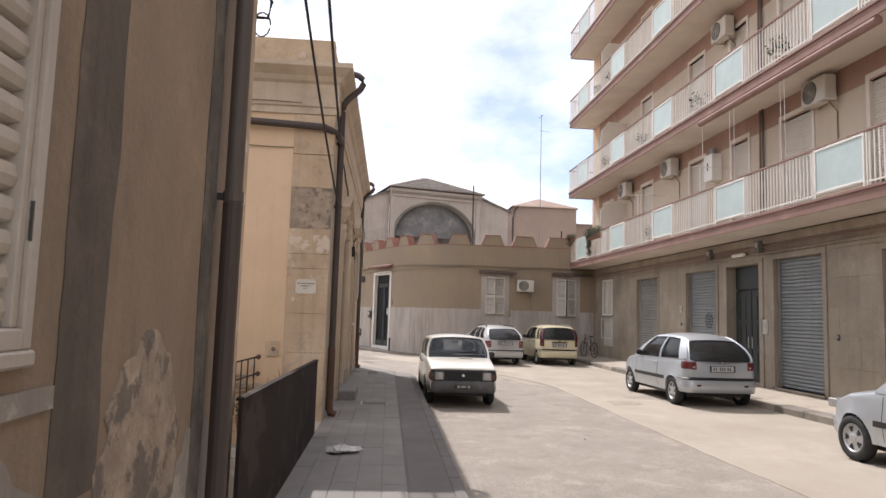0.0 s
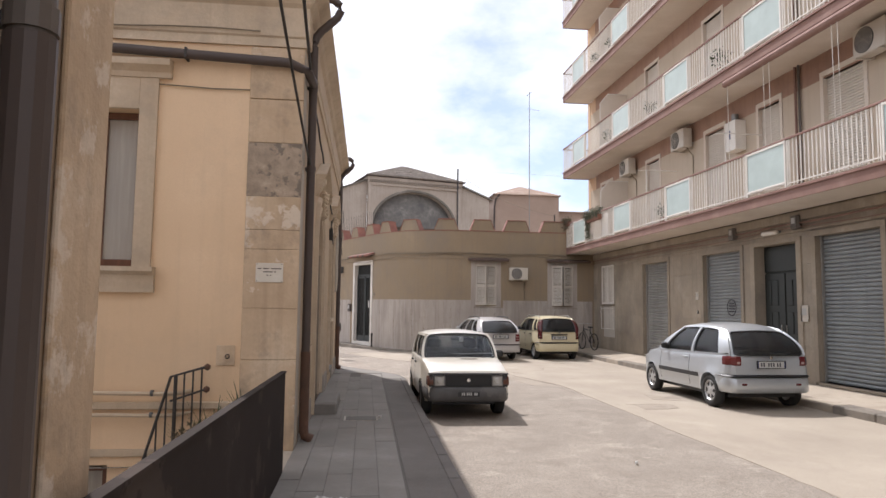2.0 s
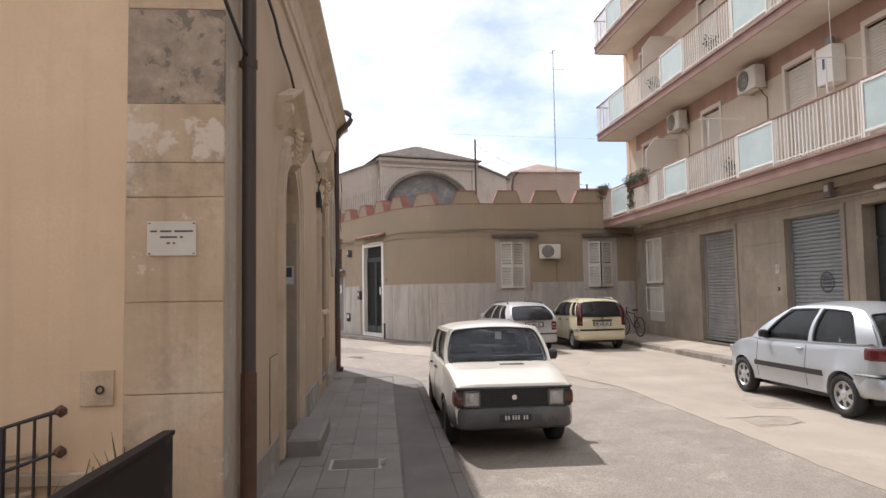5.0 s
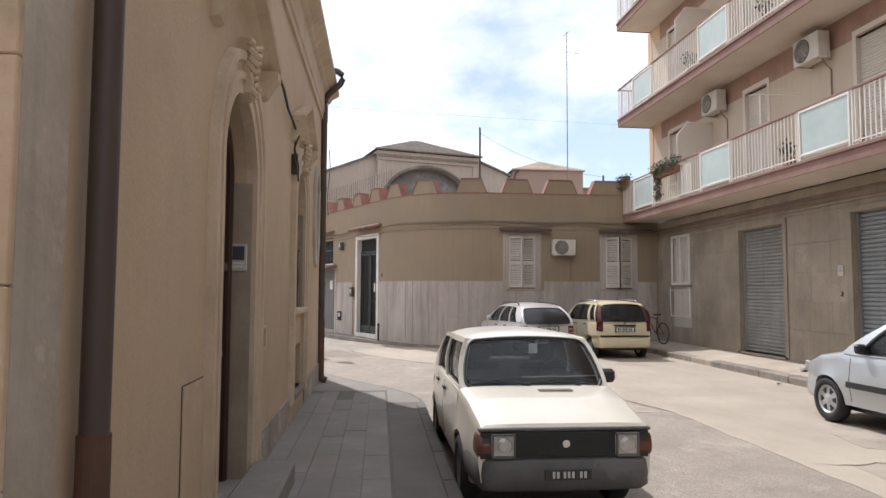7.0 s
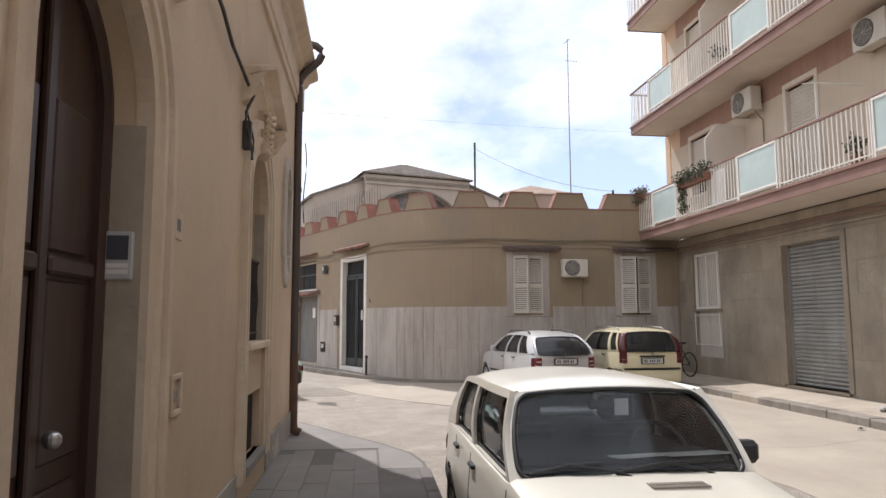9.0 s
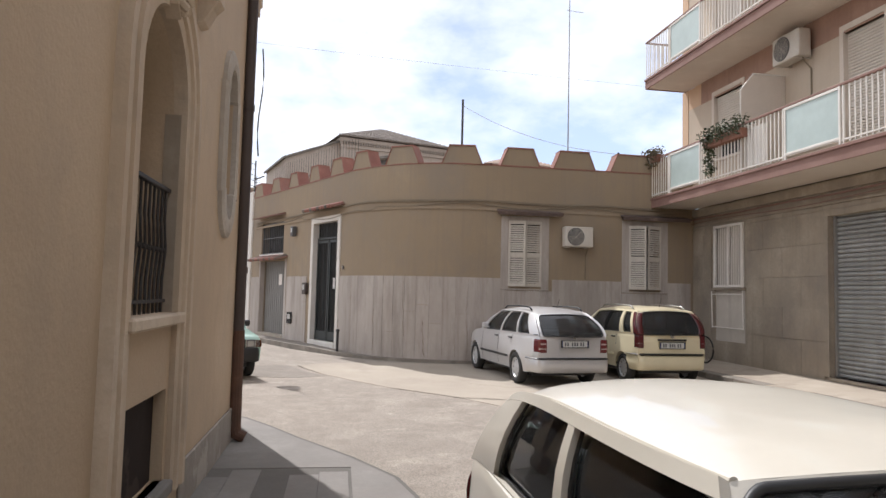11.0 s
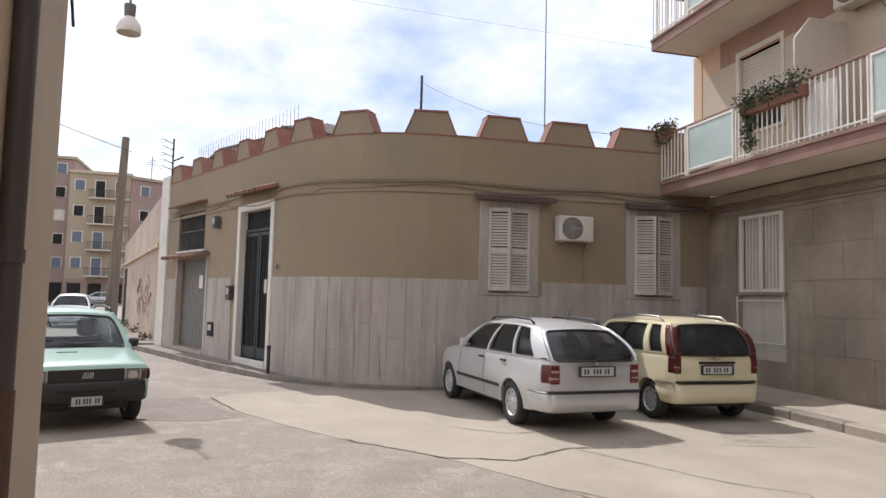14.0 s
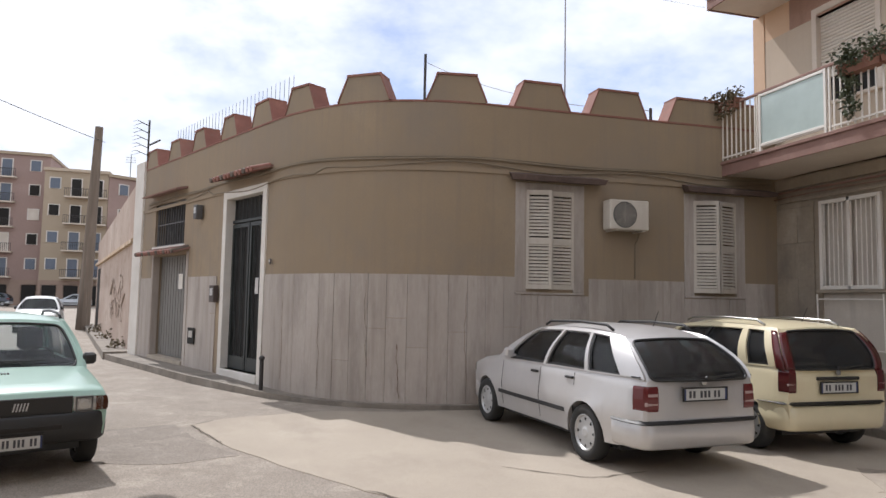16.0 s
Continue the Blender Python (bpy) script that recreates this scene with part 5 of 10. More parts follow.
        if S.get("pillar_lamps"):
            bm = bmesh.new()
            span(0.962, 1.0, 0.962, 1.0, 0.0, 0.93, 0.03, bm, -0.024, 3, 10)
            part("pillar_lamp", bm, "lamp_dark_red", car, "tall dark red lamp on the pillar", smooth=True)
    for front in (True, False):
        E_ = end(front)
        e0, va, vb = g.get("edge", 0.05), (0.03 if front else g.get("rv0", 0.06)), g.get("ev1", 0.93)

        def espan(u0, u1, va_, vb_, thick=0.03, target=frame_bm, inset=0.0, nu=8, nv=5):
            def fn(u, v):
                u_ = 1 - u if front else u
                p = E_(u0 + (u1 - u0) * u_, va_ + (vb_ - va_) * v)
                p.y -= (1 if front else -1) * inset
                return p
            shell(target, fn, nu, nv, thick)
        espan(0, e0, 0, 1, nu=1)
        espan(1 - e0, 1, 0, 1, nu=1)
        espan(e0, 1 - e0, 0, va, nv=1)
        espan(e0, 1 - e0, vb, 1, nv=1)
        if S.get("pillar_lamps") and not front:
            for ua, ub in ((-0.012, e0), (1 - e0, 1.012)):
                bm = bmesh.new()
                espan(ua - 0.012 if ua < 0 else ua, ub + 0.012 if ub > 1 else ub, 0.0, 0.93, 0.04, bm, -0.022, 3, 10)
                part("pillar_lamp", bm, "lamp_dark_red", car, "tall dark red lamp on the pillar", smooth=True)
        bm = bmesh.new()
        espan(e0, 1 - e0, va, vb, 0.005, bm, 0.006)
        part("windscreen" if front else "rear_window", bm, S.get("front_glass", "glass_clear") if front else S.get("rear_glass", "glass_dark"), car)
        # rounded corners of the opening, and the rubber seal round it
        ru, rv = g.get("end_round", (0.05, 0.13))
        way = 1 if front else -1
        ring = []
        for i, (cu, cv, du, dv) in enumerate(((e0, va, 1, 1), (1 - e0, va, -1, 1), (1 - e0, vb, -1, -1), (e0, vb, 1, -1))):
            arc_ = []
            for k in range(7):
                a_ = math.pi / 2 * k / 6
                arc_.append((cu + du * ru * (1 - math.sin(a_)), cv + dv * rv * (1 - math.cos(a_))))
            ring += arc_ if i % 2 else arc_[::-1]
            face = [E_(*p_) + Vector((0, way * 0.001, 0)) for p_ in arc_]
            tip = E_(cu, cv) + Vector((0, way * 0.001, 0))
            inn = Vector((0, -way * 0.022, 0))
            va_ = [frame_bm.verts.new(p_) for p_ in face]
            vb_ = [frame_bm.verts.new(p_ + inn) for p_ in face]
            vc_, vd_ = frame_bm.verts.new(tip), frame_bm.verts.new(tip + inn)
            for k in range(6):
                frame_bm.faces.new((vc_, va_[k], va_[k + 1]))
                frame_bm.faces.new((vd_, vb_[k + 1], vb_[k]))
                frame_bm.faces.new((va_[k], vb_[k], vb_[k + 1], va_[k + 1]))
        loop = []
        for p_, q_ in zip(ring, ring[1:] + ring[:1]):
            n_ = max(1, int(math.hypot(q_[0] - p_[0], q_[1] - p_[1]) / 0.08))
            loop += [E_(p_[0] + (q_[0] - p_[0]) * k / n_, p_[1] + (q_[1] - p_[1]) * k / n_) + Vector((0, way * 0.003, 0)) for k in range(n_)]
        bm = bmesh.new()
        tube(bm, loop + loop[:1], 0.013, 6)
        part("rubber_seal", bm, "trim_black", car, smooth=True)
    # roof
    FL, FR = side(-1), side(1)

    def roof(u, v):
        a, b = FL(1 - v, 1.0), FR(1 - v, 1.0)
        p = a.lerp(b, u)
        q = 4 * u * (1 - u)
        endb = 4 * v * (1 - v)
        p.z += 0.035 * q + (0.022 * min(1, q * 3) + 0.016 * q) * min(1, endb * 2.5)
        p.y += (g.get("bulge", 0.07) * q) * (1 if v > 0.5 else -1) * max(0, 1 - endb * 3)
        return p
    shell(frame_bm, roof, 14, 14, 0.03)
    # rounded seams along the pillars and the roof's edge
    for sg in (-1, 1):
        F = side(sg)
        for s_ in (0.0, 1.0):
            tube(frame_bm, [F(s_, v / 6) - Vector((sg * 0.024, (1 if s_ == 0 else -1) * 0.016, 0.012)) for v in range(7)], g.get("seam", 0.026), 8)
        tube(frame_bm, [F(s_ / 12, 1.0) + Vector((-sg * 0.010, 0, -0.002)) for s_ in range(13)], 0.013, 8)
    fr = part("cabin_frame", frame_bm, col, car, smooth=True)
    fr.data.set_sharp_from_angle(angle=radians(40))

    # inside: deck, dashboard, seats, steering wheel
    bm = bmesh.new()
    zb = max(belt_z(yfb), belt_z(yrb)) + 0.028
    prism(bm, [(-wbf + 0.05, yrb + 0.04), (wbf - 0.05, yrb + 0.04), (wbf - 0.05, yfb - 0.06), (-wbf + 0.05, yfb - 0.06)], "z", zb, zb + 0.012)
    box(bm, -wbf + 0.06, yfb - 0.42, zb + 0.012, wbf - 0.06, yfb - 0.12, zb + 0.05, 0.02)
    part("dashboard", bm, "seat_cloth", car)
    sy = yfb - 1.05
    top = zr - 0.13
    for sx in (-0.33, 0.33):
        bm = bmesh.new()
        box(bm, sx - 0.23, sy - 0.14, zb, sx + 0.23, sy, zb + 0.09, 0.04)
        box(bm, sx - 0.13, sy - 0.13, zb + 0.10, sx + 0.13, sy - 0.03, top, 0.04)
        tube(bm, [(sx - 0.05, sy - 0.08, zb + 0.08), (sx - 0.05, sy - 0.08, zb + 0.12)], 0.008, 6)
        tube(bm, [(sx + 0.05, sy - 0.08, zb + 0.08), (sx + 0.05, sy - 0.08, zb + 0.12)], 0.008, 6)
        part("seat_back", bm, "trim_black", car)
    bm = bmesh.new()
    box(bm, -wbf + 0.14, yrb + 0.45, zb, wbf - 0.14, yrb + 0.58, zb + 0.045, 0.02)
    part("rear_bench", bm, "seat_cloth", car)
    bm = bmesh.new()
    tube(bm, [(0.33 * S.get("drive", -1) + 0.17 * math.cos(a), yfb - 0.48 - 0.06 * math.sin(a), zb + 0.02 + 0.15 * math.sin(a)) for a in [2 * math.pi * i / 20 for i in range(21)]], 0.013, 6)
    part("steering_wheel", bm, "trim_black", car)

    # wheels
    for a in axles:
        for sg in (-1, 1):
            make_wheel(car, sg * (W / 2 - 0.095), a, r, 0.175, S["wheel"], sg)
    bm = bmesh.new()
    box(bm, -W / 2 + 0.2, y0 + 0.5, 0.18, W / 2 - 0.2, y1 - 0.5, sill + 0.05)
    for a in axles:
        box(bm, -W / 2 + 0.19, a - ra, 0.2, W / 2 - 0.19, a + ra, r + ra - 0.03)
    part("underbody", bm, "trim_black", car)

    # bumpers follow the plan
    def bumper(yend, sg, z0_, z1_, out, wrap, material, name="bumper"):
        bm = bmesh.new()
        zm = (z0_ + z1_) / 2
        right = []
        for k in range(6):
            y = yend - sg * (wrap - (wrap - 0.10) * k / 5)
            right.append(((side_x(y, zm) + 0.014, y, 0), (1, 0, 0), (0, 0, 1)))
        xe = side_x(yend - sg * 0.10, zm) + 0.014
        for k in range(1, 6):
            a_ = math.pi / 2 * k / 5
            right.append(((xe - 0.14 * (1 - math.cos(a_)), yend - sg * 0.10 + sg * (0.10 + out - 0.012) * math.sin(a_), 0), (math.cos(a_), sg * math.sin(a_), 0), (0, 0, 1)))
        right.append(((xe * 0.45, yend + sg * out, 0), (0, sg, 0), (0, 0, 1)))
        left = [((-p[0], p[1], 0), (-o[0], o[1], 0), u) for p, o, u in reversed(right)]
        h = (z1_ - z0_)
        sweep(bm, right + left, [(-0.10, z0_ + 0.01), (-0.03, z0_), (0.0, z0_ + 0.025), (0.010, z0_ + h * 0.5), (0.0, z1_ - 0.02), (-0.02, z1_), (-0.10, z1_ - 0.004)])
        o = part(name, bm, material, car, smooth=True)
        o.data.set_sharp_from_angle(angle=radians(50))
    for b_ in S["bumpers"]:
        bumper(y1 if b_[0] > 0 else y0, b_[0], *b_[1:])
    # doors: shut lines, handles, side mouldings, mirrors
    for sg in (-1, 1):
        for yd in S["shut"]:
            bm = bmesh.new()
            zt = belt_z(yd)
            zs = sill + 0.05
            pts = []
            for k in range(9):
                z = zs + (zt - 0.03 - zs) * k / 8
                pts.append((yd, z))
            for (ya, za), (yb, zb2) in zip(pts, pts[1:]):
                xa, xb = side_x(ya, za), side_x(yb, zb2)
                hexa(bm, [(sg * (xa - 0.01), ya - 0.004, za), (sg * (xa + 0.0025), ya - 0.004, za), (sg * (xa + 0.0025), ya + 0.004, za), (sg * (xa - 0.01), ya + 0.004, za),
                          (sg * (xb - 0.01), yb - 0.004, zb2), (sg * (xb + 0.0025), yb - 0.004, zb2), (sg * (xb + 0.0025), yb + 0.004, zb2), (sg * (xb - 0.01), yb + 0.004, zb2)])
            bmesh.ops.remove_doubles(bm, verts=bm.verts, dist=1e-4)
            part("door_gap", bm, "trim_black", car)
        for yh in S["handles"]:
            zh = belt_z(yh) - 0.09
            xh = side_x(yh, zh)
            bm = bmesh.new()
            box(bm, sg * (xh - 0.01), yh - 0.075, zh - 0.014, sg * (xh + 0.028), yh + 0.075, zh + 0.014, 0.007)
            part("door_handle", bm, S.get("handle_mat", "trim_black"), car)
        if S.get("strip"):
            zs0, zs1, smat = S["strip"]
            segs = [(axles[0] + ra + 0.05, axles[1] - ra - 0.05)]
            bm = bmesh.new()
            for a, b in segs:
                k = 10
                for i in range(k):
                    ya, yb = a + (b - a) * i / k, a + (b - a) * (i + 1) / k
                    xa, xb = side_x(ya, zs0), side_x(yb, zs0)
                    hexa(bm, [(sg * (xa - 0.01), ya, zs0), (sg * (xa + 0.016), ya, zs0), (sg * (xb + 0.016), yb, zs0), (sg * (xb - 0.01), yb, zs0),
                              (sg * (xa - 0.01), ya, zs1), (sg * (xa + 0.012), ya, zs1), (sg * (xb + 0.012), yb, zs1), (sg * (xb - 0.01), yb, zs1)])
            bmesh.ops.remove_doubles(bm, verts=bm.verts, dist=1e-4)
            part("side_moulding", bm, smat, car)
        ym = yfb - S.get("mirror_back", 0.32)
        if sg in S.get("mirrors", (-1, 1)):
            zm = belt_z(ym) + 0.09
            xm = side_x(ym, zm - 0.1)
            bm = bmesh.new()
            box(bm, sg * (xm - 0.06), ym - 0.03, zm - 0.05, sg * (xm + 0.03), ym + 0.03, zm - 0.015, 0.01)
            box(bm, sg * (xm - 0.02), ym - 0.045, zm - 0.055, sg * (xm + 0.11), ym + 0.055, zm + 0.065, 0.025)
            part("door_mirror", bm, S.get("mirror_mat", "trim_black"), car)
    # lamps: (name, end, x0, x1, z0, z1, wrap, material), mirrored
    for nm, e, xa, xb, za, zb_, proud, wrap, material in S["lamps"]:
        for sg in (-1, 1):
            yy = y1 if e > 0 else y0
            bm = bmesh.new()
            zm_ = (za + zb_) / 2
            if xb > W / 2 * 0.80:
                xe = side_x(yy, zm_)
                path = [((sg * xa, yy, 0), (0, e, 0)), ((sg * (xe - 0.03), yy, 0), (0, e, 0)), ((sg * xe, yy, 0), (sg * 0.75, e * 0.75, 0))]
                for k in range(1, 6):
                    y_ = yy - e * wrap * k / 5
                    path.append(((sg * side_x(y_, zm_), y_, 0), (sg, e * 0.25, 0)))
                h_ = zb_ - za
                sweep(bm, [(p_, o_, (0, 0, 1)) for p_, o_ in path], [(-0.04, za), (0.006, za + 0.006), (0.016, za + 0.03), (0.018, zm_), (0.012, zb_ - 0.03), (0.002, zb_ - 0.006), (-0.04, zb_)])
            else:
                box(bm, sg * xa, yy + e * proud, za, sg * xb, yy - e * wrap, zb_, 0.012)
            part(nm, bm, material, car)
    for fn in S.get("extras", ()):
        fn(car, S, belt_z, side_x)
    return car


def rails(car, S, belt_z, side_x):
    g = S["cabin"]
    for sg in (-1, 1):
        x = sg * (g["wr"] - 0.03)
        bm = bmesh.new()
        ya, yb = g["yfr"] - 0.08, g["yrr"] + 0.10
        z = g["zr"] + 0.015
        tube(bm, [(x, ya - 0.05, z - 0.02), (x, ya - 0.16, z + 0.025), (x, (ya + yb) / 2, z + 0.042), (x, yb + 0.24, z + 0.025), (x, yb + 0.12, z - 0.03)], 0.016, 8)
        part("roof_rail", bm, S.get("rail_mat", "trim_black"), car, smooth=True)


def aerial(car, S, belt_z, side_x):
    g = S["cabin"]
    bm = bmesh.new()
    y = g["yrr"] + 0.22
    tube(bm, [(0, y, g["zr"] + 0.03), (0, y - 0.09, g["zr"] + 0.20)], 0.005, 6, 0.003)
    part("aerial", bm, "trim_black", car)


def wipers(car, S, belt_z, side_x):
    """Two wipers parked low on the windscreen, each an arm from the scuttle and a long blade."""
    g = S["cabin"]

    def on_glass(x, v, out=0.016):
        zb_, zt_ = belt_z(g["yfb"]), g["zr"] - 0.03 - g.get("drop", 0.02)
        round_ = max(0.0, 1 - (x / g["wb"]) ** 2)
        return (x, g["yfb"] + (g["yfr"] - g["yfb"]) * v + g.get("bulge", 0.07) * round_ + out, zb_ + (zt_ - zb_) * v + 0.035 * round_ * v + out * 0.6)
    for pivot, x0, x1 in S.get("wipers", ((0.30, 0.10, -0.34), (-0.16, -0.28, 0.16))):
        xm = (x0 + x1) / 2
        bm = bmesh.new()
        tube(bm, [on_glass(pivot, -0.02, 0.03), on_glass(pivot + (xm - pivot) * 0.3, 0.07, 0.03), on_glass(xm, 0.155, 0.026)], 0.008, 6)
        w_ = part("wiper", bm, "trim_black", car)
        bm = bmesh.new()
        tube(bm, [on_glass(x0, 0.07), on_glass(xm, 0.15), on_glass(x1, 0.17)], 0.010, 6)
        part("wiper_blade", bm, "trim_black", w_)


def rear_wiper(car, S, belt_z, side_x):
    g = S["cabin"]
    bm = bmesh.new()
    y, z = g["yrb"] - g.get("bulge", 0.07) - 0.02, belt_z(g["yrb"]) + 0.03
    box(bm, -0.03, y - 0.02, z - 0.02, 0.05, y + 0.02, z + 0.02, 0.01)
    tube(bm, [(0, y, z), (0.38, y + 0.03, z + 0.03)], 0.009, 6)
    part("wiper", bm, "trim_black", car)


def badge(y, z, e, r=0.045):
    def fn(car, S, belt_z, side_x):
        bm = bmesh.new()
        for k in range(2):
            bmesh.ops.create_cone(bm, cap_ends=True, segments=20, radius1=r * (1 - 0.25 * k), radius2=r * (1 - 0.25 * k), depth=0.012, matrix=Matrix.Translation((0, y + e * 0.004 * k, z)) @ Matrix.Rotation(math.pi / 2, 4, "X"))
        part("badge", bm, "chrome", car)
    return fn


def plate_at(y, z, e, dark=False, width=0.52):
    def fn(car, S, belt_z, side_x):
        number_plate(car, y, z, e, dark, width)
    return fn


def black_panel(x, y, z0, z1, e, out=0.012, material="trim_black", name="grille", ribs=0):
    def fn(car, S, belt_z, side_x):
        bm = bmesh.new()
        box(bm, -x, y - e * 0.05, z0, x, y + e * out, z1, 0.006)
        g_ = part(name, bm, material, car)
        for i in range(ribs):
            bm = bmesh.new()
            z = z0 + (z1 - z0) * (i + 0.5) / ribs
            box(bm, -x * 0.98, y + e * out, z - 0.005, x * 0.98, y + e * (out + 0.008), z + 0.005)
            part("grille_bar", bm, material, g_)
    return fn


def round_headlamps(x, y, z, r):
    """Round reflector and bezel set in each square headlamp."""
    def fn(car, S, belt_z, side_x):
        for sg in (-1, 1):
            bm = bmesh.new()
            tube(bm, [(sg * x + r * math.cos(a), y, z + r * math.sin(a)) for a in [2 * math.pi * i / 24 for i in range(25)]], 0.004, 6)
            bmesh.ops.create_cone(bm, cap_ends=True, segments=24, radius1=r * 0.9, radius2=r * 0.5, depth=0.006, matrix=Matrix.Translation((sg * x, y + 0.001, z)) @ Matrix.Rotation(-math.pi / 2, 4, "X"))
            part("reflector", bm, "lamp_glass", car)
            bm = bmesh.new()
            w = r + 0.022
            for dx0, dx1, dz0, dz1 in ((-w, w, w - 0.014, w), (-w, w, -w, -w + 0.014), (-w, -w + 0.012, -w + 0.014, w - 0.014), (w - 0.012, w, -w + 0.014, w - 0.014)):
                box(bm, sg * x + dx0, y - 0.02, z + dz0, sg * x + dx1, y + 0.010, z + dz1)
            part("bezel", bm, "bumper_grey", car)
    return fn


def old_saloon_extras(car, S, belt_z, side_x):
    """Bonnet vent, bonnet gap, papers on the dashboard, mirror and pendant inside."""
    g = S["cabin"]
    # vent slits are raised strips whose darker colour stands in for slit shadow
    bm = bmesh.new()
    yv = g["yfb"] + 0.20
    for r_ in range(2):
        for i in range(18):
            x = -0.25 + i * 0.016
            zt = lerp_list(S["top"], yv) + lerp_list(S["crown"], yv)
            box(bm, x - 0.005, yv + 0.055 * r_ - 0.02, zt - 0.005, x + 0.004, yv + 0.055 * r_ + 0.022, zt + 0.004)
    part("bonnet_vent", bm, "kerb_worn", car)
    zb = belt_z(g["yfb"]) + 0.078
    for nm, x, y, sx, sy, rz in (("folded_map", -0.40, -0.20, 0.19, 0.11, 0.1), ("parking_slip", -0.08, -0.17, 0.15, 0.07, 0.15)):
        bm = bmesh.new()
        box(bm, -sx, -sy, 0, sx, sy, 0.008, 0.002)
        o = part(nm, bm, "paper", car, "pale papers on the dashboard")
        o.location, o.rotation_euler = (x, g["yfb"] + y, zb), (0.12, 0, rz)
    bm = bmesh.new()
    box(bm, -0.11, g["yfr"] - 0.02, g["zr"] - 0.13, 0.11, g["yfr"] + 0.0, g["zr"] - 0.075, 0.01)
    part("rear_view_mirror", bm, "trim_black", car)
    bm = bmesh.new()
    box(bm, -0.10, g["yfr"] + 0.055, g["zr"] - 0.155, -0.02, g["yfr"] + 0.062, g["zr"] - 0.065)
    part("tax_sticker", bm, "paper", car)


def boxy_front(car, S, belt_z, side_x):
    """Five slanting bars on the grille, a slot in the bumper, a vent on the bonnet."""
    for i in range(5):
        x = -0.05 + 0.025 * i
        bm = bmesh.new()
        hexa(bm, [(x - 0.007, 1.712, 0.625), (x + 0.004, 1.712, 0.625), (x + 0.004, 1.719, 0.625), (x - 0.007, 1.719, 0.625),
                  (x - 0.022, 1.712, 0.695), (x - 0.011, 1.712, 0.695), (x - 0.011, 1.719, 0.695), (x - 0.022, 1.719, 0.695)])
        part("emblem_bar", bm, "hub", car)
    bm = bmesh.new()
    box(bm, -0.34, 1.74, 0.445, 0.34, 1.763, 0.495, 0.01)
    part("bumper_slot", bm, "dark_hole", car)
    bm = bmesh.new()
    for i in range(9):
        box(bm, 0.02 + i * 0.026, 0.98, 0.865, 0.036 + i * 0.026, 1.06, 0.898)
    part("bonnet_vent", bm, "bumper_grey", car)


OLD = dict(name="old_hatchback", L=3.60, W=1.40, wb=2.225, fo=0.76, r=0.27, sill=0.25, belt=0.86, paint="paint_cream", wheel="steel",
           top=[(-1.80, 0.70), (-1.76, 0.80), (-1.6, 0.865), (-0.6, 0.875), (0.80, 0.885), (0.88, 0.90), (1.3, 0.855), (1.66, 0.785), (1.78, 0.757), (1.80, 0.735)],
           plan=[(-1.80, 0.90), (-1.65, 0.955), (-1.2, 0.985), (-0.2, 1.0), (0.9, 0.985), (1.5, 0.935), (1.80, 0.905)],
           crown=[(-1.80, 0.0), (0.80, 0.0), (0.95, 0.018), (1.6, 0.012), (1.80, 0.0)], crown_c=0.0, lift_f=0.10, tumble=0.035,
           cabin=dict(yfb=0.86, yfr=0.47, yrr=-1.22, yrb=-1.70, zr=1.305, seam=0.017, wr=0.56, wb=0.62, bulge=0.05, edge=0.018, v0=0.04, v1=0.90, ev1=0.965, drop=0.0, drop_r=0.085, end_round=(0.05, 0.14), round=(0.05, 0.06, 0.10, 0.08),
                      windows=[(0.025, 0.015, 0.43, 0.44, "c"), (0.465, 0.475, 0.80, 0.80, "c")]),
           bumpers=[(1, 0.29, 0.515, 0.06, 0.70, "bumper_grey"), (-1, 0.34, 0.53, 0.05, 0.5, "bumper_grey")],
           shut=(0.85, -0.22, -0.95), handles=(-0.10, -0.84), mirrors=(-1,), rear_glass="glass_screen", front_glass="glass_screen", mirror_back=0.22, wipers=((0.0, 0.55, 0.16), (-0.43, 0.12, -0.40)),
           lamps=[("headlamp", 1, 0.365, 0.545, 0.53, 0.69, 0.032, 0.05, "lamp_glass"), ("indicator", 1, 0.552, 0.64, 0.53, 0.69, 0.012, 0.12, "lamp_amber"), ("tail_lamp", -1, 0.50, 0.66, 0.56, 0.72, 0.01, 0.08, "lamp_red")],
           # grey strip above the grille: shaded bodywork under the bonnet edge, made solid
           extras=(wipers, old_saloon_extras, round_headlamps(0.455, 1.834, 0.61, 0.062), black_panel(0.62, 1.80, 0.515, 0.705, 1, 0.008, ribs=12), black_panel(0.635, 1.80, 0.707, 0.730, 1, 0.014, "bumper_grey", "grille_header"), plate_at(1.872, 0.415, 1, True), badge(1.825, 0.62, 1, 0.028)))
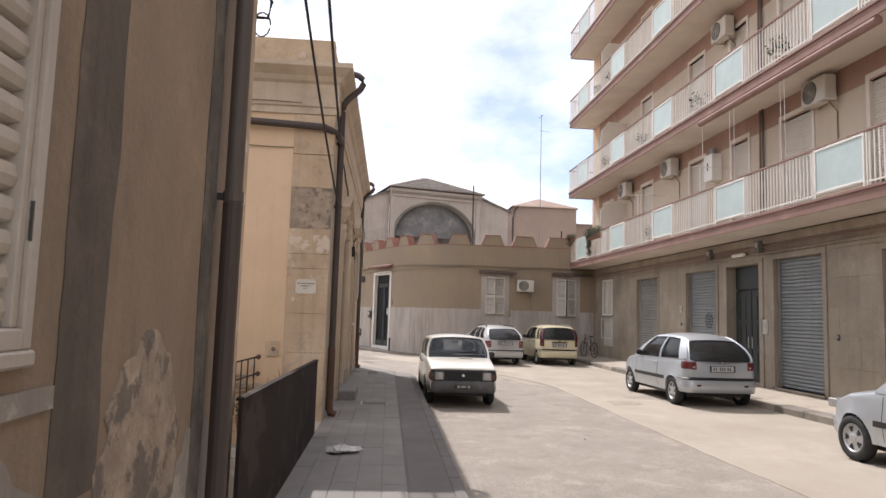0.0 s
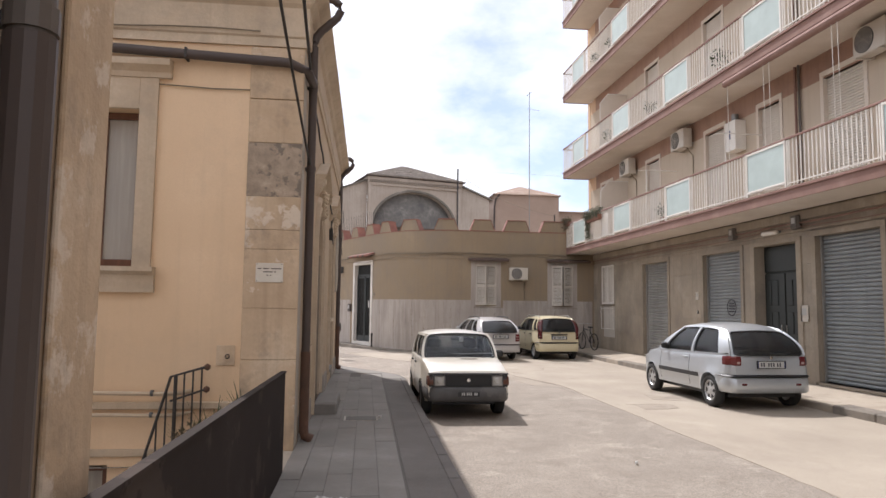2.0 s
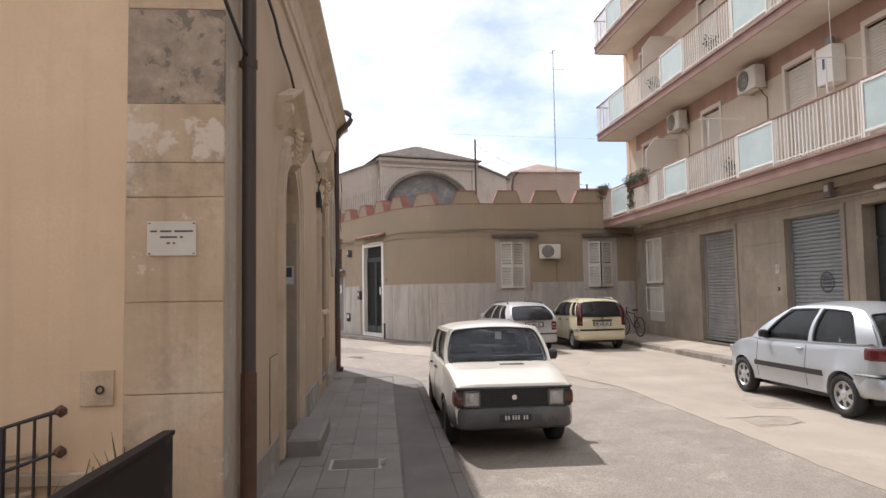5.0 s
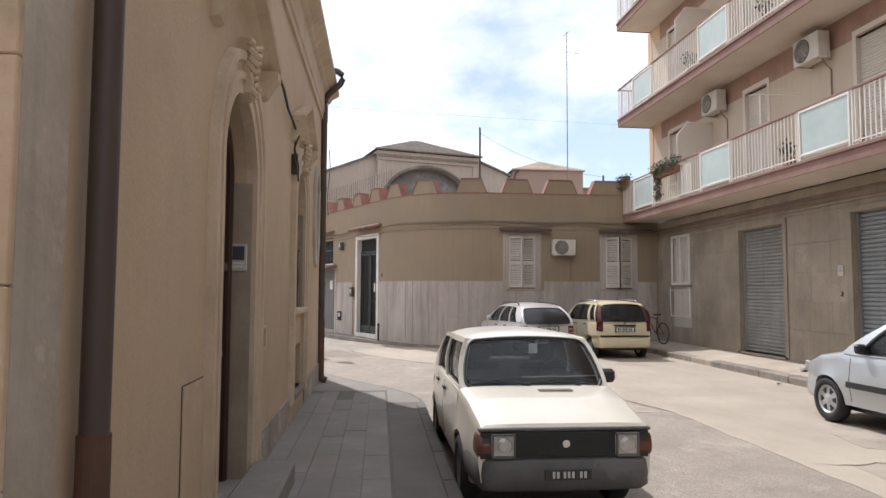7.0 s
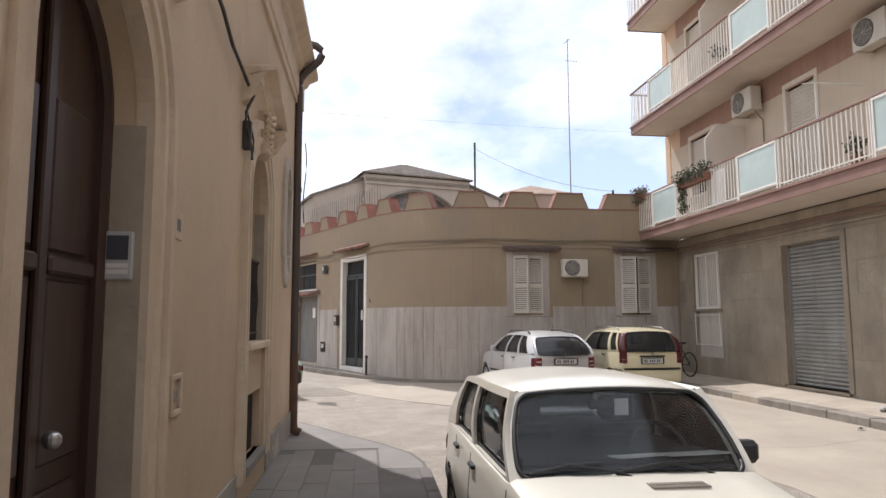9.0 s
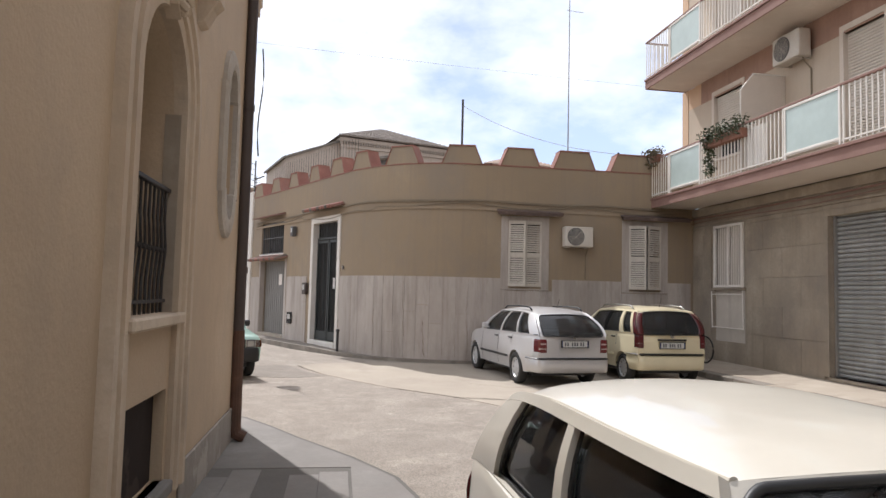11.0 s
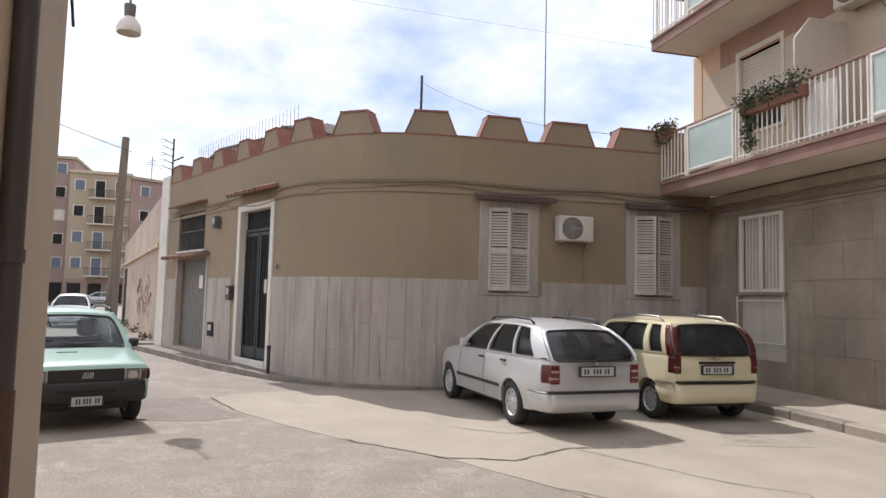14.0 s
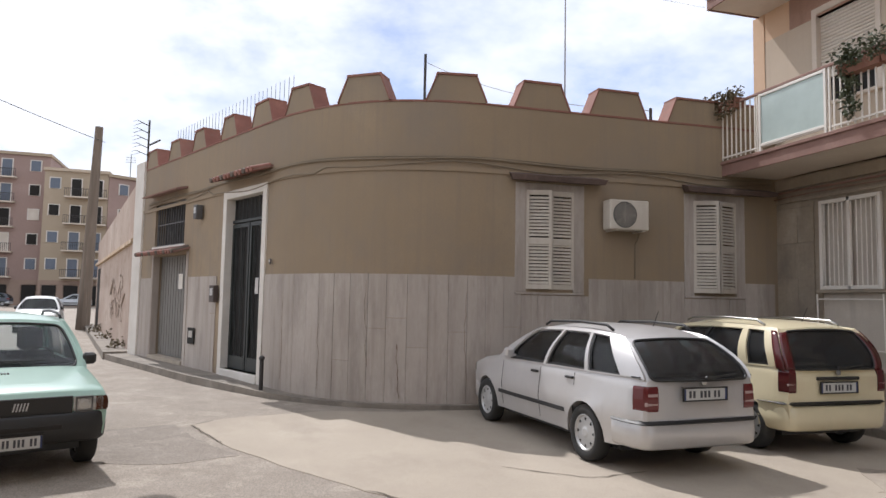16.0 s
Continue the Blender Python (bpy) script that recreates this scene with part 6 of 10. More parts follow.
HATCH = dict(name="silver_hatchback", L=3.81, W=1.665, wb=2.455, fo=0.74, r=0.29, sill=0.27, belt=0.93, paint="paint_silver", wheel="six",
             top=[(-1.905, 0.90), (-1.86, 0.97), (-1.7, 0.985), (-0.6, 0.955), (0.75, 0.93), (0.85, 0.945), (1.4, 0.86), (1.72, 0.74), (1.83, 0.64), (1.905, 0.52)],
             plan=[(-1.905, 0.80), (-1.86, 0.88), (-1.75, 0.94), (-1.2, 0.99), (0.6, 1.0), (1.3, 0.965), (1.7, 0.86), (1.905, 0.66)],
             crown=[(-1.9, 0.0), (0.7, 0.0), (0.9, 0.05), (1.6, 0.04), (1.9, 0.0)], crown_c=0.0, tumble=0.05, flare=0.02,
             cabin=dict(yfb=0.88, yfr=0.12, yrr=-1.40, yrb=-1.83, zr=1.475, wr=0.545, wb=0.79, bulge=0.10, edge=0.03, v0=0.03, v1=0.92, rv0=0.02, ev1=0.93, drop=0.04, drop_r=0.07, bow=0.045, arc_r=0.9, arc_f=0.15, round=(0.02, 0.08, 0.20, 0.08), end_round=(0.04, 0.10), aspect=1.4,
                        windows=[(0.115, 0.055, 0.535, 0.505, "c"), (0.565, 0.535, 0.89, 0.885, "c")]),
             bumpers=[(-1, 0.30, 0.57, 0.03, 0.42, "paint_silver"), (-1, 0.565, 0.62, 0.045, 0.40, "trim_black"), (1, 0.26, 0.50, 0.03, 0.45, "paint_silver")],
             shut=(0.72, -0.52), handles=(-0.38,), strip=(0.50, 0.575, "trim_black"), handle_mat="paint_silver", mirror_back=0.40,
             lamps=[("tail_lamp", -1, 0.555, 0.78, 0.775, 0.945, 0.012, 0.24, "lamp_red"), ("reversing_lamp", -1, 0.57, 0.64, 0.80, 0.86, 0.020, 0.01, "lamp_clear"), ("headlamp", 1, 0.40, 0.66, 0.62, 0.74, -0.06, 0.25, "lamp_glass"), ("reflector", -1, 0.46, 0.56, 0.435, 0.475, 0.046, 0.01, "lamp_red")],
             extras=(rear_wiper, badge(-1.925, 0.925, -1, 0.03), plate_at(-1.93, 0.80, -1)))
WAGON = dict(name="silver_estate_car", L=4.14, W=1.57, wb=2.46, fo=0.78, r=0.295, sill=0.26, belt=0.93, paint="paint_silver_warm", wheel="cover",
             top=[(-2.09, 0.86), (-2.05, 0.945), (-1.8, 0.965), (-0.6, 0.95), (0.8, 0.925), (0.9, 0.935), (1.5, 0.87), (1.86, 0.78), (2.02, 0.68), (2.09, 0.56)],
             plan=[(-2.09, 0.80), (-2.05, 0.87), (-1.9, 0.945), (-1.3, 0.99), (0.6, 1.0), (1.4, 0.97), (1.85, 0.88), (2.09, 0.70)],
             crown=[(-2.1, 0.0), (0.75, 0.0), (0.95, 0.045), (1.8, 0.04), (2.1, 0.0)], crown_c=0.0, tumble=0.05, flare=0.016,
             cabin=dict(yfb=0.95, yfr=0.20, yrr=-1.56, yrb=-2.04, zr=1.395, wr=0.545, wb=0.76, bulge=0.10, edge=0.035, v0=0.03, v1=0.92, rv0=0.02, ev1=0.94, drop=0.04, drop_r=0.06, bow=0.045, arc_r=0.55, arc_f=0.15, round=(0.02, 0.05, 0.20, 0.06), end_round=(0.045, 0.12), aspect=1.3,
                        windows=[(0.10, 0.045, 0.405, 0.40, "c"), (0.425, 0.42, 0.70, 0.70, "c"), (0.722, 0.722, 0.90, 0.87, "c")]),
             bumpers=[(-1, 0.28, 0.56, 0.04, 0.42, "paint_silver_warm"), (-1, 0.50, 0.555, 0.052, 0.42, "trim_black"), (1, 0.26, 0.52, 0.03, 0.45, "paint_silver_warm")],
             shut=(0.80, -0.20, -0.95), handles=(-0.08, -0.86), mirror_mat="paint_silver_warm", mirror_back=0.40, strip=(0.455, 0.50, "trim_black"),
             lamps=[("tail_lamp", -1, 0.53, 0.76, 0.635, 0.885, 0.012, 0.13, "lamp_red"), ("reversing_lamp", -1, 0.54, 0.63, 0.70, 0.715, 0.018, 0.01, "lamp_clear"), ("indicator", -1, 0.54, 0.63, 0.78, 0.795, 0.018, 0.01, "lamp_clear"), ("headlamp", 1, 0.42, 0.68, 0.64, 0.76, -0.08, 0.25, "lamp_glass")],
             extras=(rails, aerial, rear_wiper, badge(-2.10, 0.915, -1, 0.034), plate_at(-2.115, 0.80, -1)))
MINI_VAN = dict(name="yellow_city_car", L=3.54, W=1.52, wb=2.30, fo=0.68, r=0.28, sill=0.27, belt=0.96, paint="paint_yellow", wheel="cover",
                top=[(-1.77, 0.88), (-1.73, 0.97), (-1.5, 1.0), (0.6, 0.95), (0.85, 0.95), (1.3, 0.88), (1.6, 0.76), (1.72, 0.64), (1.77, 0.55)],
                plan=[(-1.77, 0.92), (-1.6, 0.97), (-1.1, 1.0), (0.7, 1.0), (1.3, 0.96), (1.77, 0.74)],
                crown=[(-1.8, 0.0), (0.7, 0.0), (0.9, 0.04), (1.5, 0.03), (1.77, 0.0)], crown_c=0.0, tumble=0.04, flare=0.016,
                cabin=dict(yfb=0.86, yfr=0.28, yrr=-1.50, yrb=-1.73, zr=1.46, wr=0.585, wb=0.715, bulge=0.06, edge=0.06, v0=0.03, v1=0.90, rv0=0.03, ev1=0.94, drop=0.05, drop_r=0.03, bow=0.05, arc_r=0.8, round=(0, 0.03, 0.06, 0.04), end_round=(0.03, 0.08), black_pillars=(1,),
                           windows=[(0.11, 0.07, 0.43, 0.41, "d"), (0.455, 0.435, 0.735, 0.725, "d"), (0.79, 0.775, 0.915, 0.90, "d")]),
                bumpers=[(-1, 0.28, 0.56, 0.04, 0.40, "paint_yellow"), (-1, 0.56, 0.605, 0.05, 0.40, "trim_black"), (1, 0.26, 0.50, 0.03, 0.45, "paint_yellow")],
                shut=(0.70, -0.18, -0.9), handles=(-0.06, -0.78), strip=(0.50, 0.55, "paint_yellow"), rail_mat="steel",
                lamps=[("tail_lamp", -1, 0.595, 0.74, 0.70, 0.96, 0.012, 0.12, "lamp_dark_red"), ("reversing_lamp", -1, 0.61, 0.70, 0.76, 0.84, 0.020, 0.01, "lamp_clear"), ("headlamp", 1, 0.42, 0.66, 0.66, 0.80, -0.06, 0.25, "lamp_glass")],
                pillar_lamps=True, extras=(rails, aerial, rear_wiper, badge(-1.785, 0.93, -1, 0.035), plate_at(-1.79, 0.76, -1), black_panel(0.30, -1.772, 0.845, 0.88, -1, 0.03, name="handle_bar")))
BOXY = dict(name="green_boxy_hatchback", L=3.40, W=1.47, wb=2.16, fo=0.60, r=0.27, sill=0.27, belt=0.90, paint="paint_green", wheel="steel",
            top=[(-1.70, 0.80), (-1.66, 0.90), (-1.4, 0.93), (0.6, 0.90), (0.74, 0.91), (1.1, 0.865), (1.58, 0.80), (1.66, 0.775), (1.70, 0.73)],
            plan=[(-1.70, 0.94), (-1.4, 0.985), (0.5, 1.0), (1.3, 0.985), (1.70, 0.965)],
            crown=[(-1.7, 0.0), (0.6, 0.0), (0.8, 0.02), (1.5, 0.014), (1.7, 0.0)], crown_c=0.0, tumble=0.025, lift_f=0.1,
            cabin=dict(yfb=0.68, yfr=0.18, yrr=-1.45, yrb=-1.66, zr=1.40, wr=0.575, wb=0.695, bulge=0.03, edge=0.045, v0=0.06, v1=0.90, ev1=0.92,
                       windows=[(0.07, 0.03, 0.48, 0.47, "c"), (0.52, 0.51, 0.92, 0.90, "c")]),
            bumpers=[(1, 0.32, 0.585, 0.05, 0.55, "trim_black"), (-1, 0.32, 0.56, 0.04, 0.5, "trim_black")],
            shut=(0.62, -0.35), handles=(-0.22,), strip=(0.40, 0.50, "trim_black"), mirrors=(-1, 1), rear_glass="glass_clear", front_glass="glass_screen", mirror_back=0.12,
            lamps=[("headlamp", 1, 0.425, 0.605, 0.585, 0.725, 0.012, 0.08, "lamp_glass"), ("indicator", 1, 0.612, 0.70, 0.585, 0.725, 0.01, 0.10, "lamp_amber"), ("tail_lamp", -1, 0.55, 0.70, 0.60, 0.80, 0.02, 0.08, "lamp_red")],
            extras=(wipers, rails, boxy_front, round_headlamps(0.515, 1.714, 0.655, 0.05), black_panel(0.42, 1.70, 0.575, 0.735, 1), plate_at(1.765, 0.36, 1, False, 0.36)))

car_a = make_car(OLD, pose(1.715, 14.81, ROAD, 0, 0, 179.2), "old cream-white hatchback with a scuffed grey bumper, parked along the kerb", "parked cars")
car_b = make_car(HATCH, pose(7.20, 15.56, ROAD + 0.012, 0, 0, -0.2), "silver three-door hatchback parked by the footway", "parked cars")
car_c = make_car(WAGON, pose(4.53, 26.80, ROAD + 0.01, 0, 0, 5.6), "warm silver estate car with roof rails, parked nose to the wall", "parked cars")
car_d = make_car(MINI_VAN, pose(6.86, 27.02, ROAD + 0.01, 0, 0, 1.5), "pale yellow city car with dark windows and tall red tail lamps", "parked cars")
car_e = make_car(BOXY, pose(-2.17, 27.31, ROAD, 0, 0, 203), "faded mint green boxy hatchback with black bumpers", "parked cars")
SALOON = dict(HATCH, name="silver_saloon", L=4.0, wheel="five", paint="paint_silver", extras=(badge(1.9, 0.6, 1, 0.03),))
car_f = make_car(SALOON, pose(7.16, 7.35, ROAD + 0.012, 0, 0, 1.0), "silver car with alloy wheels parked by the footway", "parked cars")
car_g = make_car(dict(HATCH, name="white_hatchback", paint="paint_white", extras=(wipers, plate_at(1.93, 0.42, 1))), pose(-8.3, 51.5, ROAD, 0, 0, 190), "white hatchback waiting in the distance", "parked cars")
for i, (x, y, rz, p) in enumerate(((-33, 103, 80, "paint_dark"), (-19.2, 104, 95, "paint_silver"), (-27.5, 105, 90, "paint_dark"))):
    make_car(dict(HATCH, name="distant_car", paint=p, extras=()), pose(x, y, ROAD, 0, 0, rz), "small car parked before the far apartment blocks" if i != 1 else "pale car parked before the far apartment blocks", "parked cars")

# ---- openings and fittings of the right-hand building ----
def roller_door(x_m, a0, a1, z0, z1, material, label, frame_mat="limestone"):
    """A slatted roller shutter in its stone-edged opening; local x out, y along."""
    t = thing("roller_shutter", label, "shutter", x_m @ pose(0, a0, z0), "shop shutters", "structure")
    w, h = a1 - a0, z1 - z0
    bm = bmesh.new()
    z = 0.0
    while z < h - 0.02:
        e = min(h, z + 0.085)
        prism(bm, [(-0.20, z), (-0.165, z + 0.006), (-0.150, z + 0.03), (-0.150, z + 0.055), (-0.168, z + 0.079), (-0.20, e)], "y", 0.03, w - 0.03)
        z += 0.085
    part("slats", bm, material, t)
    for a in (0.0, w - 0.04):
        bm = bmesh.new()
        box(bm, -0.22, a, 0, -0.10, a + 0.04, h, 0.004)
        part("guide", bm, "steel", t)
    bm = bmesh.new()
    box(bm, -0.40, 0.0, -0.06, 0.03, w, 0.0, 0.006)
    part("threshold", bm, "limestone", t)
    bm = bmesh.new()
    box(bm, -0.03, -0.13, 0, 0.022, 0.0, h, 0.006)
    box(bm, -0.03, w, 0, 0.022, w + 0.13, h, 0.006)
    box(bm, -0.03, -0.13, h, 0.022, w + 0.13, h + 0.12, 0.006)
    part("stone_edge", bm, "limestone", t)
    return t


for i, (a, b, c, d) in enumerate(GARAGES):
    if i == 2:
        continue
    galv = i == 0
    t = roller_door(RF, ry(b), ry(a), c, d, "shutter_galv" if galv else "shutter_grey", "closed galvanised roller shutter in a stone surround" if galv else "closed grey-blue roller shutter in a stone surround")
    if i == 1:
        bm = bmesh.new()
        w = b - a
        ctr = (w * 0.62, 1.55)
        for k in range(24):
            a0, a1 = 2 * math.pi * k / 24, 2 * math.pi * (k + 1) / 24
            for r0, r1 in ((0.19, 0.225),):
                hexa(bm, [(-0.149, ctr[0] + r0 * math.cos(a0), ctr[1] + r0 * math.sin(a0)), (-0.149, ctr[0] + r1 * math.cos(a0), ctr[1] + r1 * math.sin(a0)), (-0.149, ctr[0] + r1 * math.cos(a1), ctr[1] + r1 * math.sin(a1)), (-0.149, ctr[0] + r0 * math.cos(a1), ctr[1] + r0 * math.sin(a1)),
                          (-0.146, ctr[0] + r0 * math.cos(a0), ctr[1] + r0 * math.sin(a0)), (-0.146, ctr[0] + r1 * math.cos(a0), ctr[1] + r1 * math.sin(a0)), (-0.146, ctr[0] + r1 * math.cos(a1), ctr[1] + r1 * math.sin(a1)), (-0.146, ctr[0] + r0 * math.cos(a1), ctr[1] + r0 * math.sin(a1))])
        for dz in (-0.1, -0.03, 0.04, 0.11):
            ln = 0.30 * math.sqrt(1 - (dz / 0.2) ** 2) * 0.5
            box(bm, -0.149, ctr[0] - ln, ctr[1] + dz - 0.02, -0.146, ctr[0] + ln, ctr[1] + dz + 0.02)
        part("round_emblem", bm, "ink", t, "round dark painted no-parking emblem")

# street door of the flats
a, b, c, d = GARAGES[2]
sd = thing("street_door", "tall dark panelled double door in a pale stone frame", "door", RF @ pose(0, ry(b), c), kind="structure")
w, h = b - a, d - c
bm = bmesh.new()
box(bm, -0.34, 0.0, 0, -0.28, w, h)
part("door_ground", bm, "door_green", sd)
for k in range(2):
    y0 = 0.03 + k * (w / 2)
    bm = bmesh.new()
    box(bm, -0.28, y0, 0.02, -0.235, y0 + w / 2 - 0.045, 2.35, 0.008)
    leaf = part("door_leaf", bm, "door_green", sd)
    for j in range(2):
        for (z0, z1) in ((0.2, 0.75), (0.95, 1.45), (1.6, 2.2)):
            bm = bmesh.new()
            yy = y0 + 0.07 + j * 0.26
            box(bm, -0.235, yy, z0, -0.215, yy + 0.19, z1, 0.012)
            part("door_panel", bm, "door_green", leaf)
    bm = bmesh.new()
    tube(bm, [(-0.19, y0 + (w / 2 - 0.12 if k == 0 else 0.06), 0.85), (-0.19, y0 + (w / 2 - 0.12 if k == 0 else 0.06), 1.15)], 0.014, 8)
    part("pull_handle", bm, "steel", leaf, "steel pull handle")
bm = bmesh.new()
box(bm, -0.28, 0.02, 2.40, -0.235, w - 0.02, h - 0.02, 0.008)
part("fanlight_panel", bm, "door_green", sd)
for y0, y1 in ((-0.16, 0.008), (w - 0.008, w + 0.16)):
    bm = bmesh.new()
    box(bm, -0.34, y0, -0.06, 0.03, y1, h, 0.006)
    part("door_jamb", bm, "limestone", sd, "pale stone jamb")
bm = bmesh.new()
box(bm, -0.34, -0.16, h - 0.006, 0.03, w + 0.16, h + 0.10, 0.006)
part("door_head", bm, "limestone", sd)
bm = bmesh.new()
box(bm, -0.40, -0.16, -0.10, 0.06, w + 0.16, -0.061, 0.006)
part("doorstep", bm, "limestone", sd)

# barred window and its low shutter near the corner
gw = thing("barred_window", "white painted window bars over a closed shutter in a stone wall", "window", RF @ pose(0, ry(28.12), 1.88), kind="structure")
w, h = 1.17, 1.48
bm = bmesh.new()
box(bm, -0.12, 0.0, 0, -0.08, w, h)
part("shutter_back", bm, "shutter_white", gw)
bm = bmesh.new()
for y in (0.0, w / 2 - 0.03, w - 0.06):
    box(bm, -0.02, y, 0, 0.03, y + 0.06, h, 0.005)
for z in (0.0, h - 0.06):
    box(bm, -0.02, 0.06, z, 0.03, w - 0.06, z + 0.06, 0.005)
part("grille_frame", bm, "white_paint", gw)
for k in range(12):
    y = 0.095 + k * (w - 0.19) / 11
    if abs(y - w / 2) < 0.045:
        continue
    bm = bmesh.new()
    tube(bm, [(0.005, y, 0.06), (0.005, y, h - 0.06)], 0.009, 6)
    part("bar", bm, "white_paint", gw)
lw = thing("low_shutter", "dusty pale metal panel below the barred window", "shutter", RF @ pose(0, ry(28.12), 0.62), kind="structure")
bm = bmesh.new()
box(bm, -0.10, 0.0, 0, -0.05, w + 0.02, 1.2)
part("panel", bm, "shutter_white", lw)
bm = bmesh.new()
box(bm, -0.03, -0.05, 1.2, 0.05, w + 0.07, 1.255, 0.006)
part("sill", bm, "limestone", lw)
bm = bmesh.new()
for y in (-0.04, w + 0.03):
    tube(bm, [(0.03, y, 0.30), (0.05, y, 1.18)], 0.012, 6)
tube(bm, [(0.045, -0.04, 1.1), (0.045, w + 0.03, 1.1)], 0.012, 6)
tube(bm, [(0.03, -0.04, 0.32), (0.03, w + 0.03, 0.32)], 0.012, 6)
part("rail", bm, "white_paint", lw)

# fittings on the stone wall
def wall_box(name, label, cat, m, y, z, w, h, d, material):
    t = thing(name, label, cat, m @ pose(0, y, z), kind="")
    bm = bmesh.new()
    box(bm, 0.0, -w / 2, -h / 2, d, w / 2, h / 2, 0.008)
    part("case", bm, material, t)
    bm = bmesh.new()
    box(bm, d, -w * 0.3, -h * 0.1, d + 0.006, w * 0.3, h * 0.32, 0.003)
    part("face", bm, "steel" if material != "steel" else "ink", t)
    return t


wall_box("entry_phone", "small grey entry phone panel beside the street door", "intercom", RF, ry(15.98), 1.62, 0.24, 0.36, 0.03, "ac_white")
wall_box("gas_meter_door", "small pale meter door in the stone wall", "meter", RF, ry(20.62), 2.08, 0.16, 0.22, 0.02, "ac_white")
wall_box("junction_box", "small brown junction box on the stone wall", "box", RF, ry(18.62), 3.62, 0.2, 0.3, 0.14, "kerb_dark")
wall_box("junction_box", "small brown junction box on the stone wall", "box", RF, ry(16.1), 3.62, 0.2, 0.3, 0.14, "kerb_dark")
wall_box("keypad", "little grey switch plate on the stone wall", "switch", RF, ry(13.3), 1.45, 0.08, 0.12, 0.03, "bumper_grey")
wall_box("keypad", "little grey switch plate on the stone wall", "switch", RF, ry(20.6), 1.62, 0.06, 0.09, 0.03, "bumper_grey")
wl_ = thing("bulkhead_lamp", "long white bulkhead lamp over the street door", "lamp", RF @ pose(0, ry(17.05), 3.48))
bm = bmesh.new()
box(bm, 0.03, -0.3, -0.045, 0.13, 0.3, 0.045, 0.03)
part("diffuser", bm, "white_paint", wl_)
bm = bmesh.new()
box(bm, 0.0, -0.31, -0.03, 0.03, 0.31, 0.03)
part("base", bm, "bumper_grey", wl_)


def cable(name, label, pts, r, material="cable", group="cables"):
    bm = bmesh.new()
    tube(bm, pts, r, 6)
    return tagged(part(name, bm, material), label, "cable", group)


def sag(p, q, drop, n=14):
    p, q = Vector(p), Vector(q)
    return [p.lerp(q, i / n) - Vector((0, 0, drop * 4 * (i / n) * (1 - i / n))) for i in range(n + 1)]


cable("wall_cable", "dark conduit run along the stone wall under the balcony", [(RX - 0.05, 29.3 - i * 0.8, 3.60 + 0.012 * math.sin(i * 1.7)) for i in range(28)], 0.018, "fascia")
cable("wall_cable", "dark conduit run along the stone wall under the balcony", [(RX - 0.045, 29.3 - i * 0.8, 3.50 + 0.03 * math.sin(i * 0.9)) for i in range(28)], 0.010, "fascia")

# balcony railings: bars, frosted panels, handrail
PANEL_C = [27.48, 23.28, 19.42, 15.5, 11.6, 7.7]
bar_me = unit_box("bar", "white_paint")
for k, b in enumerate(balconies):
    rail = thing("balcony_railing", "white-barred balcony railing with frosted panels and brown handrail", "railing", RF @ pose(0, 0, SLABS[k] + 0.2), "balcony railings")
    bm = bmesh.new()
    box(bm, BAL_OUT - 0.045, 0.13, 1.0, BAL_OUT + 0.01, 26, 1.045, 0.008)
    box(bm, 0.0, 0.13, 1.0, BAL_OUT - 0.046, 0.18, 1.045, 0.008)
    part("handrail", bm, "fascia", rail, "brown handrail")
    bm = bmesh.new()
    box(bm, BAL_OUT - 0.03, 0.15, 0.10, BAL_OUT - 0.005, 26, 0.125)
    part("bottom_rail", bm, "white_paint", rail)
    spans = [(ry(c) - 0.69, ry(c) + 0.69) for c in PANEL_C]
    y = 0.17
    while y < 22.6:
        if not any(s - 0.03 < y < e + 0.03 for s, e in spans):
            piece("bar", bar_me, rail, (BAL_OUT - 0.018, y, 0.06), (0.016, 0.022, 0.94))
        y += 0.115
    for i in range(9):
        piece("bar", bar_me, rail, (0.1 + i * 0.115, 0.155, 0.06), (0.022, 0.016, 0.94))
    for s, e in spans:
        bm = bmesh.new()
        box(bm, BAL_OUT - 0.012, s + 0.05, 0.17, BAL_OUT - 0.004, e - 0.05, 0.95)
        pn = part("frosted_panel", bm, "frosted", rail, "frosted greenish glass panel")
        bm = bmesh.new()
        for y0, y1, z0, z1 in ((s, s + 0.045, 0.02, 1.0), (e - 0.045, e, 0.02, 1.0), (s + 0.045, e - 0.045, 0.12, 0.165), (s + 0.045, e - 0.045, 0.95, 0.995)):
            box(bm, BAL_OUT - 0.03, y0, z0, BAL_OUT + 0.012, y1, z1, 0.004)
        part("panel_frame", bm, "white_paint", pn)
        for y0 in (s - 0.06, e + 0.035):
            piece("post", bar_me, rail, (BAL_OUT - 0.015, y0 + 0.0125, 0.0), (0.03, 0.025, 1.0))


def divider(y, z, depth=1.0):
    t = thing("balcony_divider", "white sheet divider screen between two balconies", "screen", RF @ pose(0, ry(y), z), "balcony dividers")
    bm = bmesh.new()
    prism(bm, [(0.0, 0.0), (depth, 0.0), (depth, 1.80), (depth - 0.28, 2.15), (0.0, 2.15)], "y", -0.012, 0.012)
    part("sheet", bm, "soffit", t)
    bm = bmesh.new()
    tube(bm, [(depth + 0.01, 0, 0), (depth + 0.01, 0, 1.80), (depth - 0.28, 0, 2.17), (0.0, 0, 2.17)], 0.018, 6)
    part("frame", bm, "white_paint", t)


for z in SLABS[:3]:
    divider(25.5, z + 0.2)


